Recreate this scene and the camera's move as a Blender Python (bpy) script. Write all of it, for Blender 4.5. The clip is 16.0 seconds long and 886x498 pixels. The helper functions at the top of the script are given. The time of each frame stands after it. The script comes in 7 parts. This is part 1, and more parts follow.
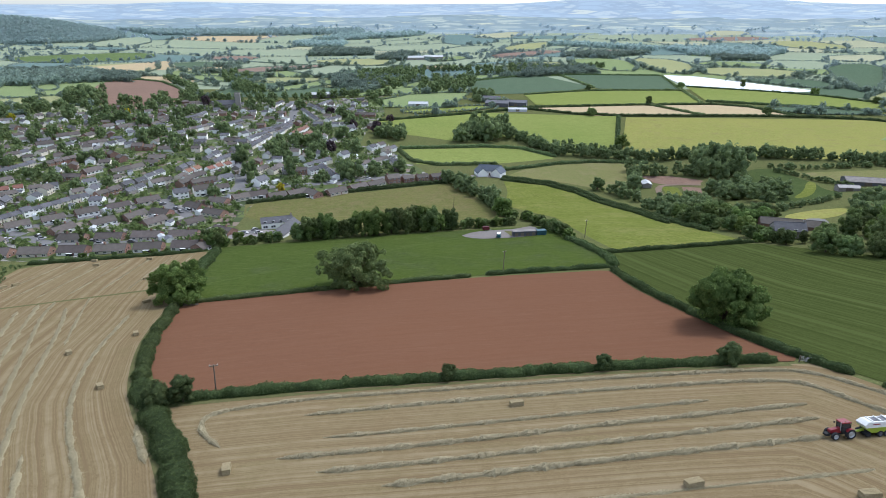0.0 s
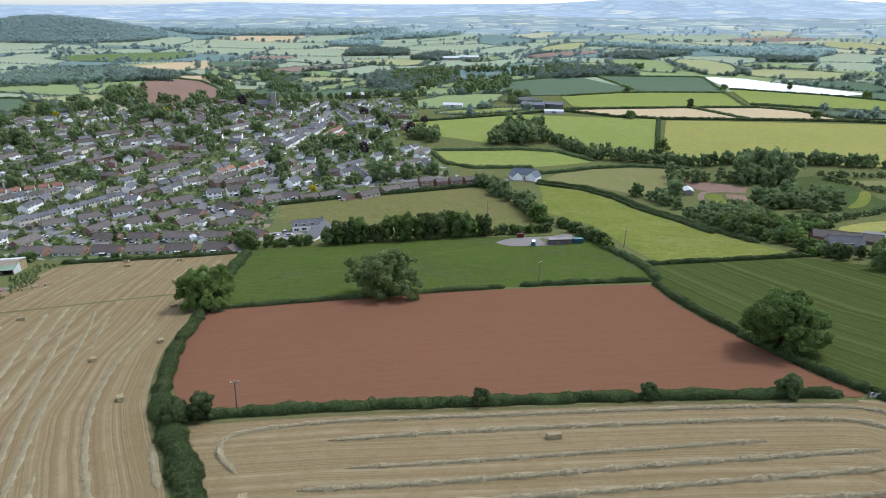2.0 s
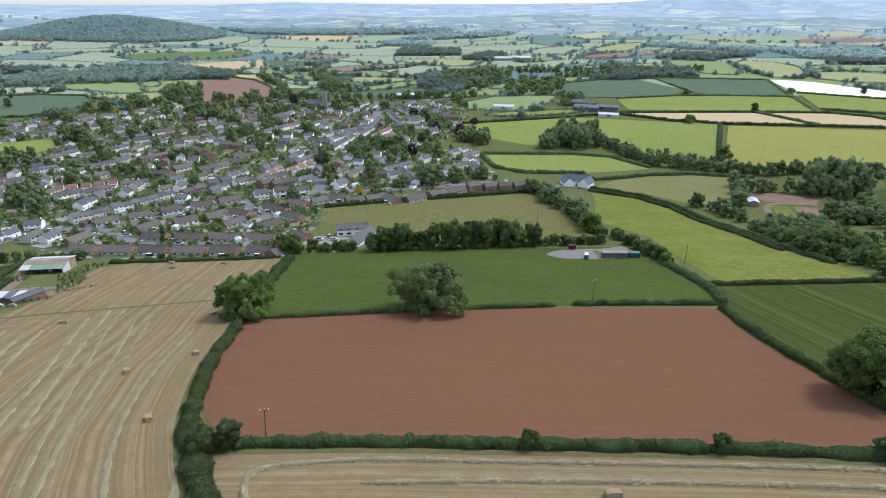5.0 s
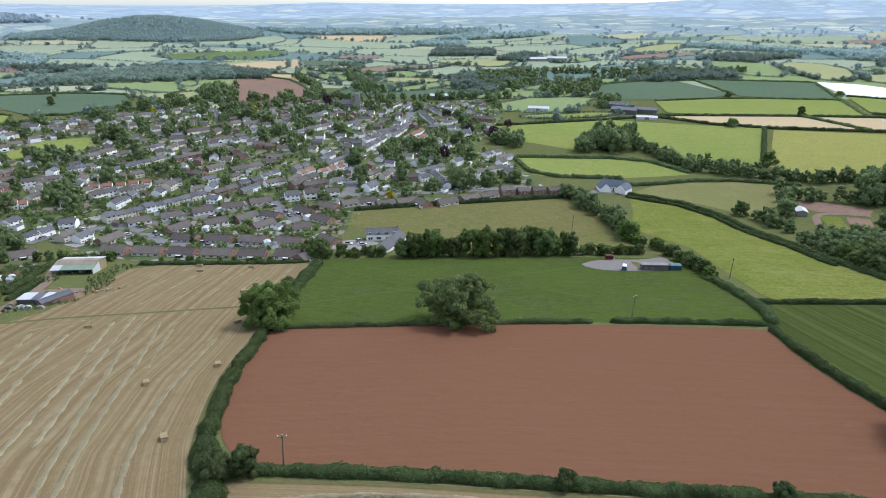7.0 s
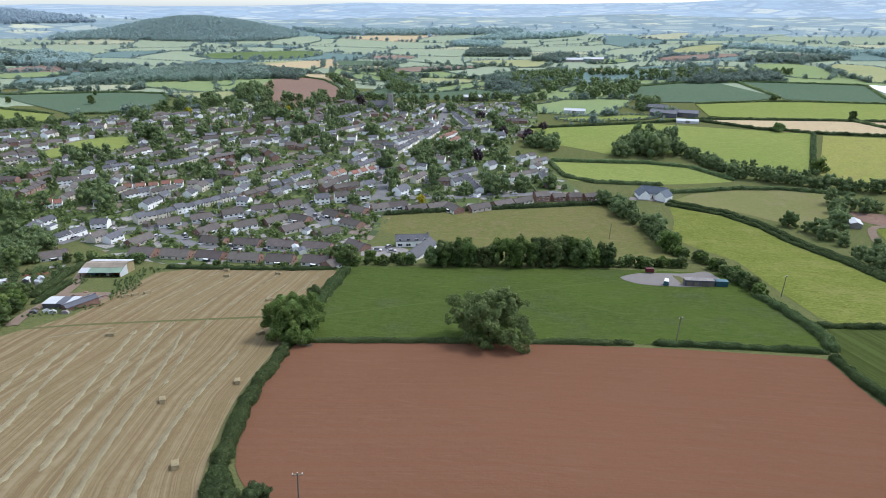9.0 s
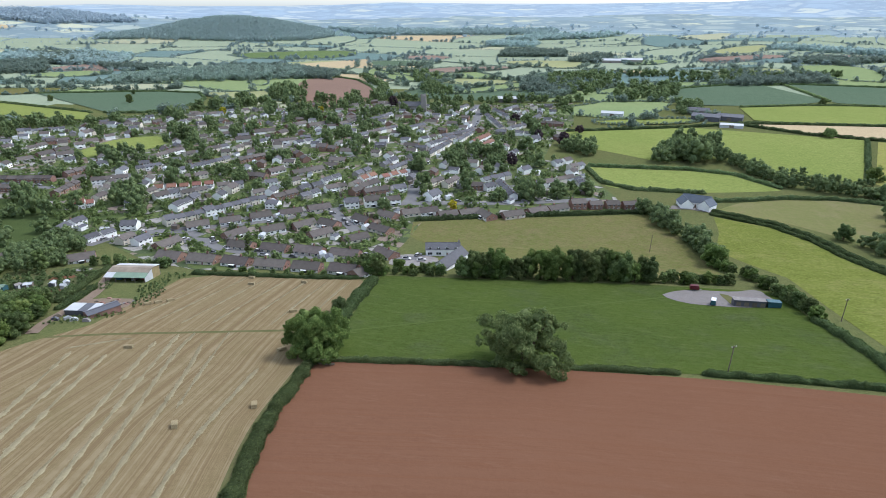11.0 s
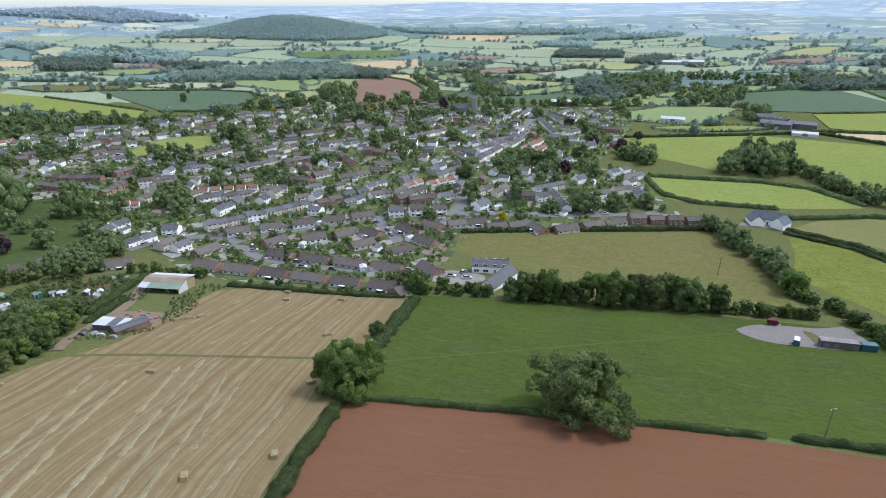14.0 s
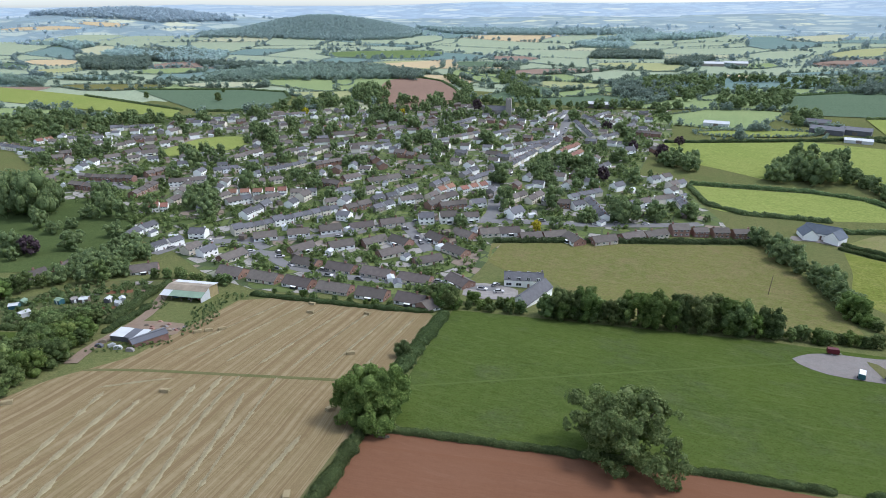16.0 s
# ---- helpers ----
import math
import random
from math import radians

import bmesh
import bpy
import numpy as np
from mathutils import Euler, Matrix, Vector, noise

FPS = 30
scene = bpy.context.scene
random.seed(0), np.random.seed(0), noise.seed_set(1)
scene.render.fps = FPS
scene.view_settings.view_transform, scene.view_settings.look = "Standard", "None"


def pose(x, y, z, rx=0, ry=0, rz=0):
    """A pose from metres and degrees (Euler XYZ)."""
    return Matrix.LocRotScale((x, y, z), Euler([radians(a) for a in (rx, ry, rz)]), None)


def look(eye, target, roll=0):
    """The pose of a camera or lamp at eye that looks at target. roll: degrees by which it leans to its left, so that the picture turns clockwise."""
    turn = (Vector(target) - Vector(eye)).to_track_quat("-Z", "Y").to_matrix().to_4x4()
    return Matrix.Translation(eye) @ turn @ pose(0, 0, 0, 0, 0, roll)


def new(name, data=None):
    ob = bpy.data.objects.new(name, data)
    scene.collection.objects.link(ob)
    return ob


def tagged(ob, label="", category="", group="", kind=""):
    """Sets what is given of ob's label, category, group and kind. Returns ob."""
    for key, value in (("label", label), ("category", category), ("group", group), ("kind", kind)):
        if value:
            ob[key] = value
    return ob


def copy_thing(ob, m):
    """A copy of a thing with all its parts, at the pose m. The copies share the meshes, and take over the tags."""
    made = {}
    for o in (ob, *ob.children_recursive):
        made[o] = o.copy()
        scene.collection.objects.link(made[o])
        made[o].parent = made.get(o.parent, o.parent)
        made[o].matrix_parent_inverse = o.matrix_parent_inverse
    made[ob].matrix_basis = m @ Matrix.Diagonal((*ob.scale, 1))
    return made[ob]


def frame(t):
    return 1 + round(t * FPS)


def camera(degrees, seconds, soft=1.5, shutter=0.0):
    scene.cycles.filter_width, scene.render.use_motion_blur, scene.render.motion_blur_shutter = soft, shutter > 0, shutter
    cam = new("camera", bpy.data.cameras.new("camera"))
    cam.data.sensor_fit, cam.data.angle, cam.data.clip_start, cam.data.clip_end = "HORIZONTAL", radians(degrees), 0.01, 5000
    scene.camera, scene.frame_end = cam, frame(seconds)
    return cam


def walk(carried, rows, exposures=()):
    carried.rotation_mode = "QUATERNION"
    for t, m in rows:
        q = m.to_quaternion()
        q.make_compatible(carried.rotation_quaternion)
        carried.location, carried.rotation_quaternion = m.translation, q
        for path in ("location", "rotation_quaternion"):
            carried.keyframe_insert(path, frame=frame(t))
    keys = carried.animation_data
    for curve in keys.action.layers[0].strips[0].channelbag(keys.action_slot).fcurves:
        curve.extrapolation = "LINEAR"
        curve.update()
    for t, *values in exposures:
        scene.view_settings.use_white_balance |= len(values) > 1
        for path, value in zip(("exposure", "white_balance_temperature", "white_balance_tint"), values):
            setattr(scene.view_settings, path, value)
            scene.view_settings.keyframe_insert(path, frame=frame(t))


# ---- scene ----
cam = camera(72.55, 16.0, 0.7)
# seconds, x, y, z, heading, pitch, roll
ROWS = [
    (0, 0, 0, 106, 0, -21.96, 0.01),
    (0.5, -0.15, 2.08, 106, 0.81, -21.96, -0),
    (1, -0.29, 4.06, 106.01, 1.61, -21.96, -0.02),
    (1.5, -0.43, 5.95, 106.01, 2.41, -21.96, -0.04),
    (2, -0.58, 7.79, 106.02, 3.21, -21.96, -0.05),
    (2.5, -0.74, 9.59, 106.02, 4, -21.97, -0.07),
    (3, -0.92, 11.36, 106.03, 4.78, -21.97, -0.09),
    (3.5, -1.12, 13.14, 106.03, 5.56, -21.97, -0.1),
    (4, -1.35, 14.94, 106.04, 6.34, -21.97, -0.12),
    (4.5, -1.61, 16.77, 106.05, 7.12, -21.97, -0.14),
    (5, -1.91, 18.64, 106.06, 7.9, -21.97, -0.16),
    (5.5, -2.24, 20.57, 106.07, 8.68, -21.96, -0.17),
    (6, -2.61, 22.56, 106.08, 9.46, -21.96, -0.19),
    (6.5, -3.02, 24.62, 106.09, 10.23, -21.96, -0.21),
    (7, -3.48, 26.77, 106.1, 11.01, -21.96, -0.22),
    (7.5, -3.99, 28.99, 106.11, 11.79, -21.96, -0.24),
    (8, -4.54, 31.31, 106.13, 12.57, -21.96, -0.26),
    (8.5, -5.15, 33.7, 106.14, 13.35, -21.96, -0.27),
    (9, -5.8, 36.19, 106.16, 14.13, -21.95, -0.29),
    (9.5, -6.51, 38.75, 106.18, 14.91, -21.95, -0.3),
    (10, -7.27, 41.4, 106.2, 15.69, -21.95, -0.32),
    (10.5, -8.08, 44.12, 106.22, 16.48, -21.95, -0.33),
    (11, -8.94, 46.9, 106.24, 17.26, -21.95, -0.35),
    (11.5, -9.85, 49.74, 106.27, 18.05, -21.95, -0.36),
    (12, -10.81, 52.62, 106.29, 18.83, -21.95, -0.37),
    (12.5, -11.81, 55.54, 106.32, 19.62, -21.95, -0.38),
    (13, -12.86, 58.47, 106.35, 20.41, -21.95, -0.39),
    (13.5, -13.96, 61.41, 106.39, 21.19, -21.95, -0.4),
    (14, -15.09, 64.32, 106.42, 21.98, -21.96, -0.41),
    (14.5, -16.27, 67.2, 106.46, 22.76, -21.96, -0.41),
    (15, -17.47, 70.02, 106.5, 23.54, -21.96, -0.42),
    (15.5, -18.71, 72.76, 106.55, 24.32, -21.97, -0.42),
    (16, -19.97, 75.4, 106.59, 25.09, -21.97, -0.42),
]
walk(cam, [(t, pose(x, y, z, 90 + pitch, 0, yaw) @ pose(0, 0, 0, 0, 0, roll)) for t, x, y, z, yaw, pitch, roll in ROWS], exposures=((0.0, 1.01, 6100, 9), (16.0, 1.05, 6100, 9)))

# ---- light: a June day, the sun ahead, veiled by thin cloud ----
SUN_UP, SUN_SIDE = 54.0, 52.0
world = bpy.data.worlds.new("sky")
scene.world = world
world.use_nodes = True
wn = world.node_tree.nodes
sky = wn.new("ShaderNodeTexSky")
sky.sky_type = "NISHITA"
sky.sun_disc = False
sky.sun_elevation = radians(SUN_UP)
sky.sun_rotation = radians(SUN_SIDE)
sky.dust_density = 1.2
sky.air_density = 1.0
wn["Background"].inputs[1].default_value = 0.15
cloud = wn.new("ShaderNodeHueSaturation")
cloud.inputs["Saturation"].default_value = 0.42
world.node_tree.links.new(sky.outputs[0], cloud.inputs["Color"])
veil = wn.new("ShaderNodeMix")
veil.data_type, veil.blend_type = "RGBA", "MULTIPLY"
veil.inputs[0].default_value = 1.0
veil.inputs[7].default_value = (0.95, 1.0, 1.07, 1.0)
world.node_tree.links.new(cloud.outputs[0], veil.inputs[6])
world.node_tree.links.new(veil.outputs[2], wn["Background"].inputs[0])
sun = new("sun", bpy.data.lights.new("sun", "SUN"))
sun.data.energy, sun.data.angle, sun.data.color = 1.2, radians(14), (1.0, 0.95, 0.88)
a, e = radians(SUN_SIDE), radians(SUN_UP)
sun.matrix_world = look((0, 0, 300), (-math.sin(a) * math.cos(e), -math.cos(a) * math.cos(e), 300 - math.sin(e)))


# ---- materials ----
def material(name, rough=0.9, spec=0.2):
    m = bpy.data.materials.new(name)
    m.use_nodes = True
    b = m.node_tree.nodes["Principled BSDF"]
    b.inputs["Roughness"].default_value = rough
    b.inputs["Specular IOR Level"].default_value = spec
    return m, m.node_tree.nodes, m.node_tree.links, b


def noise_node(n, l, where, scale, detail=4.0, rough=0.6):
    t = n.new("ShaderNodeTexNoise")
    t.inputs["Scale"].default_value = scale
    t.inputs["Detail"].default_value = detail
    t.inputs["Roughness"].default_value = rough
    l.new(where, t.inputs["Vector"])
    return t.outputs["Fac"]


def mixed(n, l, fac, one, two, how="MIX"):
    m = n.new("ShaderNodeMix")
    m.data_type, m.blend_type = "RGBA", how
    for socket, value in ((m.inputs[0], fac), (m.inputs[6], one), (m.inputs[7], two)):
        if isinstance(value, bpy.types.NodeSocket):
            l.new(value, socket)
        elif isinstance(value, (int, float)):
            socket.default_value = value
        else:
            socket.default_value = (*value, 1.0)
    return m.outputs[2]


def ramp(n, l, fac, lo, hi):
    r = n.new("ShaderNodeMapRange")
    l.new(fac, r.inputs[0])
    r.inputs[1].default_value, r.inputs[2].default_value = lo, hi
    return r.outputs[0]


def maths(n, l, op, one, two=0.0):
    m = n.new("ShaderNodeMath")
    m.operation = op
    for socket, value in zip(m.inputs, (one, two)):
        if isinstance(value, bpy.types.NodeSocket):
            l.new(value, socket)
        else:
            socket.default_value = value
    return m.outputs[0]


def bumped(n, l, b, fac, strength, distance):
    k = n.new("ShaderNodeBump")
    k.inputs["Strength"].default_value = strength
    k.inputs["Distance"].default_value = distance
    l.new(fac, k.inputs["Height"])
    l.new(k.outputs[0], b.inputs["Normal"])


def land(name, one, two, three=None, big=0.03, fine=1.2, stripe=0.0, band=None, sharp=0.5, tram=0.0, bump=0.3, rows=0.0, streak=0.55, clump=0.3, furrow=0.85, patch=None, wisp=None):
    """A field's surface: two tones in wide drifts, a third in fine grain, and stripes along its guide line, a stripe every so many metres."""
    m, n, l, b = material(name, 1.0, 0.0)
    where = n.new("ShaderNodeNewGeometry").outputs["Position"]
    c = mixed(n, l, ramp(n, l, noise_node(n, l, where, big, 3), 0.32, 0.68), one, two)
    if patch:
        worn = maths(n, l, "MULTIPLY", ramp(n, l, noise_node(n, l, where, 0.06, 5, 0.65), 0.52, 0.68), ramp(n, l, noise_node(n, l, where, 0.9, 4, 0.7), 0.25, 0.65))
        c = mixed(n, l, worn, c, patch)
    grain = noise_node(n, l, where, fine, 6, 0.75)
    c = mixed(n, l, ramp(n, l, grain, 0.42, 0.75), c, three or [v * 0.72 for v in one])
    tuft = noise_node(n, l, where, fine * 4.5, 4, 0.8)
    c = mixed(n, l, ramp(n, l, tuft, 0.5, 0.68), c, [v * (1 - clump) for v in one])
    c = mixed(n, l, ramp(n, l, tuft, 0.45, 0.3), c, [v * (1 + clump) for v in two])
    if stripe:
        across = n.new("ShaderNodeAttribute")
        across.attribute_name = "across"
        wob = maths(n, l, "MULTIPLY", noise_node(n, l, where, 0.12, 3), stripe * 0.6)
        lane = n.new("ShaderNodeTexNoise")
        lane.noise_dimensions = "1D"
        lane.inputs["Scale"].default_value, lane.inputs["Detail"].default_value, lane.inputs["Roughness"].default_value = 0.8 / stripe, 4.0, 0.75
        l.new(maths(n, l, "ADD", across.outputs["Fac"], maths(n, l, "MULTIPLY", wob, 0.5)), lane.inputs["W"])
        s = ramp(n, l, lane.outputs["Fac"], sharp - 0.06, sharp + 0.08)
        c = mixed(n, l, ramp(n, l, lane.outputs["Fac"], 0.47, 0.37), c, [v * furrow for v in one])
        broken = ramp(n, l, noise_node(n, l, where, 0.25, 4), 0.2, 0.6)
        c = mixed(n, l, maths(n, l, "MULTIPLY", s, broken), c, band)
        if tram:
            p2 = maths(n, l, "MULTIPLY", across.outputs["Fac"], 2 * math.pi / tram)
            t2 = ramp(n, l, maths(n, l, "SINE", p2), 0.93, 0.99)
            c = mixed(n, l, maths(n, l, "MULTIPLY", t2, 0.5), c, [v * 1.2 for v in band])
    if rows:
        drill = maths(n, l, "SINE", maths(n, l, "MULTIPLY", maths(n, l, "ADD", across.outputs["Fac"], maths(n, l, "MULTIPLY", wob, 0.25)), 2 * math.pi / rows))
        along = maths(n, l, "MULTIPLY", ramp(n, l, drill, -0.2, 0.9), ramp(n, l, noise_node(n, l, where, 0.5, 5, 0.7), 0.35, 0.7))
        c = mixed(n, l, maths(n, l, "MULTIPLY", along, streak), c, [v * 1.4 for v in two])
        fleck = ramp(n, l, noise_node(n, l, where, 5.0, 3, 0.8), 0.6, 0.75)
        c = mixed(n, l, maths(n, l, "MULTIPLY", fleck, 0.5), c, [v * 0.5 for v in one])
    if wisp:
        drawn = n.new("ShaderNodeMapping")
        drawn.inputs["Rotation"].default_value = (0, 0, radians(-14))
        drawn.inputs["Scale"].default_value = (0.16, 1.0, 1.0)
        l.new(where, drawn.inputs["Vector"])
        lines = noise_node(n, l, drawn.outputs[0], 0.75, 6, 0.72)
        c = mixed(n, l, maths(n, l, "MULTIPLY", ramp(n, l, lines, 0.56, 0.72), 0.8), c, wisp)
        c = mixed(n, l, maths(n, l, "MULTIPLY", ramp(n, l, lines, 0.44, 0.3), 0.8), c, [v * (0.62 if one[1] > one[0] else 0.9) for v in one])
    l.new(c, b.inputs["Base Color"])
    bumped(n, l, b, grain, bump, 0.25)
    return m


def plain(name, colour, rough=0.7, spec=0.3, vary=0.25, scale=0.8, metal=0.0, shift=0.0, bump=0.0):
    """Painted, rendered, slated or timber surfaces: one colour with weathering at two scales; shift: how much it differs from thing to thing."""
    m, n, l, b = material(name, rough, spec)
    b.inputs["Metallic"].default_value = metal
    where = n.new("ShaderNodeNewGeometry").outputs["Position"]
    c = mixed(n, l, ramp(n, l, noise_node(n, l, where, scale, 5), 0.3, 0.75), colour, [v * (1 - vary) for v in colour])
    c = mixed(n, l, ramp(n, l, noise_node(n, l, where, scale * 7, 5, 0.7), 0.5, 0.85), c, [v * (1 - vary * 0.9) for v in colour])
    if shift:
        rnd = n.new("ShaderNodeObjectInfo").outputs["Random"]
        h = n.new("ShaderNodeHueSaturation")
        l.new(maths(n, l, "ADD", maths(n, l, "MULTIPLY", rnd, 0.06 * shift), 0.5 - 0.03 * shift), h.inputs["Hue"])
        l.new(maths(n, l, "ADD", maths(n, l, "MULTIPLY", maths(n, l, "FRACT", maths(n, l, "MULTIPLY", rnd, 7.3)), shift), 1 - shift * 0.5), h.inputs["Value"])
        l.new(c, h.inputs["Color"])
        c = h.outputs[0]
    l.new(c, b.inputs["Base Color"])
    if bump:
        bumped(n, l, b, noise_node(n, l, where, scale * 9, 4), bump, 0.05)
    return m


def foliage(name, dark, light, back=0.25, tone=0.25):
    """Leaves: each clump and each plant has its own tone, and light comes through from behind."""
    m, n, l, b = material(name, 0.7, 0.1)
    island = n.new("ShaderNodeNewGeometry").outputs["Random Per Island"]
    rnd = n.new("ShaderNodeObjectInfo").outputs["Random"]
    where = n.new("ShaderNodeNewGeometry").outputs["Position"]
    c = mixed(n, l, maths(n, l, "POWER", island, 1.6), dark, light)
    c = mixed(n, l, ramp(n, l, noise_node(n, l, where, 0.25, 3), 0.35, 0.7), c, [v * 0.75 for v in dark])
    spray = noise_node(n, l, where, 2.2, 4, 0.75)
    c = mixed(n, l, ramp(n, l, spray, 0.5, 0.7), c, [v * 0.7 for v in dark])
    c = mixed(n, l, ramp(n, l, spray, 0.45, 0.3), c, [v * 1.15 for v in light])
    bumped(n, l, b, spray, 0.7, 0.4)
    h = n.new("ShaderNodeHueSaturation")
    l.new(maths(n, l, "ADD", maths(n, l, "MULTIPLY", rnd, 0.024), 0.493), h.inputs["Hue"])
    l.new(maths(n, l, "ADD", maths(n, l, "MULTIPLY", maths(n, l, "FRACT", maths(n, l, "MULTIPLY", rnd, 5.7)), tone * 2), 1 - tone), h.inputs["Value"])
    l.new(c, h.inputs["Color"])
    l.new(h.outputs[0], b.inputs["Base Color"])
    t = n.new("ShaderNodeBsdfTranslucent")
    l.new(h.outputs[0], t.inputs[0])
    x = n.new("ShaderNodeMixShader")
    x.inputs[0].default_value = back
    l.new(b.outputs[0], x.inputs[1])
    l.new(t.outputs[0], x.inputs[2])
    l.new(x.outputs[0], n["Material Output"].inputs[0])
    return m


SOIL = land("red_soil", (0.15, 0.073, 0.042), (0.132, 0.066, 0.04), (0.16, 0.081, 0.049), 0.02, 0.7, 1.6, (0.15, 0.076, 0.046), 0.5, bump=0.3, rows=0.8, streak=0.08, clump=0.12, furrow=0.97, patch=(0.158, 0.084, 0.053), wisp=(0.166, 0.092, 0.06))
STUBBLE = land("stubble", (0.182, 0.131, 0.072), (0.192, 0.15, 0.082), (0.14, 0.103, 0.051), 0.05, 1.1, 1.7, (0.228, 0.178, 0.108), 0.53, rows=0.47, streak=0.28, clump=0.3, furrow=0.86, patch=(0.155, 0.126, 0.06))
STRAW = land("straw", (0.34, 0.293, 0.185), (0.3, 0.258, 0.162), (0.21, 0.178, 0.108), 0.4, 2.5, bump=0.5, clump=0.2)
MEADOW = land("meadow", (0.064, 0.09, 0.02), (0.048, 0.07, 0.019), (0.082, 0.104, 0.03), 0.03, 0.45, clump=0.4, bump=0.8, patch=(0.072, 0.083, 0.044), wisp=(0.1, 0.117, 0.044))
MEADOW_PATH = land("trodden_meadow", (0.072, 0.1, 0.028), (0.066, 0.09, 0.026), (0.09, 0.11, 0.036), 0.3, 0.9)
HEADLAND = land("headland", (0.13, 0.12, 0.058), (0.105, 0.108, 0.046), (0.08, 0.088, 0.034), 0.2, 0.8)
CROP = land("young_crop", (0.049, 0.064, 0.019), (0.057, 0.072, 0.021), (0.042, 0.055, 0.016), 0.03, 0.8, 1.5, (0.068, 0.083, 0.027), 0.55, 24.0, clump=0.35, furrow=0.84)
ROUGH = land("rough_grass", (0.128, 0.126, 0.044), (0.1, 0.114, 0.036), (0.172, 0.14, 0.072), 0.03, 0.3, clump=0.4, bump=0.5, patch=(0.185, 0.136, 0.08), wisp=(0.19, 0.165, 0.085))
PASTURE = land("pasture", (0.13, 0.15, 0.034), (0.162, 0.172, 0.046), (0.1, 0.126, 0.028), 0.03, 0.2, clump=0.35, patch=(0.2, 0.185, 0.07), wisp=(0.2, 0.19, 0.075))
OLIVE = land("dry_grass", (0.165, 0.162, 0.065), (0.14, 0.15, 0.055), (0.19, 0.17, 0.085), 0.02, 0.25, clump=0.3, patch=(0.2, 0.17, 0.098))
DAMP = land("damp_pasture", (0.058, 0.082, 0.031), (0.07, 0.092, 0.034), (0.05, 0.07, 0.026), 0.03, 0.3, clump=0.3, patch=(0.085, 0.115, 0.039))
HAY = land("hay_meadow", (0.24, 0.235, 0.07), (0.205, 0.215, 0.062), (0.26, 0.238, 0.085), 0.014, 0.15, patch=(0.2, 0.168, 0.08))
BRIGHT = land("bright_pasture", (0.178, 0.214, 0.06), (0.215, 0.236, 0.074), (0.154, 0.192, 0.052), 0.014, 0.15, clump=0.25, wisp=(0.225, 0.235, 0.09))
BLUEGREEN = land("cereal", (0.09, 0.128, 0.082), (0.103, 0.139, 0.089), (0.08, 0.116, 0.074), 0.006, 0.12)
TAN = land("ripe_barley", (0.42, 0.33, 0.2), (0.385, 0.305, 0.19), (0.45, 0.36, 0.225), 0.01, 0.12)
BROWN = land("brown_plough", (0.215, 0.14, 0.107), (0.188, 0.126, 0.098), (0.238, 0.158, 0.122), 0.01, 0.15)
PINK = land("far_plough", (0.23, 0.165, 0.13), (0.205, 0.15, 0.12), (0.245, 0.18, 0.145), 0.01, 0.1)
# hay and pasture with some haze mixed into the base colour
HALF_HAZY_HAY = land("half_hazy_hay", (0.285, 0.288, 0.145), (0.25, 0.268, 0.132), (0.305, 0.295, 0.16), 0.012, 0.12)
HALF_HAZY_PASTURE = land("half_hazy_pasture", (0.19, 0.24, 0.112), (0.222, 0.262, 0.122), (0.168, 0.216, 0.1), 0.012, 0.12)
HAZIER = {HAY.name: HALF_HAZY_HAY, BRIGHT.name: HALF_HAZY_PASTURE, PASTURE.name: HALF_HAZY_PASTURE}
# farther pasture, hay and cereal: more haze in the colour
HAZY_PASTURE = land("hazy_pasture", (0.25, 0.29, 0.2), (0.28, 0.31, 0.212), (0.225, 0.27, 0.188), 0.008, 0.08)
HAZY_HAY = land("pale_hay", (0.34, 0.34, 0.225), (0.305, 0.315, 0.21), (0.365, 0.355, 0.24), 0.008, 0.08)
HAZY_CEREAL = land("pale_cereal", (0.13, 0.19, 0.175), (0.15, 0.205, 0.185), (0.12, 0.178, 0.162), 0.008, 0.08)
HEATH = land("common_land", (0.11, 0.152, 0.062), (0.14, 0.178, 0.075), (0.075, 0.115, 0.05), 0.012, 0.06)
def plots(name):
    """Back gardens: small plots of lawn, planting, paving and soil side by side, with hedges and fences as dark seams."""
    m, n, l, b = material(name)
    where = n.new("ShaderNodeNewGeometry").outputs["Position"]
    v, edge = n.new("ShaderNodeTexVoronoi"), n.new("ShaderNodeTexVoronoi")
    edge.feature = "DISTANCE_TO_EDGE"
    for q in (v, edge):
        q.inputs["Scale"].default_value = 0.13
        l.new(where, q.inputs["Vector"])
    s = n.new("ShaderNodeSeparateColor")
    l.new(v.outputs["Color"], s.inputs[0])
    c = mixed(n, l, s.outputs[1], (0.06, 0.085, 0.022), (0.125, 0.15, 0.045))
    c = mixed(n, l, ramp(n, l, s.outputs[0], 0.54, 0.56), c, (0.27, 0.25, 0.235))
    c = mixed(n, l, ramp(n, l, s.outputs[0], 0.78, 0.8), c, (0.2, 0.155, 0.125))
    c = mixed(n, l, ramp(n, l, s.outputs[0], 0.88, 0.9), c, (0.05, 0.07, 0.025))
    c = mixed(n, l, ramp(n, l, edge.outputs["Distance"], 0.06, 0.04), c, (0.055, 0.07, 0.03))
    clutter = noise_node(n, l, where, 0.9, 5, 0.75)
    c = mixed(n, l, ramp(n, l, clutter, 0.56, 0.66), c, (0.05, 0.068, 0.025))
    c = mixed(n, l, ramp(n, l, clutter, 0.36, 0.28), c, (0.32, 0.3, 0.27))
    l.new(c, b.inputs["Base Color"])
    bumped(n, l, b, clutter, 0.4, 0.25)
    return m


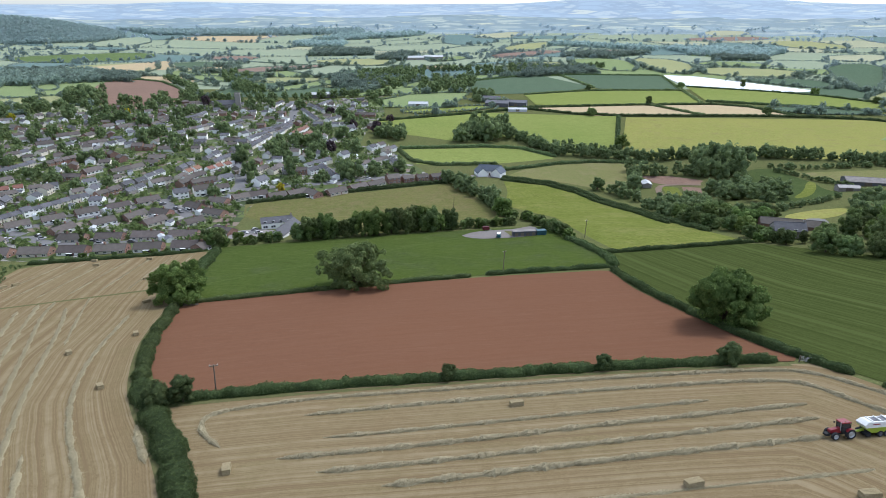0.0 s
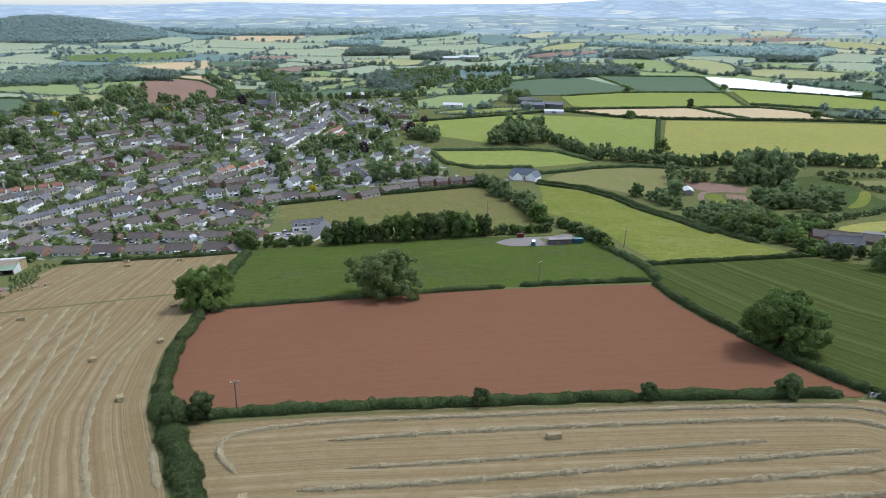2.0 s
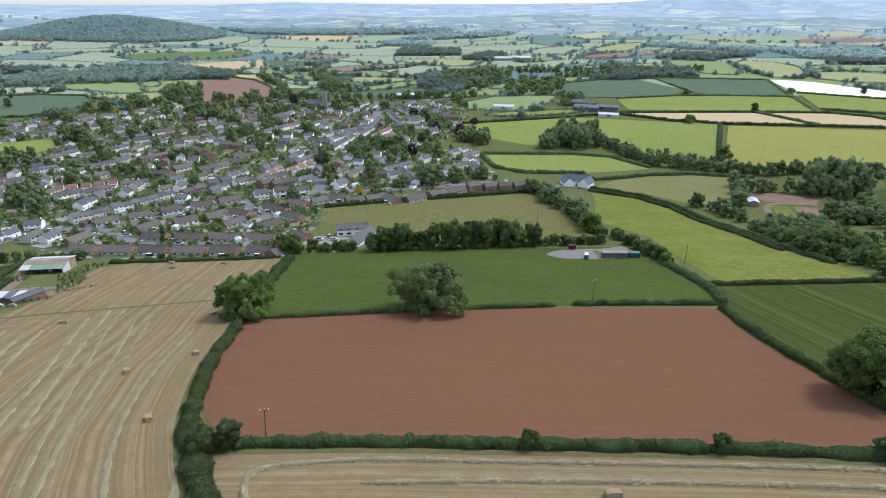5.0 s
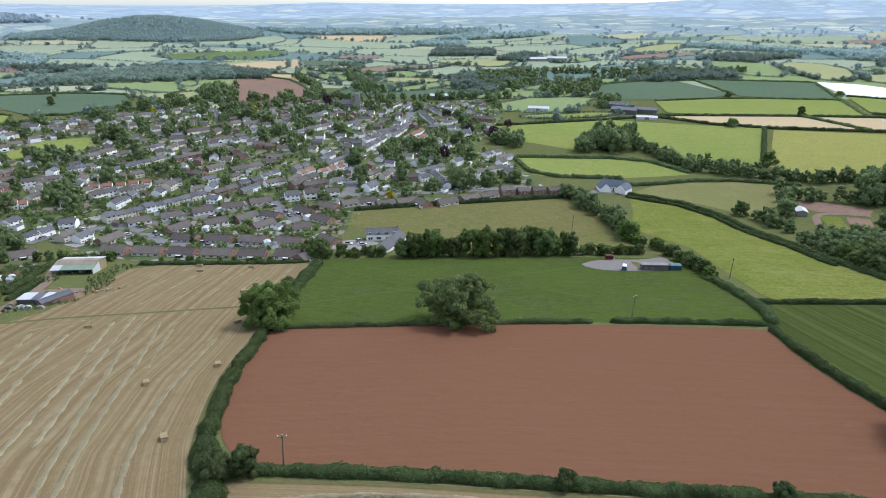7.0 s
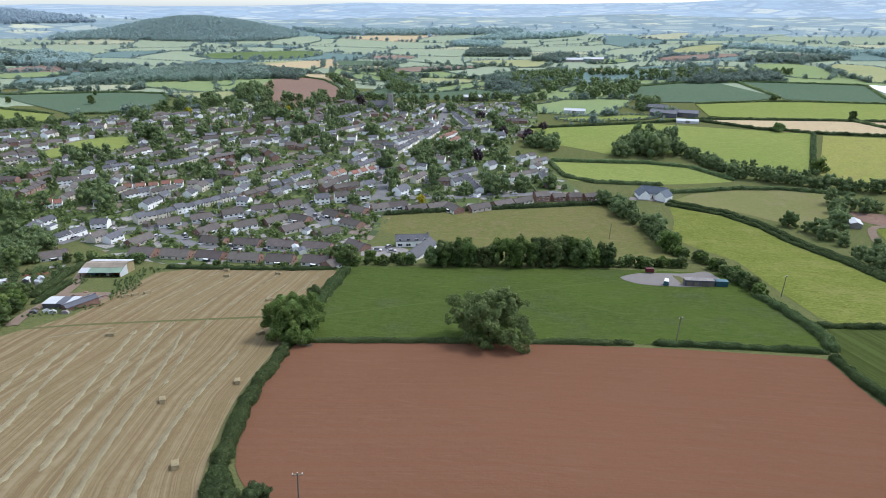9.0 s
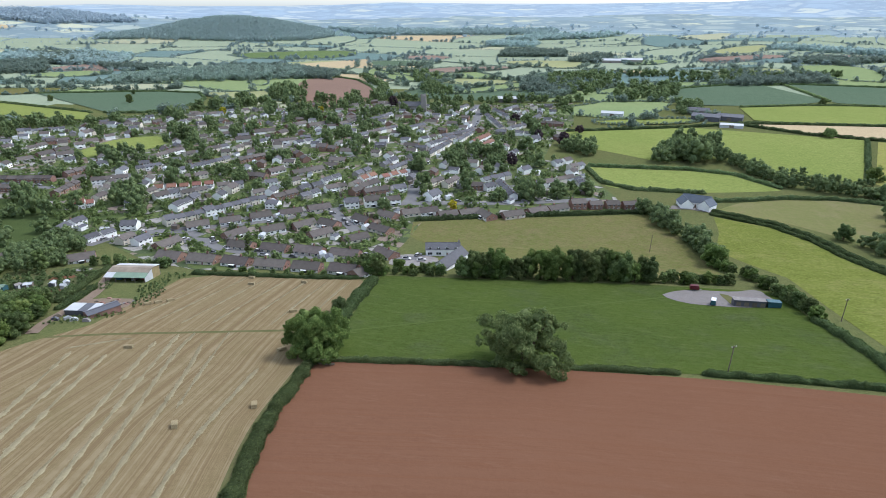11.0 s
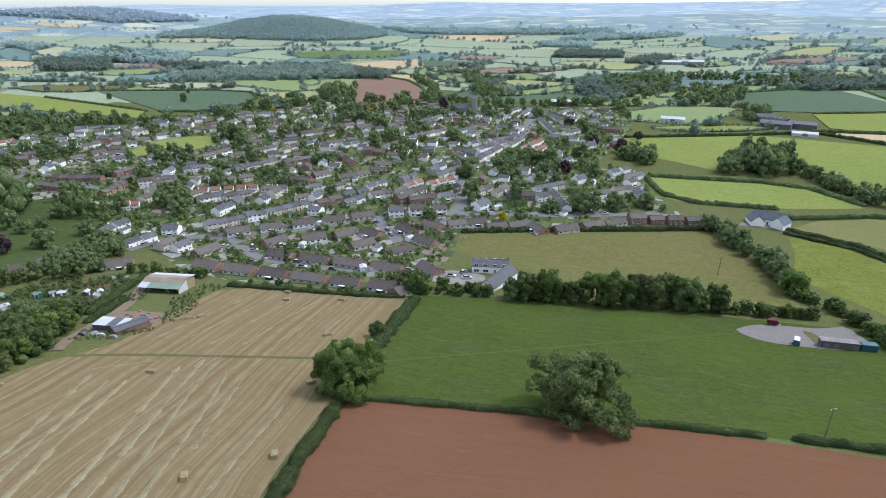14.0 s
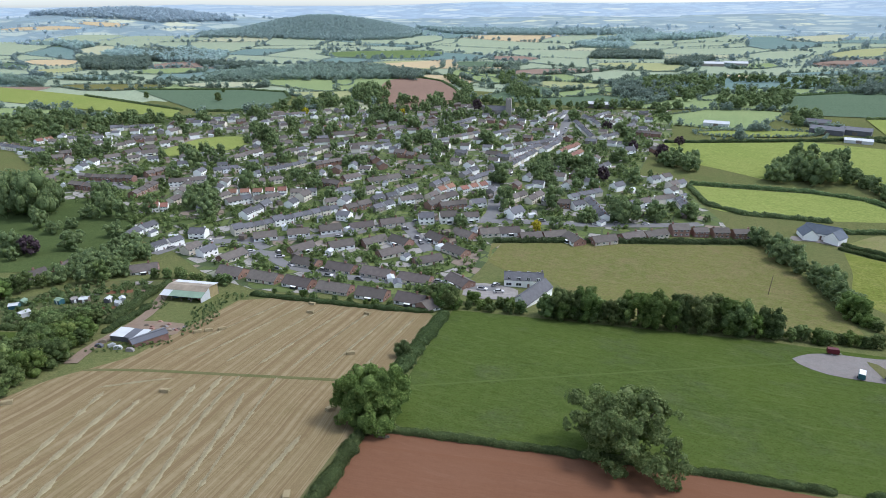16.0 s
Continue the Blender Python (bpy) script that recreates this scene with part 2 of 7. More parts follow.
GARDEN = plots("garden_ground")
VERGE = land("verge", (0.078, 0.095, 0.036), (0.115, 0.112, 0.060), (0.055, 0.075, 0.026), 0.15, 0.7, clump=0.5, bump=0.6)
GRASSLAND = land("open_grassland", (0.105, 0.12, 0.045), (0.13, 0.127, 0.055), (0.075, 0.092, 0.035), 0.05, 0.5, clump=0.4, bump=0.5)
PLASTIC = plain("crop_fleece", (0.72, 0.74, 0.76), 0.5, 0.4, 0.12, 0.05)
TAR = plain("asphalt", (0.17, 0.165, 0.165), 0.9, 0.2, 0.25, 0.3, bump=0.2)
GRAVEL = land("gravel", (0.205, 0.19, 0.182), (0.19, 0.165, 0.155), (0.15, 0.14, 0.13), 0.12, 0.9)
DIRT = land("red_dirt", (0.225, 0.172, 0.138), (0.195, 0.14, 0.105), (0.15, 0.122, 0.085), 0.25, 0.8)
BARK = plain("bark", (0.11, 0.085, 0.06), 0.95, 0.1, 0.4, 1.5, bump=0.5)
LEAF = foliage("oak_leaf", (0.115, 0.175, 0.046), (0.285, 0.350, 0.110), 0.5)
LEAF_HEDGE = foliage("hedge_leaf", (0.1, 0.138, 0.055), (0.2, 0.245, 0.095), 0.45)
LEAF_LIGHT = foliage("willow_leaf", (0.165, 0.235, 0.085), (0.39, 0.46, 0.19), 0.52)
LEAF_MID = foliage("mixed_leaf", (0.122, 0.17, 0.062), (0.295, 0.35, 0.135), 0.54, tone=0.35)
# between near and far leaf: a little haze in the colour
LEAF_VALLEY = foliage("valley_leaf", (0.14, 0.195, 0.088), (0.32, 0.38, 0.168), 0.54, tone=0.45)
# far leaves: haze is put into the colour, paler and bluer with distance
LEAF_HAZY = foliage("hazy_leaf", (0.225, 0.3, 0.25), (0.385, 0.455, 0.345), 0.52, tone=0.3)
LEAF_HAZIER = foliage("hazier_wood_leaf", (0.315, 0.412, 0.4), (0.44, 0.53, 0.475), 0.5, tone=0.25)
LEAF_HAZIEST = foliage("haziest_backdrop_wood", (0.4, 0.5, 0.545), (0.46, 0.55, 0.575), 0.48, tone=0.2)
LEAF_PURPLE = foliage("copper_beech_leaf", (0.06, 0.042, 0.05), (0.13, 0.085, 0.1))
LEAF_YELLOW = foliage("golden_leaf", (0.3, 0.26, 0.02), (0.55, 0.45, 0.04))
SLATE = plain("slate_roof", (0.122, 0.12, 0.13), 0.8, 0.15, 0.3, 0.6, shift=0.5, bump=0.3)
TILE = plain("brown_tile_roof", (0.118, 0.1, 0.09), 0.75, 0.22, 0.3, 0.6, shift=0.5, bump=0.3)
REDTILE = plain("red_tile_roof", (0.24, 0.12, 0.085), 0.8, 0.25, 0.35, 0.6, shift=0.4, bump=0.3)
RENDER = plain("white_render", (0.85, 0.84, 0.81), 0.85, 0.2, 0.1, 0.3, shift=0.12)
CREAM = plain("cream_render", (0.68, 0.62, 0.52), 0.85, 0.2, 0.15, 0.3, shift=0.3)
BRICK = plain("red_brick", (0.27, 0.16, 0.125), 0.85, 0.2, 0.3, 0.8, shift=0.3, bump=0.2)
STONE = plain("grey_stone", (0.30, 0.275, 0.25), 0.9, 0.2, 0.35, 0.8, shift=0.3, bump=0.4)
FRAME = plain("white_frame", (0.75, 0.75, 0.74), 0.4, 0.5, 0.1)
GLASS = plain("window_glass", (0.03, 0.035, 0.04), 0.08, 0.6, 0.2)
PAINT = plain("door_paint", (0.2, 0.12, 0.1), 0.5, 0.4, 0.2, shift=1.0)
RUSTY = plain("rusty_roof_sheet", (0.3, 0.245, 0.185), 0.7, 0.3, 0.45, 0.25, bump=0.3)
GREENSHEET = plain("green_roof_sheet", (0.2, 0.28, 0.2), 0.6, 0.4, 0.3, 0.4)
WHITESHEET = plain("white_roof_sheet", (0.5, 0.51, 0.52), 0.5, 0.4, 0.2, 0.4)
DARKSHEET = plain("dark_sheet", (0.1, 0.1, 0.115), 0.5, 0.4, 0.3, 0.4)
CONCRETE = plain("concrete", (0.28, 0.255, 0.24), 0.9, 0.2, 0.45, 0.4, bump=0.3)
WOOD = plain("weathered_wood", (0.19, 0.155, 0.12), 0.9, 0.2, 0.35, 1.0, shift=0.4)
YELLOWWALL = plain("ochre_cladding", (0.3, 0.235, 0.12), 0.8, 0.3, 0.3, 0.5)
REDPAINT = plain("red_machine_paint", (0.22, 0.012, 0.02), 0.4, 0.5, 0.2)
DARKRED = plain("dull_red_paint", (0.1, 0.012, 0.016), 0.6, 0.3, 0.3)
LIMEPAINT = plain("lime_machine_paint", (0.26, 0.34, 0.03), 0.4, 0.5, 0.2)
WHITEPAINT = plain("white_machine_paint", (0.7, 0.7, 0.68), 0.4, 0.5, 0.15)
BLACK = plain("black_rubber", (0.025, 0.025, 0.027), 0.85, 0.3, 0.25, 2.0)
STEEL = plain("galvanised_steel", (0.45, 0.46, 0.47), 0.45, 0.5, 0.25, 1.5, metal=0.6)
BLUEBOX = plain("blue_green_container", (0.035, 0.105, 0.13), 0.5, 0.4, 0.25, 0.6)
CARPAINT = plain("car_paint", (0.35, 0.33, 0.33), 0.3, 0.5, 0.1, shift=1.6)
BALE = land("baled_straw", (0.33, 0.27, 0.165), (0.28, 0.23, 0.135), (0.22, 0.18, 0.1), 0.8, 4.0, bump=0.6)


def distant(name, wood, open_, size):
    """The plain near the horizon: woods and hedges with paler patches of field between them, one backdrop with haze in
    its colours.
    """
    m, n, l, b = material(name)
    where = n.new("ShaderNodeNewGeometry").outputs["Position"]
    v, edge = n.new("ShaderNodeTexVoronoi"), n.new("ShaderNodeTexVoronoi")
    edge.feature = "DISTANCE_TO_EDGE"
    for q in (v, edge):
        q.inputs["Scale"].default_value = size
        l.new(where, q.inputs["Vector"])
    s = n.new("ShaderNodeSeparateColor")
    l.new(v.outputs["Color"], s.inputs[0])
    mid = [(p + 1.5 * q) / 2.5 for p, q in zip(open_, wood)]
    c = mixed(n, l, s.outputs[0], mid, open_)
    c = mixed(n, l, ramp(n, l, s.outputs[1], 0.8, 0.84), c, [open_[0] * 1.18, open_[1] * 1.1, open_[2] * 0.95])
    c = mixed(n, l, ramp(n, l, s.outputs[2], 0.5, 0.54), c, [q * 1.12 for q in wood])
    ragged = noise_node(n, l, where, 0.03, 5, 0.75)
    c = mixed(n, l, ramp(n, l, maths(n, l, "ADD", edge.outputs["Distance"], maths(n, l, "MULTIPLY", ragged, 0.34)), 0.3, 0.22), c, wood)
    c = mixed(n, l, ramp(n, l, noise_node(n, l, where, 0.0045, 8, 0.75), 0.5, 0.56), c, [q * 0.93 for q in wood])
    l.new(c, b.inputs["Base Color"])
    return m


# haze is part of both colours, thicker and bluer at the horizon
DISTANT = distant("hazy_distant_plain", (0.172, 0.228, 0.245), (0.35, 0.385, 0.325), 0.008)
HORIZON = distant("hazy_horizon_hills", (0.245, 0.31, 0.37), (0.36, 0.41, 0.43), 0.006)
BLUESLATE = plain("blue_slate_roof", (0.11, 0.128, 0.155), 0.75, 0.2, 0.25, 0.6)


# ---- the lie of the land ----
def height(x, y):
    """The hillside under the flight falls towards the village; the valley is flat, a wooded hill stands beyond it, and the land rises far off."""
    x, y = np.asarray(x, float), np.asarray(y, float)
    s = y - 0.25 * x
    up = np.clip((330 - np.maximum(s, 0)) / 245, 0, None)
    h = 40.7 * up ** 1.27 + np.where(s < 0, 10 * (1 - np.exp(np.minimum(s, 0) / 50)), 0)
    h = h - 8 * np.exp(-((x - 90) ** 2 + (y - 430) ** 2) / (2 * 90 ** 2))
    h = h + 52 * np.exp(-((x + 1345) ** 2 / (2 * 165 ** 2) + (y - 1900) ** 2 / (2 * 230 ** 2)))
    h = h + 7 * np.exp(-((x + 1400) ** 2 / (2 * 300 ** 2) + (y - 1950) ** 2 / (2 * 250 ** 2)))
    r = np.hypot(x, y)
    far = np.clip((r - 1900) / 2900, 0, 1)
    h = h + 116 * far ** 1.5
    roll = 5 * np.sin(x / 210 + 0.7) * np.sin(y / 260 + 0.4) + 14 * far * np.sin(x / 430 + 1.9) * np.sin(y / 390)
    h = h + roll * np.clip((r - 1500) / 600, 0, 1)
    h = h + 50 * np.exp(-((x + 2640) ** 2 / (2 * 420 ** 2) + (y - 2080) ** 2 / (2 * 420 ** 2))) + 42 * np.exp(-((x - 1500) ** 2 / (2 * 900 ** 2) + (y - 4300) ** 2 / (2 * 300 ** 2)))
    return h


def ground_at(x, y):
    return float(height(x, y))


def mesh_of(name, verts, faces, materials=()):
    me = bpy.data.meshes.new(name)
    me.from_pydata([tuple(v) for v in verts], [], [tuple(f) for f in faces])
    for m in materials:
        me.materials.append(m)
    me.update()
    return me


def quad_mesh(name, verts, materials=(), tris=None):
    """Many quads, four vertices each, from arrays, and perhaps triangles that use the first vertices."""
    me = bpy.data.meshes.new(name)
    verts = np.asarray(verts, float)
    extra = np.zeros((0, 3)) if tris is None else np.asarray(tris[0], float)
    tri = np.zeros((0, 3), int) if tris is None else np.asarray(tris[1], int)
    nq = len(verts) // 4
    allv = np.vstack([extra, verts])
    me.vertices.add(len(allv))
    me.vertices.foreach_set("co", allv.ravel())
    loops = np.concatenate([tri.ravel(), np.arange(nq * 4) + len(extra)]).astype(np.int32)
    me.loops.add(len(loops))
    me.loops.foreach_set("vertex_index", loops)
    starts = np.concatenate([np.arange(len(tri)) * 3, len(tri) * 3 + np.arange(nq) * 4]).astype(np.int32)
    me.polygons.add(len(starts))
    me.polygons.foreach_set("loop_start", starts)
    me.polygons.foreach_set("use_smooth", np.arange(len(starts)) < len(tri))
    for m in materials:
        me.materials.append(m)
    me.update(calc_edges=True)
    return me


def inside(x, y, poly):
    x, y = np.asarray(x, float), np.asarray(y, float)
    hit = np.zeros(x.shape, bool)
    for (x0, y0), (x1, y1) in zip(poly, poly[1:] + poly[:1]):
        if y0 != y1:
            hit ^= ((y0 > y) != (y1 > y)) & (x < (x1 - x0) * (y - y0) / (y1 - y0) + x0)
    return hit


def stations(pts, step):
    """Points every so many metres along a line, with the way there."""
    p = np.asarray(pts, float)
    seg = np.hypot(*np.diff(p, axis=0).T)
    at = np.concatenate([[0], np.cumsum(seg)])
    n = max(2, int(at[-1] / step) + 1)
    u = np.linspace(0, at[-1], n)
    q = np.stack([np.interp(u, at, p[:, 0]), np.interp(u, at, p[:, 1])], 1)
    way = np.gradient(q, axis=0)
    way /= np.linalg.norm(way, axis=1)[:, None] + 1e-9
    return q, way


def softened(pts, times=2, closed=True):
    p = [tuple(q) for q in pts]
    for _ in range(times):
        out = []
        pairs = zip(p, p[1:] + p[:1]) if closed else zip(p, p[1:])
        for (ax, ay), (bx, by) in pairs:
            out += [(ax * 0.75 + bx * 0.25, ay * 0.75 + by * 0.25), (ax * 0.25 + bx * 0.75, ay * 0.25 + by * 0.75)]
        p = out if closed else [p[0]] + out + [p[-1]]
    return p


def distance_to(x, y, line):
    """Signed metres from a guide line."""
    best = np.full(len(x), 1e9)
    sign = np.ones(len(x))
    for (ax, ay), (bx, by) in zip(line, line[1:]):
        dx, dy = bx - ax, by - ay
        u = np.clip(((x - ax) * dx + (y - ay) * dy) / (dx * dx + dy * dy), 0, 1)
        d = np.hypot(x - ax - u * dx, y - ay - u * dy)
        s = np.sign(dx * (y - ay) - dy * (x - ax))
        sign = np.where(d < best, s, sign)
        best = np.minimum(best, d)
    return best * sign


from mathutils.geometry import delaunay_2d_cdt


def sheet(name, pts, mat, lift=0.0, cell=8.0, guide=None, label="", category="field", soft=1):
    """A field, yard or lawn: a sheet of ground inside its outline, laid over the land."""
    pts = softened(pts, soft) if soft else [tuple(p) for p in pts]
    edge, _ = stations(pts + pts[:1], cell)
    edge = edge[:-1]
    lo, hi = edge.min(0), edge.max(0)
    gx, gy = np.meshgrid(np.arange(lo[0] + cell * 0.5, hi[0], cell), np.arange(lo[1] + cell * 0.5, hi[1], cell))
    gx, gy = gx.ravel(), gy.ravel()
    keep = inside(gx, gy, pts)
    inner = np.stack([gx[keep], gy[keep]], 1)
    if len(inner):
        near = np.array([np.min(np.hypot(*(edge - q).T)) for q in inner])
        inner = inner[near > cell * 0.4]
    allp = np.vstack([edge, inner])
    v, _, f, _, _, _ = delaunay_2d_cdt([Vector(q) for q in allp], [], [list(range(len(edge)))], 1, 1e-5)
    v = np.array([tuple(q) for q in v])
    z = height(v[:, 0], v[:, 1]) + lift
    me = mesh_of(name, np.column_stack([v, z]), f, [mat])
    if guide:
        att = me.attributes.new("across", "FLOAT", "POINT")
        att.data.foreach_set("value", distance_to(v[:, 0], v[:, 1], guide))
    for p in me.polygons:
        p.use_smooth = True
    ob = new(name, me)
    return tagged(ob, label, category, "", "structure")


def strip(name, pts, width, mat, lift=0.12, label="", category="road"):
    q, way = stations(softened(pts, 2, False), 5)
    side = np.stack([-way[:, 1], way[:, 0]], 1)
    rows = [q + side * width * k for k in (-0.5, 0, 0.5)]
    v = np.concatenate([np.column_stack([r, height(r[:, 0], r[:, 1]) + lift]) for r in rows])
    n = len(q)
    f = [(k * n + i, k * n + i + 1, (k + 1) * n + i + 1, (k + 1) * n + i) for k in range(2) for i in range(n - 1)]
    f = [g[::-1] for g in f]
    return tagged(new(name, mesh_of(name, v, f, [mat])), label, category, "", "structure")


# one sheet of ground out to the horizon
def graded(lo, hi, fine, start, grow):
    out, step, at = [0.0], fine, 0.0
    while at < hi:
        at += step
        step = fine if at < start else step * grow
        out.append(at)
    neg, step, at = [], fine, 0.0
    while at > lo:
        at -= step
        step = fine if -at < start else step * grow
        neg.append(at)
    return np.array(neg[::-1] + out)


gx = graded(-4700, 4700, 8, 320, 1.045)
gy = graded(-700, 4750, 8, 420, 1.045)
X, Y = np.meshgrid(gx, gy)
Z = height(X, Y) - np.where(np.hypot(X, Y) < 600, 0.08, 0.3)
nx, ny = len(gx), len(gy)
idx = np.arange(nx * ny).reshape(ny, nx)
me = bpy.data.meshes.new("ground")
me.from_pydata(np.column_stack([X.ravel(), Y.ravel(), Z.ravel()]).tolist(), [], np.stack([idx[:-1, :-1], idx[:-1, 1:], idx[1:, 1:], idx[1:, :-1]], -1).reshape(-1, 4).tolist())
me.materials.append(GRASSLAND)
me.materials.append(HAZY_PASTURE)
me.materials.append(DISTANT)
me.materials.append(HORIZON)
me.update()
# haze in the ground's colour grows in bands past 900, 2400 and 3500 m
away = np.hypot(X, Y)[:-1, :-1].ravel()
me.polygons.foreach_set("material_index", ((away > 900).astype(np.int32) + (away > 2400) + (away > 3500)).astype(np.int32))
me.polygons.foreach_set("use_smooth", np.ones(len(me.polygons), bool))
tagged(new("ground", me), "grassy ground of verges and banks between the fields", "ground", "", "structure")

# ---- the fields by name ----
HEDGE_L = [(-34, 60), (-43, 77), (-54, 92), (-63, 106), (-74, 133), (-80, 160), (-84, 172), (-92, 205), (-99, 246)]
HEDGE_S = [(-54, 95), (-26, 98.5), (0, 100), (31, 102), (57, 102.5), (66, 102)]
sheet("field", [(-52, 99), (-26, 102), (0, 103), (31, 105), (59, 105), (70, 105), (67, 115), (61, 142), (57, 163), (56, 187), (18, 185), (-25, 179), (-77, 167), (-80.5, 162), (-78, 149), (-73, 130), (-67.5, 119), (-60, 106)], SOIL, 0.0, 4, [(-80, 160), (-25, 174), (18, 180), (56, 182)], "bare red-brown tilled soil field with faint harrow lines", soft=0)
sheet("field", [(-75, 169), (-30, 178), (12, 187), (58, 191), (60, 206), (54, 242), (50, 279), (6, 273), (-61, 258), (-94, 251), (-98, 250), (-90, 210), (-82, 178)], MEADOW, 0.0, 6, None, "green grass meadow with a faint trodden path", soft=0)
sheet("field", [(65, 214), (122, 221), (150, 190), (150, 120), (110, 60), (82, 84), (74, 102), (69, 117), (64, 144), (60, 187)], CROP, 0.0, 5, [(60, 214), (72, 150), (96, 90), (120, 40)], "dark green young crop in drilled rows", soft=0)
sheet("field", [(-171, 222), (-160, 232), (-140, 237), (-102, 243), (-97, 219), (-94, 202), (-85, 170), (-80.5, 158), (-74.5, 133), (-63.5, 106), (-54.5, 92), (-43.5, 77), (-33, 58), (-30, 0), (-120, 0), (-165, 90), (-163, 128), (-165, 150), (-160, 170), (-166, 195)], STUBBLE, 0.0, 4, HEDGE_L, "straw-coloured stubble field with faded windrows", soft=0)
sheet("field", [(-52, 93.5), (-26, 98.5), (0, 100), (31, 102), (57, 102.3), (73, 101), (80, 82), (112, 30), (70, -20), (-20, -20), (-31.5, 60), (-42, 78), (-52, 92)], STUBBLE, 0.0, 4, HEDGE_S + [(73, 99), (84, 78), (110, 32)], "straw-coloured stubble field with straw windrows", soft=0)
sheet("field", [(42, 405), (83, 393), (107, 317), (112, 275), (122, 226), (67, 219), (63, 262), (60, 305), (37, 345), (42, 376)], PASTURE, 0.0, 8, None, "yellowish-green grazed pasture", soft=0)
sheet("field", [(-114, 332), (-80, 350), (-46, 364), (5, 392), (20, 361), (33, 308), (34, 287), (5, 281), (-30, 272), (-62, 266), (-67, 290), (-74, 300), (-98, 304), (-108, 310)], ROUGH, 0.0, 7, None, "rough unmown grass field with brown patches", soft=0)
sheet("field", [(44, 418), (59, 439), (88, 459), (122, 462), (150, 455), (134, 431), (128, 400), (113, 382), (103, 388), (84, 405), (62, 414)], OLIVE, 0.0, 9, None, "dry olive-green hay field", soft=0)
sheet("field", [(214, 420), (238, 425), (238, 401), (243, 384), (233, 354), (238, 341), (211, 329), (183, 318), (184, 345), (200, 388)], DAMP, 0.0, 8, None, "dark green damp pasture in the hollow", soft=1)
sheet("grass_strip", [(241, 388), (243, 380), (225, 351), (210, 334), (200, 333), (221, 356)], PASTURE, 0.06, 6, None, "lighter mown strip in the damp pasture", "grass", soft=1)
sheet("field", [(243, 408), (310, 412), (400, 425), (400, 360), (278, 367), (259, 380)], OLIVE, 0.0, 9, None, "dry grass field behind a farm barn", soft=0)
sheet("lawn", [(166, 281), (186, 293), (206, 296), (207, 290), (183, 268), (164, 269)], HAY, 0.06, 5, None, "dry yellowish lawn beside the farmhouse", "lawn", soft=1)
sheet("lawn", [(148, 310), (167, 311), (157, 294), (142, 293)], BRIGHT, 0.06, 5, None, "small bright lawn between trees", "lawn", soft=1)
sheet("drive", [(171, 271), (180, 269), (172, 252), (165, 257)], TAR, 0.12, 4, None, "grey asphalt farm drive", "yard", soft=1)
sheet("field", [(-36, 485), (56, 508), (91, 475), (42, 455), (-19, 440)], BRIGHT, 0.0, 9, None, "bright green pasture below a clump of trees", soft=0)
sheet("field", [(-64, 602), (46, 653), (182, 632), (143, 502), (99, 509), (62, 545), (14, 520), (-30, 540), (-48, 544)], BRIGHT, 0.0, 12, None, "bright green sunlit cattle pasture", soft=0)
sheet("field", [(188, 626), (427, 607), (460, 560), (420, 440), (327, 432), (240, 460), (168, 462), (150, 500)], HAY, 0.0, 12, None, "wide yellow-green hay field", soft=0)
sheet("field", [(89, 683), (237, 703), (270, 633), (156, 636)], TAN, 0.1, 14, None, "ripe tan barley field", soft=0)
sheet("field", [(243, 703), (336, 707), (366, 628), (274, 631)], TAN, 0.1, 14, None, "ripe tan barley field", soft=0)
sheet("field", [(39, 935), (155, 1031), (210, 868), (152, 809), (41, 792)], BLUEGREEN, 0.3, 20, None, "dark blue-green cereal field", soft=0)
sheet("field", [(192, 1031), (354, 1014), (318, 837), (212, 852)], BLUEGREEN, 0.3, 20, None, "dark blue-green cereal field", soft=0)
sheet("field", [(104, 788), (200, 830), (321, 830), (302, 718), (107, 703)], BRIGHT, 0.3, 20, None, "light green pasture field", soft=0)
sheet("field", [(357, 1026), (407, 1005), (500, 826), (455, 809), (344, 887)], PLASTIC, 0.4, 20, None, "field under white crop fleece", soft=0)
sheet("field", [(341, 868), (469, 793), (513, 712), (480, 663), (314, 734)], BRIGHT, 0.3, 20, None, "light green pasture field", soft=0)
sheet("field", [(-527, 925), (-448, 964), (-370, 870), (-330, 800), (-309, 711), (-358, 646)], BROWN, 0.3, 20, None, "rounded brown ploughed field", soft=2)
sheet("field", [(-772, 677), (-580, 754), (-501, 672), (-503, 590), (-560, 578)], BLUEGREEN, 0.3, 20, None, "dark blue-green cereal field", soft=0)
sheet("field", [(-989, 624), (-786, 612), (-575, 573), (-545, 534), (-839, 534)], BRIGHT, 0.3, 20, None, "sunlit green pasture on a slope", soft=0)
sheet("field", [(-675, 1124), (-567, 1304), (-470, 1120), (-603, 1080)], TAN, 0.4, 30, None, "tan ripe barley field", soft=0)
sheet("garden_ground", [(-426, 288), (-463, 334), (-589, 385), (-604, 420), (-543, 527), (-481, 612), (-321, 746), (-204, 727), (-75, 780), (-61, 637), (-70, 560), (-69, 494), (-46, 491), (-10, 415), (-50, 366), (-110, 340), (-104, 253), (-135, 248), (-172, 234), (-205, 240), (-251, 262), (-282, 265), (-327, 295)], GARDEN, 0.0, 12, None, "village gardens and lawns between the houses", "ground", soft=0)
sheet("field", [(141, 419), (160, 415), (178, 400), (170, 388), (144, 397)], BROWN, 0.05, 6, None, "small brown cultivated plot by a farm track", soft=0)
sheet("field", [(158, 386), (169, 383), (158, 346), (151, 358)], BROWN, 0.05, 6, None, "small brown cultivated plot by a farm track", soft=0)
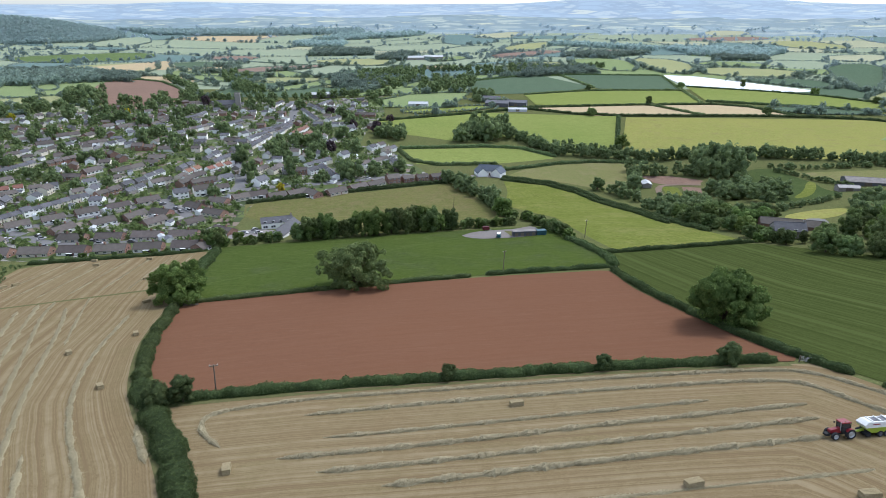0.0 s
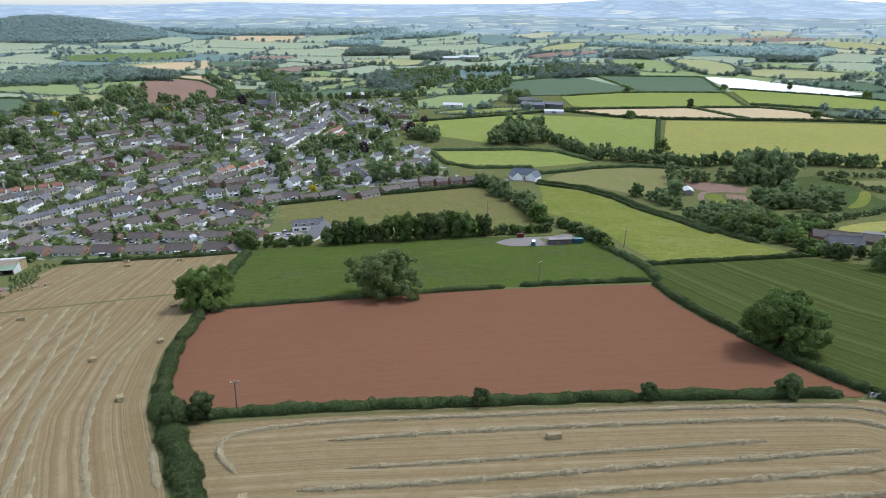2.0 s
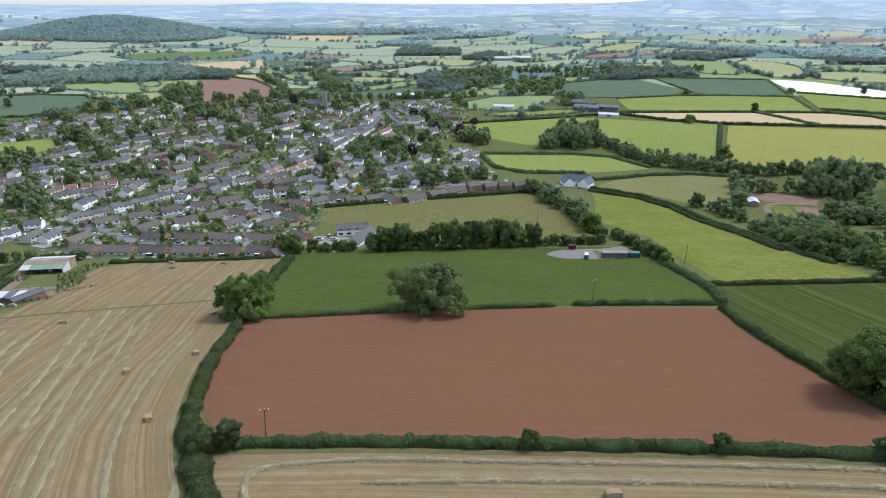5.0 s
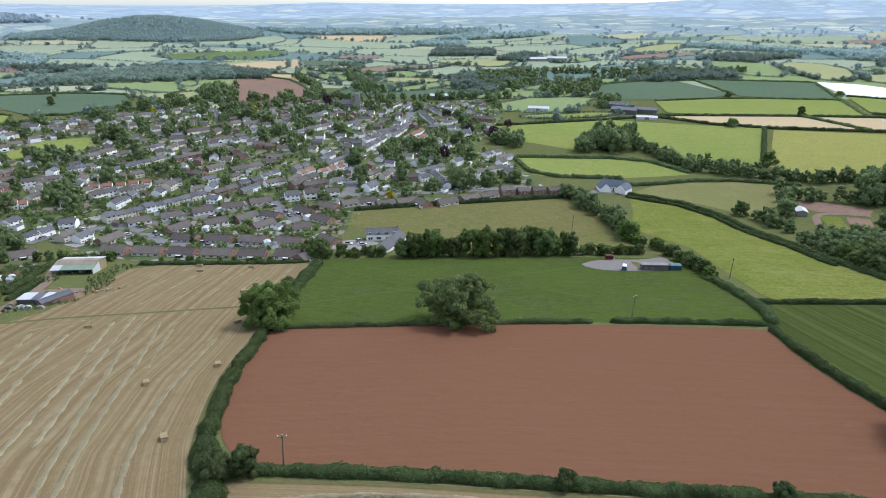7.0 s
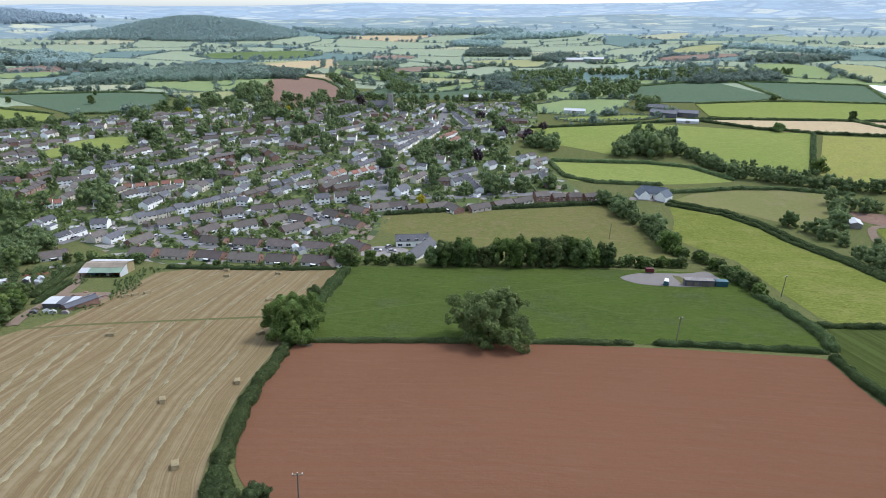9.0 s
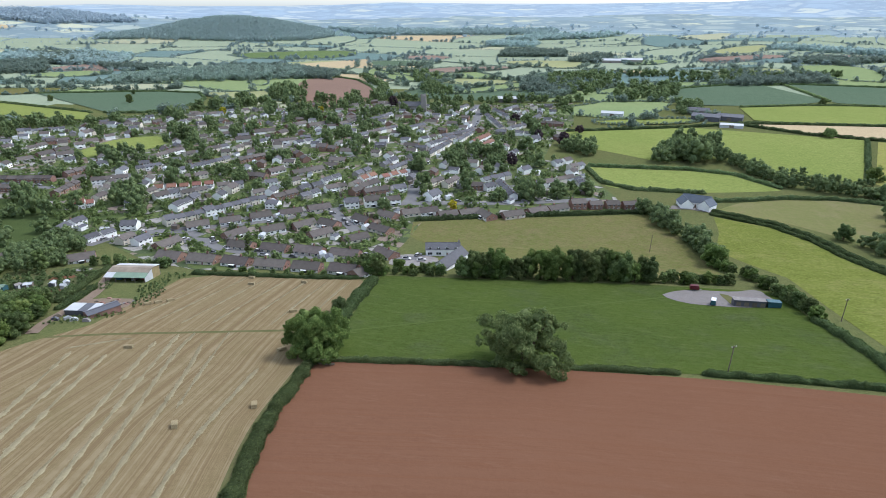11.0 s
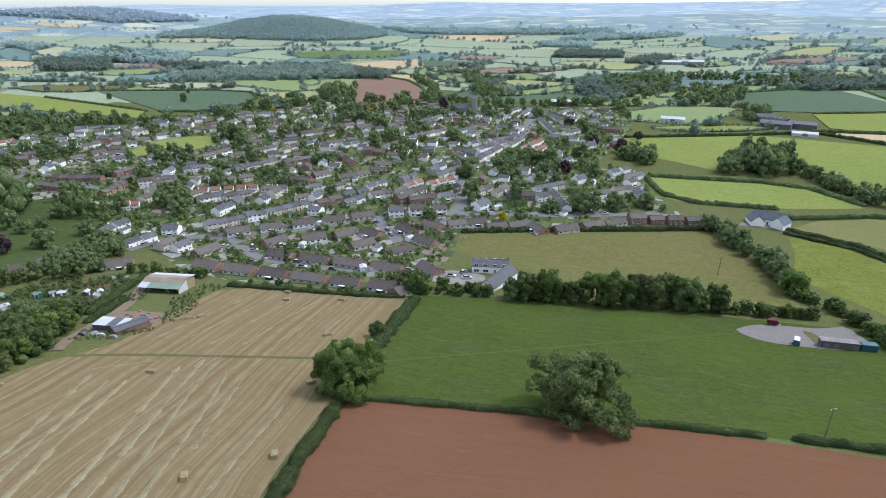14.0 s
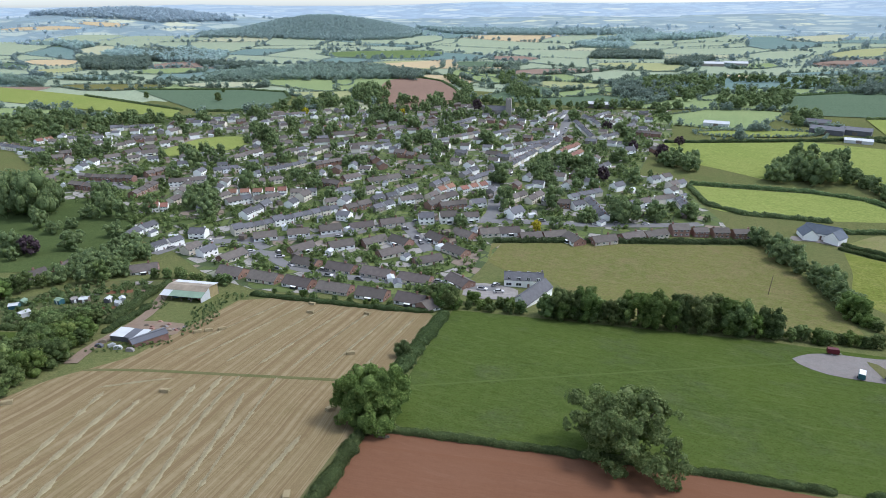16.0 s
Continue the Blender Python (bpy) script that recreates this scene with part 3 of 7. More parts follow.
sheet("field", [(145, 388), (155, 386), (150, 358), (142, 364)], PASTURE, 0.05, 6, None, "triangle of grass beside a dirt track", soft=0)
sheet("park", [(-420, 262), (-400, 250), (-362, 280), (-376, 297), (-348, 309), (-310, 294), (-279, 265), (-262, 248), (-268, 232), (-262, 215), (-300, 190), (-380, 200)], DAMP, 0.04, 8, None, "rough green parkland under scattered trees", "grass", soft=1)
sheet("lawn", [(-438, 463), (-405, 490), (-372, 449), (-396, 410), (-418, 387), (-430, 424)], BRIGHT, 0.15, 12, None, "bright mown playing field in the village", "lawn", soft=1)
sheet("yard", [(8, 259), (11, 264), (15, 268.5), (22, 271.5), (34, 273), (40, 278), (44.5, 281), (45.5, 272), (48, 265), (44, 259), (38, 254), (32, 252.5), (23, 251.5), (17, 251.5), (12.5, 254)], GRAVEL, 0.08, 4, None, "grey gravel yard with weeds at the edge", "yard", soft=1)
sheet("weed_patch", [(28.5, 269), (31, 269.5), (33.5, 264), (32.5, 255), (31, 254.5), (30.2, 261)], HEADLAND, 0.14, 3, None, "yellowish weeds growing through the gravel", "weeds", soft=1)
ROADS = []
for line, wide, mat, what in (
    ([(-214, 262), (-209, 281), (-187, 265), (-156, 264), (-132, 268), (-108, 277), (-92, 279)], 6, TAR, "grey asphalt estate road"),
    ([(-209, 281), (-225, 286), (-250, 271), (-250, 252)], 6, TAR, "grey asphalt estate road"),
    ([(-230, 284), (-196, 303), (-168, 334), (-153, 349), (-117, 366), (-75, 379), (-40, 399), (-24, 411)], 6, TAR, "grey asphalt village road"),
    ([(-163, 336), (-145, 318), (-137, 310)], 6, TAR, "grey asphalt cul-de-sac"),
    ([(-128, 360), (-130, 383), (-164, 464), (-148, 586), (-162, 669), (-181, 736)], 8, TAR, "grey asphalt high street"),
    ([(-420, 285), (-426, 310), (-441, 344), (-394, 331), (-356, 326)], 6, TAR, "grey asphalt estate road"),
    ([(-296, 332), (-332, 358), (-329, 392), (-287, 428), (-276, 490)], 6, TAR, "grey asphalt village road"),
    ([(-170, 159), (-174, 165), (-178, 174), (-181, 185), (-188, 200), (-198, 212), (-211, 231)], 3.6, DIRT, "red dirt farm track"),
    ([(134, 345), (139, 374), (144, 391), (155, 393), (172, 389)], 4, DIRT, "red dirt farm track"),
):
    strip("road", line, wide, mat, 0.12, what)
    ROADS.append(line)
sheet("drive", [(-101, 264.5), (-83, 269), (-82.5, 284), (-97, 285.5), (-106, 280), (-104, 274)], CONCRETE, 0.1, 5, None, "grey asphalt parking yard beside a white house", "yard", soft=1)

# ---- farmland beyond the village, field by field ----
TAKEN = [
    [(-64, 602), (46, 653), (89, 683), (366, 700), (460, 560), (420, 440), (327, 420), (-36, 440), (-120, 347), (-104, 240), (-620, 240), (-604, 430), (-543, 540), (-321, 760), (-75, 780)],
    [(39, 792), (30, 940), (155, 1035), (354, 1030), (520, 840), (513, 700), (89, 683)],
    [(-540, 930), (-448, 970), (-330, 850), (-300, 711), (-358, 640)],
    [(-780, 690), (-580, 760), (-490, 672), (-545, 530), (-845, 530), (-1000, 624)],
    [(-110, 250), (60, 300), (160, 200), (480, 200), (500, 470), (-40, 470)],
    [(-130, 235), (60, 235), (70, 430), (-30, 450), (-125, 365)],
    [(-200, -50), (-620, 240), (-100, 260), (60, 300), (160, 300), (300, 100), (200, -100)],
]
HEDGEROWS = []


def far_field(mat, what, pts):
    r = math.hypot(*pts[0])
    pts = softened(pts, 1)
    # past 800 m a field takes the copy with haze in its colour
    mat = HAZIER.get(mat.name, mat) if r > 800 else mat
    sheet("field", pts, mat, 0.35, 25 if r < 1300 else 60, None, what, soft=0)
    TAKEN.append(pts)
    HEDGEROWS.extend(zip(pts, pts[1:] + pts[:1]))


far_field(HAY, "yellow-green hay field on a rise", [(107, 1186), (228, 1306), (239, 1180), (109, 1048)])
far_field(PASTURE, "light green pasture on a rise", [(245, 1334), (391, 1386), (350, 1077), (269, 1106)])
far_field(HAY, "yellow-green hay field", [(402, 1394), (503, 1313), (428, 1031), (356, 1058)])
far_field(BRIGHT, "narrow bright green pasture", [(516, 1279), (614, 1293), (638, 1143), (482, 1192)])
far_field(HAY, "yellow hay field behind a lane", [(470, 1175), (626, 1111), (598, 993), (424, 997)])
far_field(BLUEGREEN, "dark cereal field beside the fleece", [(452, 969), (584, 970), (545, 829), (483, 884)])
far_field(BLUEGREEN, "wide dark cereal field", [(732, 1216), (873, 1240), (580, 809), (547, 823), (595, 936)])
far_field(HAZY_HAY, "pale yellow hay field", [(845, 1420), (1039, 1484), (893, 1269), (796, 1286)])
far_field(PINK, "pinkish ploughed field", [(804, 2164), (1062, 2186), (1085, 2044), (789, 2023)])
far_field(HAZY_HAY, "pale dry hay field", [(989, 2439), (1148, 2460), (1083, 2230), (914, 2225)])
far_field(HAZY_CEREAL, "pale blue-green cereal field", [(459, 1469), (581, 1719), (759, 1815), (679, 1523), (487, 1435)])
far_field(HAZY_CEREAL, "pale blue-green cereal field", [(794, 1945), (931, 2000), (900, 1759), (820, 1614), (723, 1622)])
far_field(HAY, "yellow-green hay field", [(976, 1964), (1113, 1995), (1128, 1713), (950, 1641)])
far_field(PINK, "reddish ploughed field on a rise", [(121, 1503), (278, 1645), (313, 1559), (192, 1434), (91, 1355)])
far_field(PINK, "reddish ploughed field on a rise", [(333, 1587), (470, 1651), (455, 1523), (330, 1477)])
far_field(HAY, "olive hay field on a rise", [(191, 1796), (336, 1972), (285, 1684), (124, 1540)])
far_field(HAZY_HAY, "pale yellow hay field", [(87, 2312), (333, 2606), (257, 2154), (119, 2076)])
far_field(HAZY_CEREAL, "pale blue-green cereal field", [(0, 2317), (83, 2369), (182, 2056), (158, 1876), (0, 1774)])
far_field(HAZY_PASTURE, "pale green pasture field", [(0, 1698), (153, 1819), (102, 1522), (0, 1476)])
far_field(BLUEGREEN, "dark cereal field beside the barley", [(357, 699), (460, 663), (458, 634), (368, 645)])
far_field(ROUGH, "olive-brown rough field", [(-956, 669), (-794, 745), (-747, 720), (-812, 641)])
far_field(HAZY_HAY, "pale hay field behind a hedge", [(-774, 761), (-670, 829), (-608, 762), (-733, 722)])
far_field(PINK, "pinkish-tan ploughed field", [(-1105, 993), (-1034, 1157), (-973, 1083), (-954, 996), (-1022, 922)])
far_field(BRIGHT, "bright green pasture field", [(-1038, 870), (-938, 977), (-855, 887), (-952, 820)])
far_field(HAY, "yellow-green hay field", [(-1211, 804), (-1180, 880), (-1124, 889), (-1087, 813), (-1119, 755)])
far_field(TAN, "tan ripe barley field", [(-1472, 945), (-1361, 1019), (-1210, 900), (-1273, 865)])
far_field(BLUEGREEN, "dark cereal field", [(-1482, 917), (-1293, 864), (-1225, 815), (-1296, 806)])
far_field(HAZY_CEREAL, "blue-green cereal field", [(-1068, 751), (-1054, 795), (-919, 791), (-893, 745), (-1024, 719)])
far_field(HAY, "dry olive hay field", [(-726, 1154), (-587, 1293), (-484, 1071), (-572, 1059)])
far_field(HAY, "pale hay field beside a wood", [(-570, 739), (-504, 766), (-487, 788), (-440, 713), (-485, 689)])
far_field(HAZY_HAY, "pale dry pasture behind the village", [(-474, 623), (-459, 682), (-404, 705), (-368, 642), (-392, 630)])
far_field(BRIGHT, "small bright green pasture", [(-589, 894), (-566, 911), (-518, 836), (-539, 824)])
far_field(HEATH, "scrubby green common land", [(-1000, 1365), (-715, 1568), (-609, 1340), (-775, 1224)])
far_field(HAZY_PASTURE, "pale green pasture below the wooded hill", [(-1268, 1419), (-1009, 1569), (-888, 1594), (-1174, 1378)])
far_field(HAZY_PASTURE, "pale green pasture beside the wooded hill", [(-983, 1749), (-962, 2100), (-830, 1815), (-911, 1667)])
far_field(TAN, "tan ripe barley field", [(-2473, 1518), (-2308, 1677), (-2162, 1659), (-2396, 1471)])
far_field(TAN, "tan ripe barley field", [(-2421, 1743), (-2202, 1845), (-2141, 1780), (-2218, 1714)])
far_field(HAZY_PASTURE, "pale green pasture field", [(-1768, 1700), (-1707, 1867), (-1509, 1636), (-1625, 1605)])
far_field(HAZY_CEREAL, "pale blue-green cereal field", [(-1968, 1230), (-1977, 1360), (-1827, 1354), (-1752, 1233)])
far_field(BLUEGREEN, "green cereal field on a slope", [(-539, 1237), (-511, 1283), (-376, 1264), (-400, 1175), (-487, 1130)])
far_field(PINK, "pinkish-brown ploughed field", [(-547, 1396), (-423, 1441), (-388, 1343), (-457, 1296)])
far_field(PINK, "pinkish-brown ploughed field", [(-381, 1142), (-212, 1223), (-231, 1132), (-339, 1044)])
far_field(HAY, "yellow-green hay field", [(-470, 1108), (-383, 1141), (-351, 1062), (-419, 1050)])
far_field(HAY, "olive hay field", [(-289, 1296), (-180, 1370), (-86, 1311), (-117, 1166), (-205, 1214)])
far_field(BLUEGREEN, "dark green cereal slope", [(-199, 1026), (-116, 1157), (-48, 1156), (-134, 1021), (-187, 964)])
far_field(PASTURE, "light green pasture slope", [(-247, 840), (-183, 942), (-140, 994), (-168, 864), (-234, 810)])
far_field(PASTURE, "light green pasture slope", [(-431, 1008), (-391, 1023), (-307, 964), (-326, 927), (-361, 931)])
far_field(BRIGHT, "bright green pasture strip", [(-22, 975), (7, 1008), (146, 1048), (44, 949)])
far_field(BRIGHT, "bright green pasture strip", [(-55, 890), (-33, 941), (8, 937), (4, 894), (-53, 854)])
far_field(BRIGHT, "bright green pasture field", [(-33, 1373), (58, 1445), (48, 1316), (-32, 1269)])
far_field(HAZY_CEREAL, "pale cereal field", [(49, 1230), (215, 1369), (199, 1275), (49, 1185)])
far_field(PINK, "pinkish ploughed field", [(103, 1475), (254, 1610), (226, 1440), (114, 1341)])
far_field(BRIGHT, "bright green pasture field", [(118, 1179), (197, 1260), (178, 1145)])
far_field(TAN, "tan ripe barley field", [(-51, 1164), (12, 1193), (8, 1136), (-29, 1121)])
far_field(BRIGHT, "bright green paddock behind the village", [(-47, 666), (57, 706), (53, 675), (-40, 641)])


# the land between those fields is a patchwork of the same kinds
FARLAND = random.Random(11)
BETWEEN = []


def split(q, depth):
    (ax, ay), (bx, by), (cx, cy), (dx, dy) = q
    mx, my = (ax + bx + cx + dx) / 4, (ay + by + cy + dy) / 4
    r = math.hypot(mx, my)
    wide = math.dist(q[0], q[1]) + math.dist(q[2], q[3])
    tall = math.dist(q[1], q[2]) + math.dist(q[3], q[0])
    want = (125 + max(0, r - 700) * 0.10) * FARLAND.uniform(0.7, 1.8)
    if max(wide, tall) / 2 < want or depth > 12:
        return [q]
    k, j = FARLAND.uniform(0.3, 0.7), FARLAND.uniform(0.3, 0.7)
    if wide > tall:
        p, s = (ax + (bx - ax) * k, ay + (by - ay) * k), (dx + (cx - dx) * j, dy + (cy - dy) * j)
        one, two = [q[0], p, s, q[3]], [p, q[1], q[2], s]
    else:
        p, s = (bx + (cx - bx) * k, by + (cy - by) * k), (ax + (dx - ax) * j, ay + (dy - ay) * j)
        one, two = [q[0], q[1], p, s], [s, p, q[2], q[3]]
    BETWEEN.append((p, s))
    return split(one, depth + 1) + split(two, depth + 1)


def bent(p):
    """Old field edges are never straight."""
    x, y = p
    return (x + 34 * math.sin(y / 130 + 1) + 16 * math.sin(x / 61 + y / 83), y + 34 * math.sin(x / 150) + 16 * math.sin(y / 57 - x / 90))


def edge_points(p, q, n=6):
    return [bent((p[0] + (q[0] - p[0]) * k / n, p[1] + (q[1] - p[1]) * k / n)) for k in range(n)]


def taken_many(x, y):
    hit = np.zeros(len(x), bool)
    for poly in TAKEN:
        hit |= inside(x, y, list(poly))
    return hit


def taken(x, y):
    return bool(taken_many(np.array([x]), np.array([y]))[0])


WOODS = []
for q in split([(-900, 330), (560, 330), (2300, 2900), (-2500, 2900)], 0) + split([(-3300, 600), (-900, 330), (-2500, 2900), (-3400, 1900)], 0):
    mx, my = bent((sum(p[0] for p in q) / 4, sum(p[1] for p in q) / 4))
    r = math.hypot(mx, my)
    ang = math.degrees(math.atan2(mx, my))
    if taken(mx, my) or not -66 < ang < 42 or r > 2450:
        continue
    # distance r also sets how much haze the field's colour holds
    pick = FARLAND.random()
    outline = [e for a_, b_ in zip(q, q[1:] + q[:1]) for e in edge_points(a_, b_)]
    if pick < 0.12 and r > 650:
        WOODS.append(outline)
        mat, what = HEATH, "rough ground under a small wood"
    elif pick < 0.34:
        mat, what = (HALF_HAZY_PASTURE if r < 1000 else HAZY_PASTURE), "light green pasture field"
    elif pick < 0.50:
        mat, what = (HALF_HAZY_PASTURE if r < 1300 else HAZY_PASTURE), "green pasture field"
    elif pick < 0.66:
        mat, what = (HALF_HAZY_HAY if r < 1200 else HAZY_HAY), "yellow-green hay field"
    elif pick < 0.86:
        mat, what = (BLUEGREEN if r < 1000 else HAZY_CEREAL), "blue-green cereal field"
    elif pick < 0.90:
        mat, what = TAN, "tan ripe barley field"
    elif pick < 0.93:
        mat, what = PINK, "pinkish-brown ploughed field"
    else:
        mat, what = HAZY_PASTURE, "pale green pasture field"
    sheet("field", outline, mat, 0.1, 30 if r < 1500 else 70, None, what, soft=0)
strip("footpath", [(-163, 158), (-150, 165), (-129, 173), (-101, 184), (-90, 188)], 1.6, HEADLAND, 0.04, "green trodden footpath across the stubble", "path")
strip("footpath", [(-84, 189), (-58, 208), (-36, 224), (-10, 243), (12, 259)], 0.9, MEADOW_PATH, 0.03, "faint footpath across the meadow", "path")
strip("headland", [(-34, 56), (-44, 74), (-55, 89), (-64.5, 104), (-76, 131), (-82, 158)], 1.2, HEADLAND, 0.04, "green grassy headland beside the hedge", "verge")
strip("headland", [(-50, 94.5), (-26, 97.6), (0, 99), (31, 101), (57, 101.2), (68, 101)], 1.2, HEADLAND, 0.04, "green grassy headland beside the hedge", "verge")


# ---- plants ----


def leaf_quads(at, normal, size, rng, flat=0.4):
    """A leaf clump at each place: a small quad, turned at random about a normal that leans at random."""
    n = len(at)
    nn = normal + rng.normal(0, flat, (n, 3))
    nn /= np.linalg.norm(nn, axis=1)[:, None] + 1e-9
    ref = rng.normal(0, 1, (n, 3))
    u = np.cross(nn, ref)
    u /= np.linalg.norm(u, axis=1)[:, None] + 1e-9
    w = np.cross(nn, u)
    a = (size * rng.uniform(0.6, 1.3, n))[:, None]
    b = a * rng.uniform(0.5, 0.9, n)[:, None]
    return np.stack([at - u * a, at - w * b + nn * a * 0.25, at + u * a, at + w * b + nn * a * 0.25], 1).reshape(-1, 3)


def lump_core(centre, radius, rng, bm_verts, bm_tris, fine=True):
    t = (1 + 5 ** 0.5) / 2
    v = np.array([(-1, t, 0), (1, t, 0), (-1, -t, 0), (1, -t, 0), (0, -1, t), (0, 1, t), (0, -1, -t), (0, 1, -t), (t, 0, -1), (t, 0, 1), (-t, 0, -1), (-t, 0, 1)], float) / (1 + t * t) ** 0.5
    f = [(0, 11, 5), (0, 5, 1), (0, 1, 7), (0, 7, 10), (0, 10, 11), (1, 5, 9), (5, 11, 4), (11, 10, 2), (10, 7, 6), (7, 1, 8), (3, 9, 4), (3, 4, 2), (3, 2, 6), (3, 6, 8), (3, 8, 9), (4, 9, 5), (2, 4, 11), (6, 2, 10), (8, 6, 7), (9, 8, 1)]
    if fine:
        v, more = [tuple(c) for c in v], {}
        g = []

        def middle(a, b):
            k = (min(a, b), max(a, b))
            if k not in more:
                c = (np.array(v[a]) + v[b]) / 2
                v.append(tuple(c / np.linalg.norm(c)))
                more[k] = len(v) - 1
            return more[k]

        for a, b, c in f:
            ab, bc, ca = middle(a, b), middle(b, c), middle(c, a)
            g += [(a, ab, ca), (b, bc, ab), (c, ca, bc), (ab, bc, ca)]
        v, f = np.array(v), g
    base = sum(len(b) for b in bm_verts)
    bm_verts.append(centre + v * (1, 1, 0.88) * radius * rng.uniform(0.82, 1.1, (len(v), 1)))
    bm_tris.extend([(a + base, b + base, c + base) for a, b, c in f])


def crown(seed, width, tall, low, lumps, leaves, leaf, material_, open_=0.0, shape=1.0, skew=0.0, core=0.87, fine=False, small=0.2, large=0.36, sprays=5):
    """A crown: boughs of many sizes, each breaking into smaller sprays of leaves over a dark core, with an uneven outline and gaps."""
    rng = np.random.default_rng(seed)
    cs, rs = [], []
    for i in range(lumps):
        k = (i + 0.5) / lumps
        z = low + (tall - low) * (0.12 + 0.8 * (k if shape > 0 else k ** 1.6))
        mid = (z - low) / (tall - low)
        reach = width * 0.5 * (np.sqrt(max(0.02, 1 - (2 * mid - 0.85) ** 2 * 0.78)) if shape > 0 else (1.05 - mid))
        a = i * 2.39996 + rng.uniform(-0.5, 0.5)
        d = reach * rng.uniform(0.42, 0.9) * (0.6 if i % 4 == 0 else 1)
        cs.append((math.cos(a) * d + skew * mid, math.sin(a) * d, z))
        rs.append(width * rng.uniform(small, large) * 0.5 * (1 if shape > 0 else 0.6 + 0.5 * (1 - mid)))
    cs, rs = np.array(cs), np.array(rs)
    way = rng.normal(0, 1, (lumps, sprays, 3)) + (0, 0, 0.35)
    way /= np.linalg.norm(way, axis=2)[:, :, None]
    sc = (cs[:, None] + way * (rs[:, None] * rng.uniform(0.55, 0.85, (lumps, sprays)))[:, :, None]).reshape(-1, 3)
    sr = (rs[:, None] * rng.uniform(0.34, 0.58, (lumps, sprays))).ravel()
    share = rng.choice(len(sc), int(leaves * 1.7), p=sr ** 2 / (sr ** 2).sum())
    d = rng.normal(0, 1, (len(share), 3))
    d /= np.linalg.norm(d, axis=1)[:, None]
    at = sc[share] + d * (sr[share] * rng.normal(1, 0.13, len(share)))[:, None] * (1, 1, 0.8)
    own = share // sprays
    gap = np.min(np.linalg.norm(at[:, None] - cs[None], axis=2) / rs[None] + np.eye(lumps)[own] * 0.25, axis=1)
    keep = (gap > 0.8) & (at[:, 2] > 0.05)
    at, out = at[keep][:leaves], (d * 0.75 + (at - cs[own]) / rs[own][:, None] * 0.5)[keep][:leaves]
    verts, tris = [], []
    for i in range(lumps):
        if rng.random() > open_:
            lump_core(cs[i], rs[i] * core, rng, verts, tris, fine)
    q = leaf_quads(at, out + (0, 0, 0.3), np.full(len(at), leaf), rng, 0.42)
    return quad_mesh("crown", q, [material_], (np.vstack(verts), tris) if verts else None), cs


def limb(v, f, p, q, r0, r1, sides=6):
    p, q = Vector(p), Vector(q)
    m = (q - p).to_track_quat("Z", "Y").to_matrix()
    base = len(v)
    for c, r in ((p, r0), (q, r1)):
        for k in range(sides):
            a = 2 * math.pi * k / sides
            v.append(c + m @ Vector((math.cos(a) * r, math.sin(a) * r, 0)))
    for k in range(sides):
        f.append((base + k, base + (k + 1) % sides, base + sides + (k + 1) % sides, base + sides + k))


def trunk_mesh(low, r, cs, n):
    v, f = [], []
    fork = (0, 0, low * 1.05)
    limb(v, f, (0, 0, -0.6), (0, 0, 0.3), r * 1.5, r, 8)
    limb(v, f, (0, 0, 0.3), fork, r, r * 0.75, 8)
    for c in cs[:: max(1, len(cs) // n)]:
        mid = (c[0] * 0.45, c[1] * 0.45, fork[2] + (c[2] - fork[2]) * 0.6)
        limb(v, f, fork, mid, r * 0.5, r * 0.3)
        limb(v, f, mid, tuple(c), r * 0.3, r * 0.08)
    return mesh_of("trunk", v, f, [BARK])


def part(name, data, parent, label=""):
    ob = new(name, data)
    ob.parent = parent
    if label:
        ob["label"] = label
    return ob


def tree_of(name, seed, width, tall, low, lumps, leaves, leaf, mat, label, category="tree", group="", **more):
    top = new(name)
    cm, cs = crown(seed, width, tall, low, lumps, leaves, leaf, mat, **more)
    part("trunk", trunk_mesh(max(low, 0.5), width * 0.028 + 0.05, cs, 7), top)
    part("crown", cm, top)
    return tagged(top, label, category, group)


def put(ob, x, y, turn=0.0, size=1.0, lift=0.0):
    ob.matrix_basis = Matrix.LocRotScale((x, y, ground_at(x, y) + lift), Euler((0, 0, turn)), (size,) * 3)
    return ob


def planted(proto, x, y, turn, size, label="", tall=1.0):
    z = ground_at(x, y)
    ob = copy_thing(proto, Matrix.LocRotScale((x, y, z), Euler((0, 0, turn)), (size, size, size * tall)))
    if label:
        ob["label"] = label
    return ob


# the three great trees and the hedge trees round the red field
put(tree_of("oak_tree", 3, 18.0, 12.0, 0.8, 64, 24000, 0.27, LEAF, "broad dark-green oak with a dense domed crown", group="great field trees", core=0.76, small=0.17, large=0.30), 67.5, 128)
put(tree_of("willow_tree", 8, 24, 11.0, 0.3, 64, 17000, 0.3, LEAF_LIGHT, "spreading grey-green tree with gaps showing its limbs", group="great field trees", open_=0.55, core=0.5, small=0.1, large=0.24), -28.5, 181, 0.0, 1.12)
put(tree_of("oak_tree", 14, 17, 9.8, 0.4, 56, 18000, 0.25, LEAF, "rounded bushy green oak at the field corner", group="great field trees", core=0.72, small=0.15, large=0.28), -83, 171.5, 0.0, 1.22)
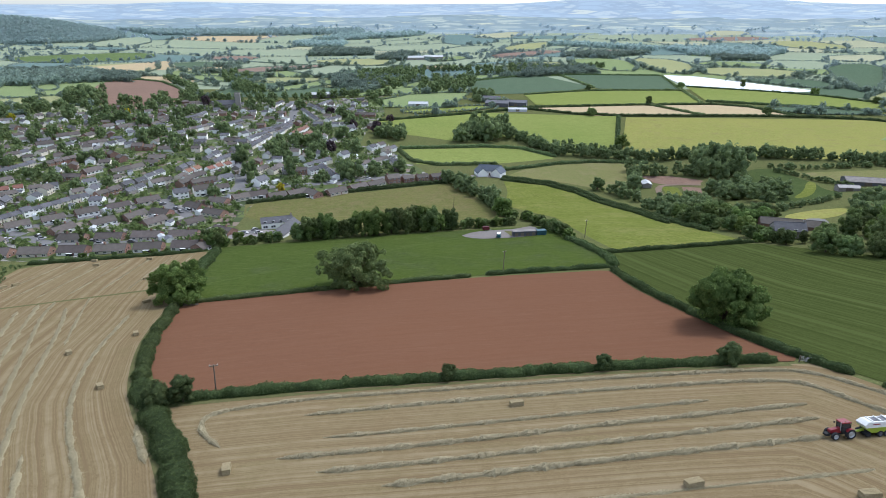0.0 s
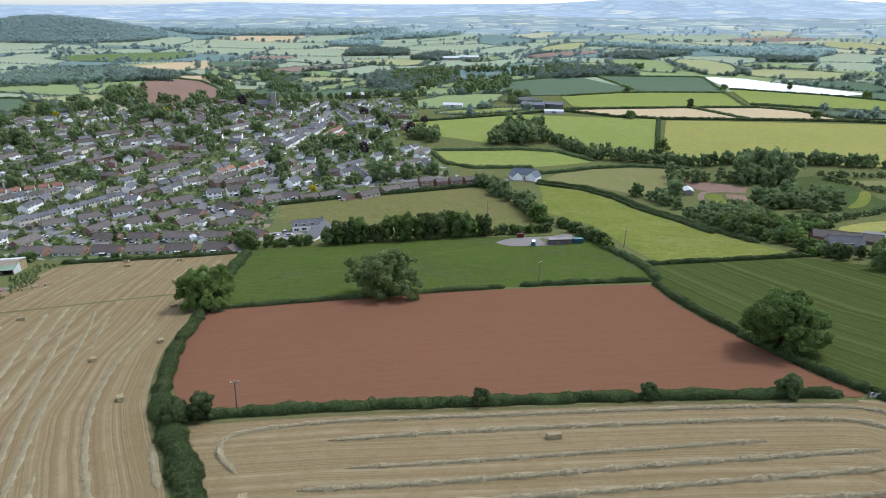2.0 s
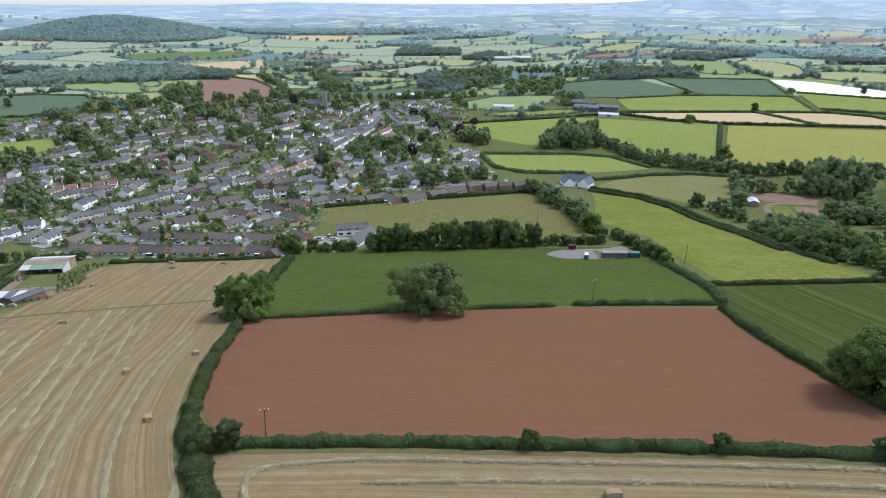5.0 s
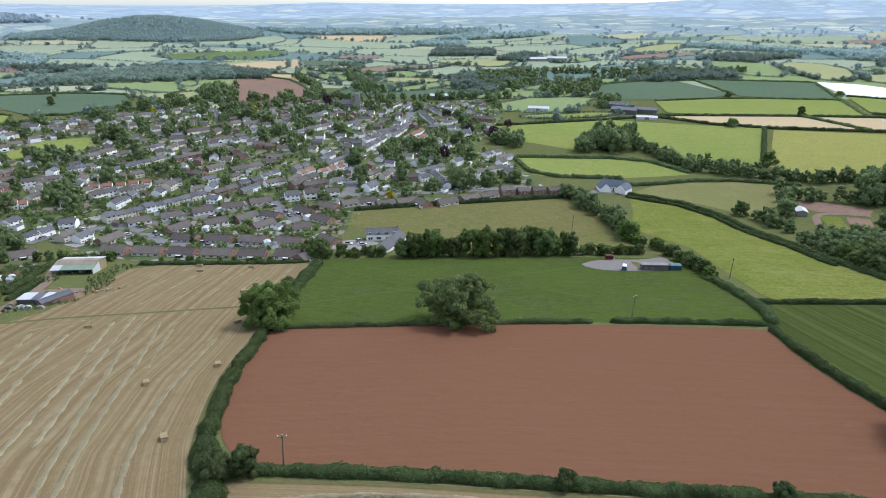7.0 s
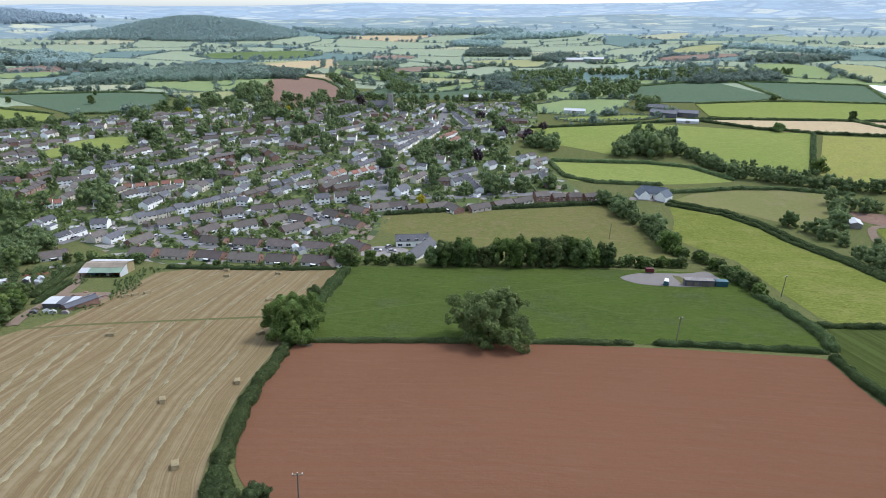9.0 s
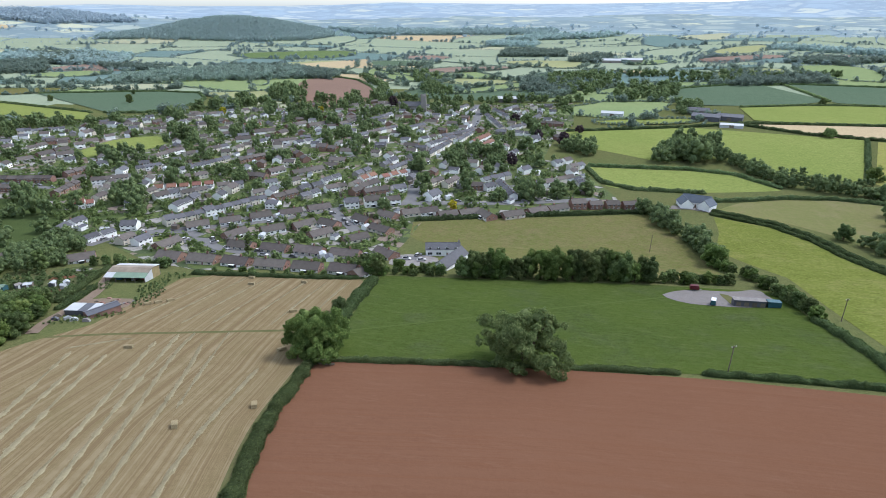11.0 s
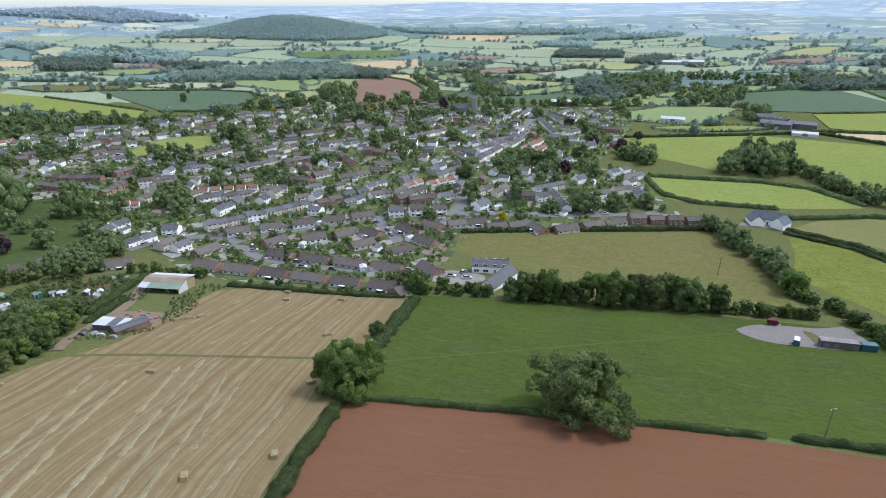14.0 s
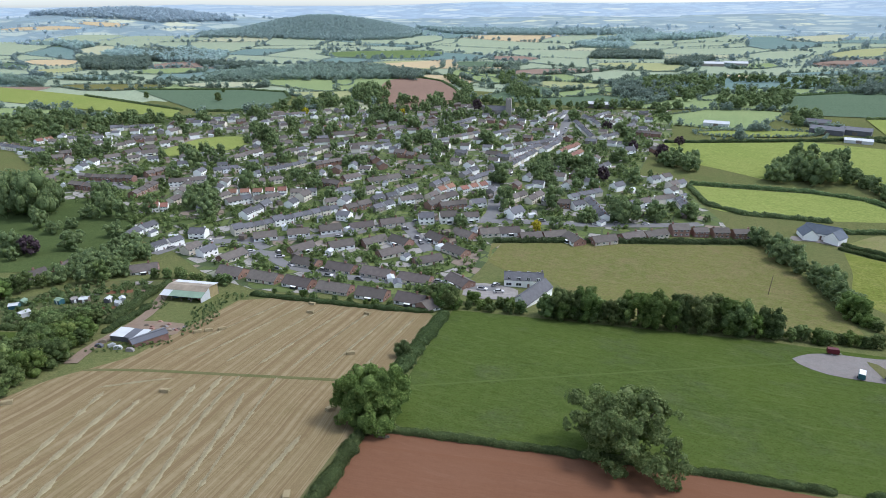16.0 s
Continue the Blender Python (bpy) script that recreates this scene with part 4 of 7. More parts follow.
for i, (x, y, w, h, s) in enumerate(((-53.5, 94.5, 6.0, 4.6, 21), (-49.6, 96, 4.4, 5.6, 22), (1, 101.3, 3.4, 3.0, 23), (32, 103, 3.3, 3.2, 24), (57, 103.2, 4.3, 4.2, 25), (-94, 206, 5.0, 4.4, 26))):
    put(tree_of("hedge_tree", s, w, h, 0.1, 26, 4600, 0.13, LEAF_HEDGE, "small rounded hawthorn growing out of the hedge", group="hedge trees", small=0.3, large=0.46), x, y, i)


# hedges
def hedge(pts, wide, high, leaves=110, leaf=0.2, mat=None, label="clipped green field hedge", soft=1, seed=0):
    rng = np.random.default_rng(seed + int(abs(pts[0][0]) * 7 + abs(pts[0][1])))
    q, way = stations(softened(pts, soft, False), 1.1)
    side = np.stack([-way[:, 1], way[:, 0]], 1)
    n = len(q)
    wob = 1 + 0.16 * np.sin(np.arange(n) * 0.55) + rng.normal(0, 0.15, n)
    hob = 1 + 0.14 * np.sin(np.arange(n) * 0.37 + 2) + 0.1 * np.sin(np.arange(n) * 0.91) + rng.normal(0, 0.15, n)
    taper = np.minimum(1, np.minimum(np.arange(n), np.arange(n)[::-1]) * 0.35 + 0.45)
    prof = ((-0.52, -0.12), (-0.5, 0.45), (-0.36, 0.86), (0, 1.0), (0.36, 0.86), (0.5, 0.45), (0.52, -0.12))
    ring = []
    for a, b in prof:
        xy = q + side * (a * wide * wob * taper)[:, None]
        z = height(q[:, 0], q[:, 1]) * 0.5 + height(xy[:, 0], xy[:, 1]) * 0.5 + b * high * hob * taper
        ring.append(np.column_stack([xy, z]))
    ring = np.stack(ring, 1)
    inner = ring.mean(1, keepdims=True) + (ring - ring.mean(1, keepdims=True)) * 0.86
    verts = inner.reshape(-1, 3)
    k = len(prof)
    tris = []
    for i in range(n - 1):
        for j in range(k - 1):
            a, b = i * k + j, (i + 1) * k + j
            tris += [(a, b, b + 1), (a, b + 1, a + 1)]
    for j in range(1, k - 1):
        tris += [(0, j, j + 1), ((n - 1) * k, (n - 1) * k + j + 1, (n - 1) * k + j)]
    m = int(leaves * n * 1.1)
    i, u, j, w = rng.integers(0, n - 1, m), rng.random(m), rng.integers(0, k - 1, m), rng.random(m)
    p0 = ring[i, j] * (1 - u)[:, None] + ring[i + 1, j] * u[:, None]
    p1 = ring[i, j + 1] * (1 - u)[:, None] + ring[i + 1, j + 1] * u[:, None]
    at = p0 * (1 - w)[:, None] + p1 * w[:, None]
    nor = at - ring.mean(1)[i] + (0, 0, 0.3)
    nor /= np.linalg.norm(nor, axis=1)[:, None] + 1e-9
    puff = 0.16 * np.sin(at[:, 0] * 2.3 + at[:, 2] * 2.9) * np.sin(at[:, 1] * 2.1 - at[:, 2] * 3.3) + 0.1 * np.sin(at[:, 0] * 5.1) * np.sin(at[:, 1] * 4.7 + at[:, 2] * 4)
    at = at + nor * (puff + rng.normal(0.0, 0.1, m))[:, None]
    me = quad_mesh("hedge", leaf_quads(at, nor, np.full(m, leaf), rng), [mat or LEAF_HEDGE], (verts, tris))
    return tagged(new("hedge", me), label, "hedge", "field hedges")


hedge([(-30, 54)] + HEDGE_L[:4], 4.2, 2.0, 330, 0.15, label="thick green hedge between the two stubble fields")
hedge(HEDGE_L[3:7], 3.0, 1.9, 260, 0.15, label="curved green hedge along the red soil field")
hedge(HEDGE_L[6:], 4.6, 1.6, 170, 0.22, label="overgrown hedge beside the meadow")
hedge([(-51, 97.0), (-26, 100), (0, 101.3), (31, 103.2), (57, 103.3), (66.5, 103.5)], 2.3, 1.5, 260, 0.14, label="low clipped hedge between red soil and stubble")
hedge([(76, 95), (71, 107), (67.5, 117), (62.5, 142), (59, 163), (57.5, 188)], 2.2, 1.5, 200, 0.16)
hedge([(112, 30), (95, 57), (78, 90)], 2.8, 1.8, 200, 0.16)
hedge([(-79, 167), (-50, 173.5), (-25, 179.5), (9.5, 186)], 2.0, 1.3, 170, 0.15)
hedge([(14.5, 187.3), (35, 189.5), (58, 191)], 2.0, 1.4, 170, 0.15)
hedge([(59.5, 192), (61.5, 206), (57, 235), (54, 246)], 3.2, 1.8, 90, 0.24, label="overgrown hedge beside the meadow")
hedge([(61, 214), (90, 218), (123, 223)], 2.2, 1.4, 80, 0.26)
hedge([(42, 416), (83, 400), (108, 330), (113, 274), (118, 250)], 3.0, 1.6, 45, 0.4, label="dark double hedge along a lane")
hedge([(40, 409), (80, 394), (104, 328), (109, 275)], 2.4, 1.4, 45, 0.4, label="dark double hedge along a lane")
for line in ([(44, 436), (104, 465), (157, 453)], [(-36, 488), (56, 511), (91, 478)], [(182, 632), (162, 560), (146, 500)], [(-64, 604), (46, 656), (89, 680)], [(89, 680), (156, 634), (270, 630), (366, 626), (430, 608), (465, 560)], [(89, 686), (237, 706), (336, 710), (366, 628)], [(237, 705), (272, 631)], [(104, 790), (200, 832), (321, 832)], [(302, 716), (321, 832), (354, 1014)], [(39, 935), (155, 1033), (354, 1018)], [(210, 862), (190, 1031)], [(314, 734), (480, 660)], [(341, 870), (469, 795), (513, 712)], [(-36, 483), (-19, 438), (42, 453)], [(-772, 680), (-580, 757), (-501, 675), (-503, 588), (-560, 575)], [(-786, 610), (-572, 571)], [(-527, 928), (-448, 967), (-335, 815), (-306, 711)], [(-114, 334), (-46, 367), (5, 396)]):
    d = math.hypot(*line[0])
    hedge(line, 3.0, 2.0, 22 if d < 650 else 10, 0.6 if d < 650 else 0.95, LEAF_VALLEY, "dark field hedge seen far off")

hedge([(-172, 229.5), (-160, 231.5), (-143, 234.5), (-115, 240), (-103, 244.5)], 2.6, 1.3, 90, 0.22, label="ragged garden hedge along the stubble")

# smaller trees, each copied from one of a few kinds
KINDS = []
for s, (w, h, lo, mat) in enumerate(((8.5, 7.5, 0.3, LEAF_MID), (10, 8, 0.3, LEAF_MID), (7.5, 8.5, 0.3, LEAF_MID), (10.5, 7.5, 0.2, LEAF), (9, 7, 0.3, LEAF_LIGHT), (6.5, 8.5, 0.3, LEAF_MID))):
    KINDS.append(put(tree_of("tree", 40 + s, w, h, lo, 22, 1700, 0.3, mat, "rounded leafy green tree", group="trees of the valley", small=0.25, large=0.42), -100 - s, 252))
NEAR_KINDS = []
for s, (w, h, mat) in enumerate(((9, 7.5, LEAF_MID), (10, 8, LEAF), (8, 8.5, LEAF_MID))):
    NEAR_KINDS.append(put(tree_of("tree", 140 + s, w, h, 0.2, 30, 3600, 0.24, mat, "rounded leafy green tree", group="trees of the valley", small=0.2, large=0.38), -66 + 5 * s, 260 + s))
CONIFER = put(tree_of("conifer_tree", 61, 4.4, 10, 0.5, 18, 900, 0.34, LEAF_MID, "dark pointed garden conifer", group="garden conifers", shape=-1), -168, 262)
PURPLE = put(tree_of("copper_beech", 62, 10, 9, 0.8, 20, 950, 0.45, LEAF_PURPLE, "dark purple copper beech", group="copper beeches"), -83, 560)
GOLDEN = put(tree_of("golden_tree", 63, 6.5, 6, 0.5, 16, 900, 0.36, LEAF_YELLOW, "bright yellow-leaved garden tree", group="golden trees"), -99, 356)
planted(GOLDEN, -425, 600, 1, 1.3)
planted(GOLDEN, -330, 640, 2, 1.1)
for x, y, k in ((-60, 548, 1.2), (-88, 470, 1.0), (-118, 640, 0.9), (-270, 700, 1.3), (-52, 600, 0.8)):
    planted(PURPLE, x, y, x, k)

PLANTER = random.Random(3)
STANDING = []
MASSED = []


def rooted(kinds, x, y, turn, size, label, tall):
    """A tree near the flight is a thing of its own; those farther off stand in one mass."""
    if math.hypot(x, y) < 318 and len(STANDING) < 230:
        planted(PLANTER.choice(kinds or KINDS), x, y, turn, size, label, tall)
        STANDING.append((x, y))
    else:
        MASSED.append((x, y, size, tall))



def tree_line(pts, every, size, spread=2.0, tall=1.0, label="", kinds=None):
    q, way = stations(pts, every)
    for (x, y) in q:
        x, y = x + PLANTER.uniform(-spread, spread), y + PLANTER.uniform(-spread, spread)
        rooted(kinds, x, y, PLANTER.uniform(0, 6), size * PLANTER.uniform(0.75, 1.25), label, tall)


def tree_patch(poly, n, size, tall=1.0, label="", kinds=None, gap=4.0):
    xs, ys = [p[0] for p in poly], [p[1] for p in poly]
    placed = []
    for _ in range(n * 12):
        x, y = PLANTER.uniform(min(xs), max(xs)), PLANTER.uniform(min(ys), max(ys))
        if len(placed) < n and inside([x], [y], list(poly))[0] and all(math.hypot(x - a, y - b) > gap for a, b in placed):
            placed.append((x, y))
            rooted(kinds, x, y, PLANTER.uniform(0, 6), size * PLANTER.uniform(0.7, 1.3), label, tall)


tree_line([(-62, 261), (-43, 265), (-29, 269), (-15, 274), (3, 277)], 4.0, 1.05, 1.2, 1.15, "tall tree in a dense dark row above the meadow", kinds=NEAR_KINDS)
tree_line([(-98, 252), (-84, 256), (-76, 258)], 4.5, 0.5, 1.0, 0.9, "leafy bush on the field edge", kinds=NEAR_KINDS)
tree_line([(-94, 260), (-86, 261.5), (-80, 261)], 3.6, 0.5, 0.6, 0.95, "leafy bush beside the white house", kinds=NEAR_KINDS)
tree_line([(3, 277), (18, 281), (35, 285)], 3.6, 0.62, 1.0, 0.85, "leafy bush on the field edge", kinds=NEAR_KINDS)
tree_line([(4, 396), (20, 362), (31, 341), (34, 315)], 3.8, 1.05, 2.6, 1.0, "leafy tree along the lane", kinds=NEAR_KINDS)
tree_line([(34, 315), (46, 294), (51, 272), (55, 246)], 3.6, 0.6, 1.5, 0.9, "leafy bush on the field edge", kinds=NEAR_KINDS)
tree_line([(61, 537), (95, 486), (136, 470), (167, 460), (204, 466), (236, 460), (330, 425), (420, 430)], 4.0, 1.0, 3.0)
tree_line([(96, 509), (146, 492)], 6, 0.8, 2.0)
tree_patch([(12, 518), (20, 560), (60, 570), (60, 526)], 30, 1.4, 1.2, "tall tree in a dark clump on the pasture", gap=4.5)
tree_patch([(-61, 542), (-33, 549), (-28, 519), (-57, 511)], 12, 1.1)
tree_patch([(122, 226), (126, 240), (134, 242), (132, 226), (140, 222), (150, 222), (148, 214), (131, 216)], 16, 0.62, gap=3.2)
tree_patch([(150, 222), (163, 238), (186, 260), (206, 272), (260, 290), (300, 270), (210, 150), (146, 160), (138, 178), (135, 200), (136, 214)], 92, 1.05, 1.05, gap=5)
tree_patch([(208, 276), (212, 300), (240, 322), (300, 340), (340, 320), (262, 292)], 36, 1.05, gap=5.5)
tree_patch([(165, 362), (163, 330), (192, 326), (204, 345), (212, 368), (191, 380)], 20, 1.25, 0.85, gap=6)
tree_patch([(182, 432), (196, 434), (212, 426), (204, 398), (181, 402), (178, 414)], 13, 1.5, 1.25, gap=7)
tree_line([(136, 434), (147, 422), (162, 418), (177, 414)], 6, 1.0, 2.0)
tree_line([(110, 374), (114, 363), (119, 352)], 4.5, 0.95, 2.0, 1.0)
tree_line([(126, 388), (130, 402), (136, 416)], 5, 0.95, 2.0)
tree_line([(115, 326), (117, 305), (121, 292), (119, 270), (123, 254), (131, 246)], 4.2, 0.85, 3.0)
tree_patch([(128, 340), (146, 336), (150, 318), (138, 300), (126, 300), (122, 320)], 20, 0.9, gap=4.5)
tree_patch([(126, 290), (140, 288), (158, 290), (160, 272), (146, 256), (132, 256)], 22, 0.85, gap=4.5)
tree_line([(232, 414), (243, 399), (249, 376), (252, 360)], 4, 0.5, 1.0, 0.8)
tree_line([(236, 424), (256, 417), (286, 419), (320, 423), (400, 436)], 5, 0.6, 1.5, 0.8)
tree_line([(170, 296), (197, 311), (220, 325)], 4, 0.5, 1.0, 0.8)
tree_patch([(-395, 262), (-380, 258), (-352, 264), (-362, 286), (-385, 284)], 22, 1.35, 1.7, gap=4.5)
for x, y, k, h in ((-336, 255, 1.0, 1.4), (-321, 262, 0.8, 1.0), (-322, 253, 1.0, 0.9), (-304, 222, 1.0, 1.4), (-289, 240, 1.4, 0.9), (-320, 282, 1.5, 1.3), (-309, 283, 1.2, 1.1), (-329, 276, 1.0, 0.8), (-351, 302, 1.2, 1.2), (-337, 284, 0.8, 0.8), (-290, 264, 1.1, 0.9), (-266, 255, 1.1, 0.9), (-340, 300, 1.2, 1.3), (-303, 296, 1.2, 1.1)):
    rooted(None, x, y, x, k, "leafy tree standing in a rough park", h)
planted(PURPLE, -297, 226, 1, 1.0)
tree_patch([(-305, 235), (-284, 219), (-330, 190), (-360, 215)], 18, 0.9, gap=6)
tree_patch([(-167, 138), (-191, 152), (-194, 161), (-205, 173), (-204, 183), (-197, 186), (-189, 181), (-179, 168), (-174, 162), (-171, 151), (-164, 140)], 58, 0.72, 0.95, "leafy tree in the overgrown belt beside the track", gap=3)
tree_line([(-245, 183), (-248, 194), (-246, 201), (-250, 212), (-249, 225), (-238, 223)], 4.2, 0.8, 1.5, 1.0, "leafy tree behind the allotments")
tree_line([(-165, 234.5), (-150, 237), (-135, 239.5), (-118, 241.5)], 5.5, 0.3, 1.2, 0.9, "small garden bush behind a hedge")
tree_patch([(-237, 208), (-228, 220), (-252, 240), (-268, 230), (-262, 222)], 22, 0.8, 1.0, gap=3.6)
tree_patch([(-275, 262), (-262, 252), (-244, 246), (-250, 236), (-270, 244)], 14, 0.8, gap=4)
tree_patch([(-318, 340), (-297, 341), (-262, 302), (-281, 300)], 14, 1.0, 1.1, gap=5)
tree_line([(-219, 227), (-213, 232), (-206, 233), (-198, 232), (-189, 234)], 4.0, 0.55, 1.0, 0.9, "leafy bush behind the barn")
hedge([(-209, 226), (-204, 212), (-197, 199), (-190, 184)], 3.0, 2.0, 90, 0.24, label="thick green hedge round the allotments")
hedge([(-193, 203), (-188, 191), (-183, 178)], 2.4, 1.5, 90, 0.24, label="low green hedge along the dirt track")
hedge([(-214, 166), (-205, 170), (-196, 163)], 2.2, 1.4, 80, 0.24, label="low green hedge below the allotments")
tree_patch([(-729, 468), (-538, 525), (-517, 497), (-588, 436), (-620, 393), (-700, 400)], 70, 1.15, gap=7)
tree_patch([(-427, 697), (-398, 704), (-432, 774), (-479, 826), (-482, 794)], 26, 1.3, 1.2, gap=7)
tree_patch([(-421, 614), (-399, 618), (-460, 715), (-474, 698)], 10, 1.2, gap=7)
tree_line([(-350, 640), (-310, 700), (-300, 715)], 8, 1.1, 3)
tree_line([(-480, 615), (-321, 750), (-204, 735), (-75, 785)], 11, 1.2, 7)
tree_patch([(-38, 913), (46, 960), (37, 806), (-28, 799)], 40, 1.35, gap=8)
tree_patch([(39, 800), (68, 808), (57, 714), (37, 712)], 14, 1.2, gap=7)
tree_line([(-22, 1080), (60, 1098), (168, 1119)], 8, 1.3, 6)
tree_line([(-432, 974), (-345, 850), (-290, 715)], 9, 1.1, 4)
tree_patch([(-364, 1029), (-310, 1000), (-228, 784), (-260, 790)], 40, 1.2, gap=8)
tree_patch([(-478, 795), (-473, 865), (-390, 718), (-441, 723)], 14, 1.2, gap=8)
tree_line([(41, 1013), (160, 1075), (292, 1158)], 9, 1.2, 5)
tree_patch([(-143, 1033), (-31, 1116), (-30, 962), (-66, 850), (-103, 836)], 70, 1.35, gap=9)
for x, y, k in ((102, 385, 1.0), (155, 636, 1.1), (237, 708, 1.2), (340, 640, 1.1), (195, 832, 1.0), (330, 860, 1.1), (150, 505, 1.3), (420, 870, 1.3), (475, 790, 1.1), (505, 715, 1.1), (-585, 640, 1.3), (-640, 706, 0.7), (-690, 625, 1.0)):
    planted(PLANTER.choice(KINDS), x, y, k * 9, k, "lone tree in a field hedge")


# woods and hedgerow trees too far to count
def far_kind(seed, n=90):
    """A tree of a few leafy lumps, one metre in radius, for woods that are seen far off."""
    rng = np.random.default_rng(seed)
    c = np.column_stack([rng.uniform(-0.5, 0.5, 7), rng.uniform(-0.5, 0.5, 7), rng.uniform(0.35, 1.25, 7)])
    k = rng.integers(0, 7, n)
    d = rng.normal(0, 1, (n, 3))
    d /= np.linalg.norm(d, axis=1)[:, None]
    at = c[k] + d * rng.uniform(0.35, 0.6, (n, 1))
    at[:, 2] = np.maximum(at[:, 2], 0.05)
    return leaf_quads(at, d * 0.5 + (0, 0, 0.8), np.full(n, 0.29 if n > 60 else 0.38 if n > 30 else 0.42), rng, 0.45)


FARKINDS = [far_kind(k, 84) for k in range(6)]
FARKINDS_LOW = [far_kind(20 + k, 44) for k in range(6)]
BUSHES = [far_kind(40 + k, 28) for k in range(6)]


def far_trees(name, places, mat, label, low=False, category="woodland"):
    rng = np.random.default_rng(len(places))
    out = []
    for x, y, r in places:
        a = rng.uniform(0, 6.3)
        k = (FARKINDS_LOW if low else FARKINDS if r > 2.2 else BUSHES)[rng.integers(6)]
        c, s = math.cos(a) * r, math.sin(a) * r
        out.append(np.column_stack([k[:, 0] * c - k[:, 1] * s + x, k[:, 0] * s + k[:, 1] * c + y, k[:, 2] * r * rng.uniform(0.85, 1.2)]))
        out[-1][:, 2] += ground_at(x, y)
    return tagged(new(name, quad_mesh(name, np.vstack(out), [mat])), label, category, "", "stuff")


FR = random.Random(8)
pool = []
for named, lines in ((True, HEDGEROWS), (False, BETWEEN)):
    for p, s in lines:
        mx, my = (p[0] + s[0]) / 2, (p[1] + s[1]) / 2
        r = math.hypot(mx, my)
        if not -66 < math.degrees(math.atan2(mx, my)) < 42 or r > 3700:
            continue
        length = math.dist(p, s)
        step = 2.9 if r < 1300 else 8.0 if r < 2200 else 16.0 if r < 2700 else 26.0
        dense = FR.random()
        for k in range(int(length / step) + 1):
            u = (k + FR.random() * 0.8) / (length / step + 1)
            at_ = (p[0] + (s[0] - p[0]) * u, p[1] + (s[1] - p[1]) * u)
            x, y = at_ if named else bent(at_)
            big = FR.random() < (0.07 if dense < 0.65 else 0.35)
            size = FR.uniform(3.2, 5.8) if big else FR.uniform(1.2, 2.0)
            if r > 1300:
                size *= 1.1 + (r - 1300) / 5000
            pool.append((x, y, size, named))
free = ~taken_many(np.array([q[0] for q in pool]), np.array([q[1] for q in pool]))
rows, rows_far, rows_last = [], [], []
for (x, y, size, named), ok in zip(pool, free):
    if named or ok:
        r = math.hypot(x, y)
        (rows if r < 1300 else rows_far if r < 2200 else rows_last).append((x, y, size))
# hedgerows and woods take leaf colours with more haze the farther they stand
far_trees("hedgerow_trees", rows, LEAF_HAZY, "hedges and hedgerow trees between far fields")
far_trees("hedgerow_trees", rows_far, LEAF_HAZIER, "hedges and hedgerow trees on the far plain", True)


def scatter(poly, gap, r0, r1):
    xs, ys = np.array([p[0] for p in poly]), np.array([p[1] for p in poly])
    gx_, gy_ = np.meshgrid(np.arange(xs.min(), xs.max(), gap), np.arange(ys.min(), ys.max(), gap))
    rng = np.random.default_rng(int(gap * 10))
    x = gx_.ravel() + rng.uniform(-0.45, 0.45, gx_.size) * gap
    y = gy_.ravel() + rng.uniform(-0.45, 0.45, gx_.size) * gap
    keep = inside(x, y, list(poly))
    return [(a, b, FR.uniform(r0, r1)) for a, b in zip(x[keep], y[keep])]


far_trees("backdrop_trees", rows_last, LEAF_HAZIEST, "pale hedges and woods near the horizon", True)
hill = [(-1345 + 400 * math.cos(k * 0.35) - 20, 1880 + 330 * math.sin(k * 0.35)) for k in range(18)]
far_trees("hill_wood", scatter(hill, 11, 5.5, 8), LEAF_HAZIER, "dense broadleaf wood covering a round hill", True)
far_trees("long_wood", scatter([(-1000, 2150), (-560, 2300), (-300, 2380), (-310, 2520), (-900, 2450), (-1200, 2350)], 15, 7, 10), LEAF_HAZIER, "long dark wood on the plain", True)
far_trees("valley_wood", scatter([(-763, 781), (-702, 837), (-605, 867), (-510, 929), (-581, 1055), (-726, 1034), (-815, 923)], 10, 4.5, 7) + scatter([(-1026, 646), (-946, 662), (-989, 691), (-1108, 695)], 11, 5, 7), LEAF_HAZY, "belt of dark trees behind the village")
far_trees("ridge_wood", scatter([(-3150, 2200), (-2900, 2500), (-2300, 2350), (-2050, 2300), (-2150, 1950), (-2500, 1850), (-3000, 1950)], 22, 10, 14), LEAF_HAZIEST, "pale far wood along a ridge", True)
far_trees("far_woods", scatter([(290, 1790), (330, 1840), (560, 1640), (530, 1580)], 16, 7, 10) + [t for q in WOODS if math.hypot(*q[0]) > 1500 for t in scatter(q, 17, 7, 10)], LEAF_HAZIER, "small woods among the far fields", True)
far_trees("near_woods", scatter([(-1342, 1002), (-1216, 1083), (-990, 888), (-1106, 844)], 12, 5, 8) + scatter([(-1436, 1228), (-1222, 1258), (-1056, 1084), (-1140, 1025)], 14, 6, 9) + [t for q in WOODS if math.hypot(*q[0]) <= 1500 for t in scatter(q, 9.5, 4.2, 6.5)], LEAF_HAZY, "small woods among the fields behind the village")


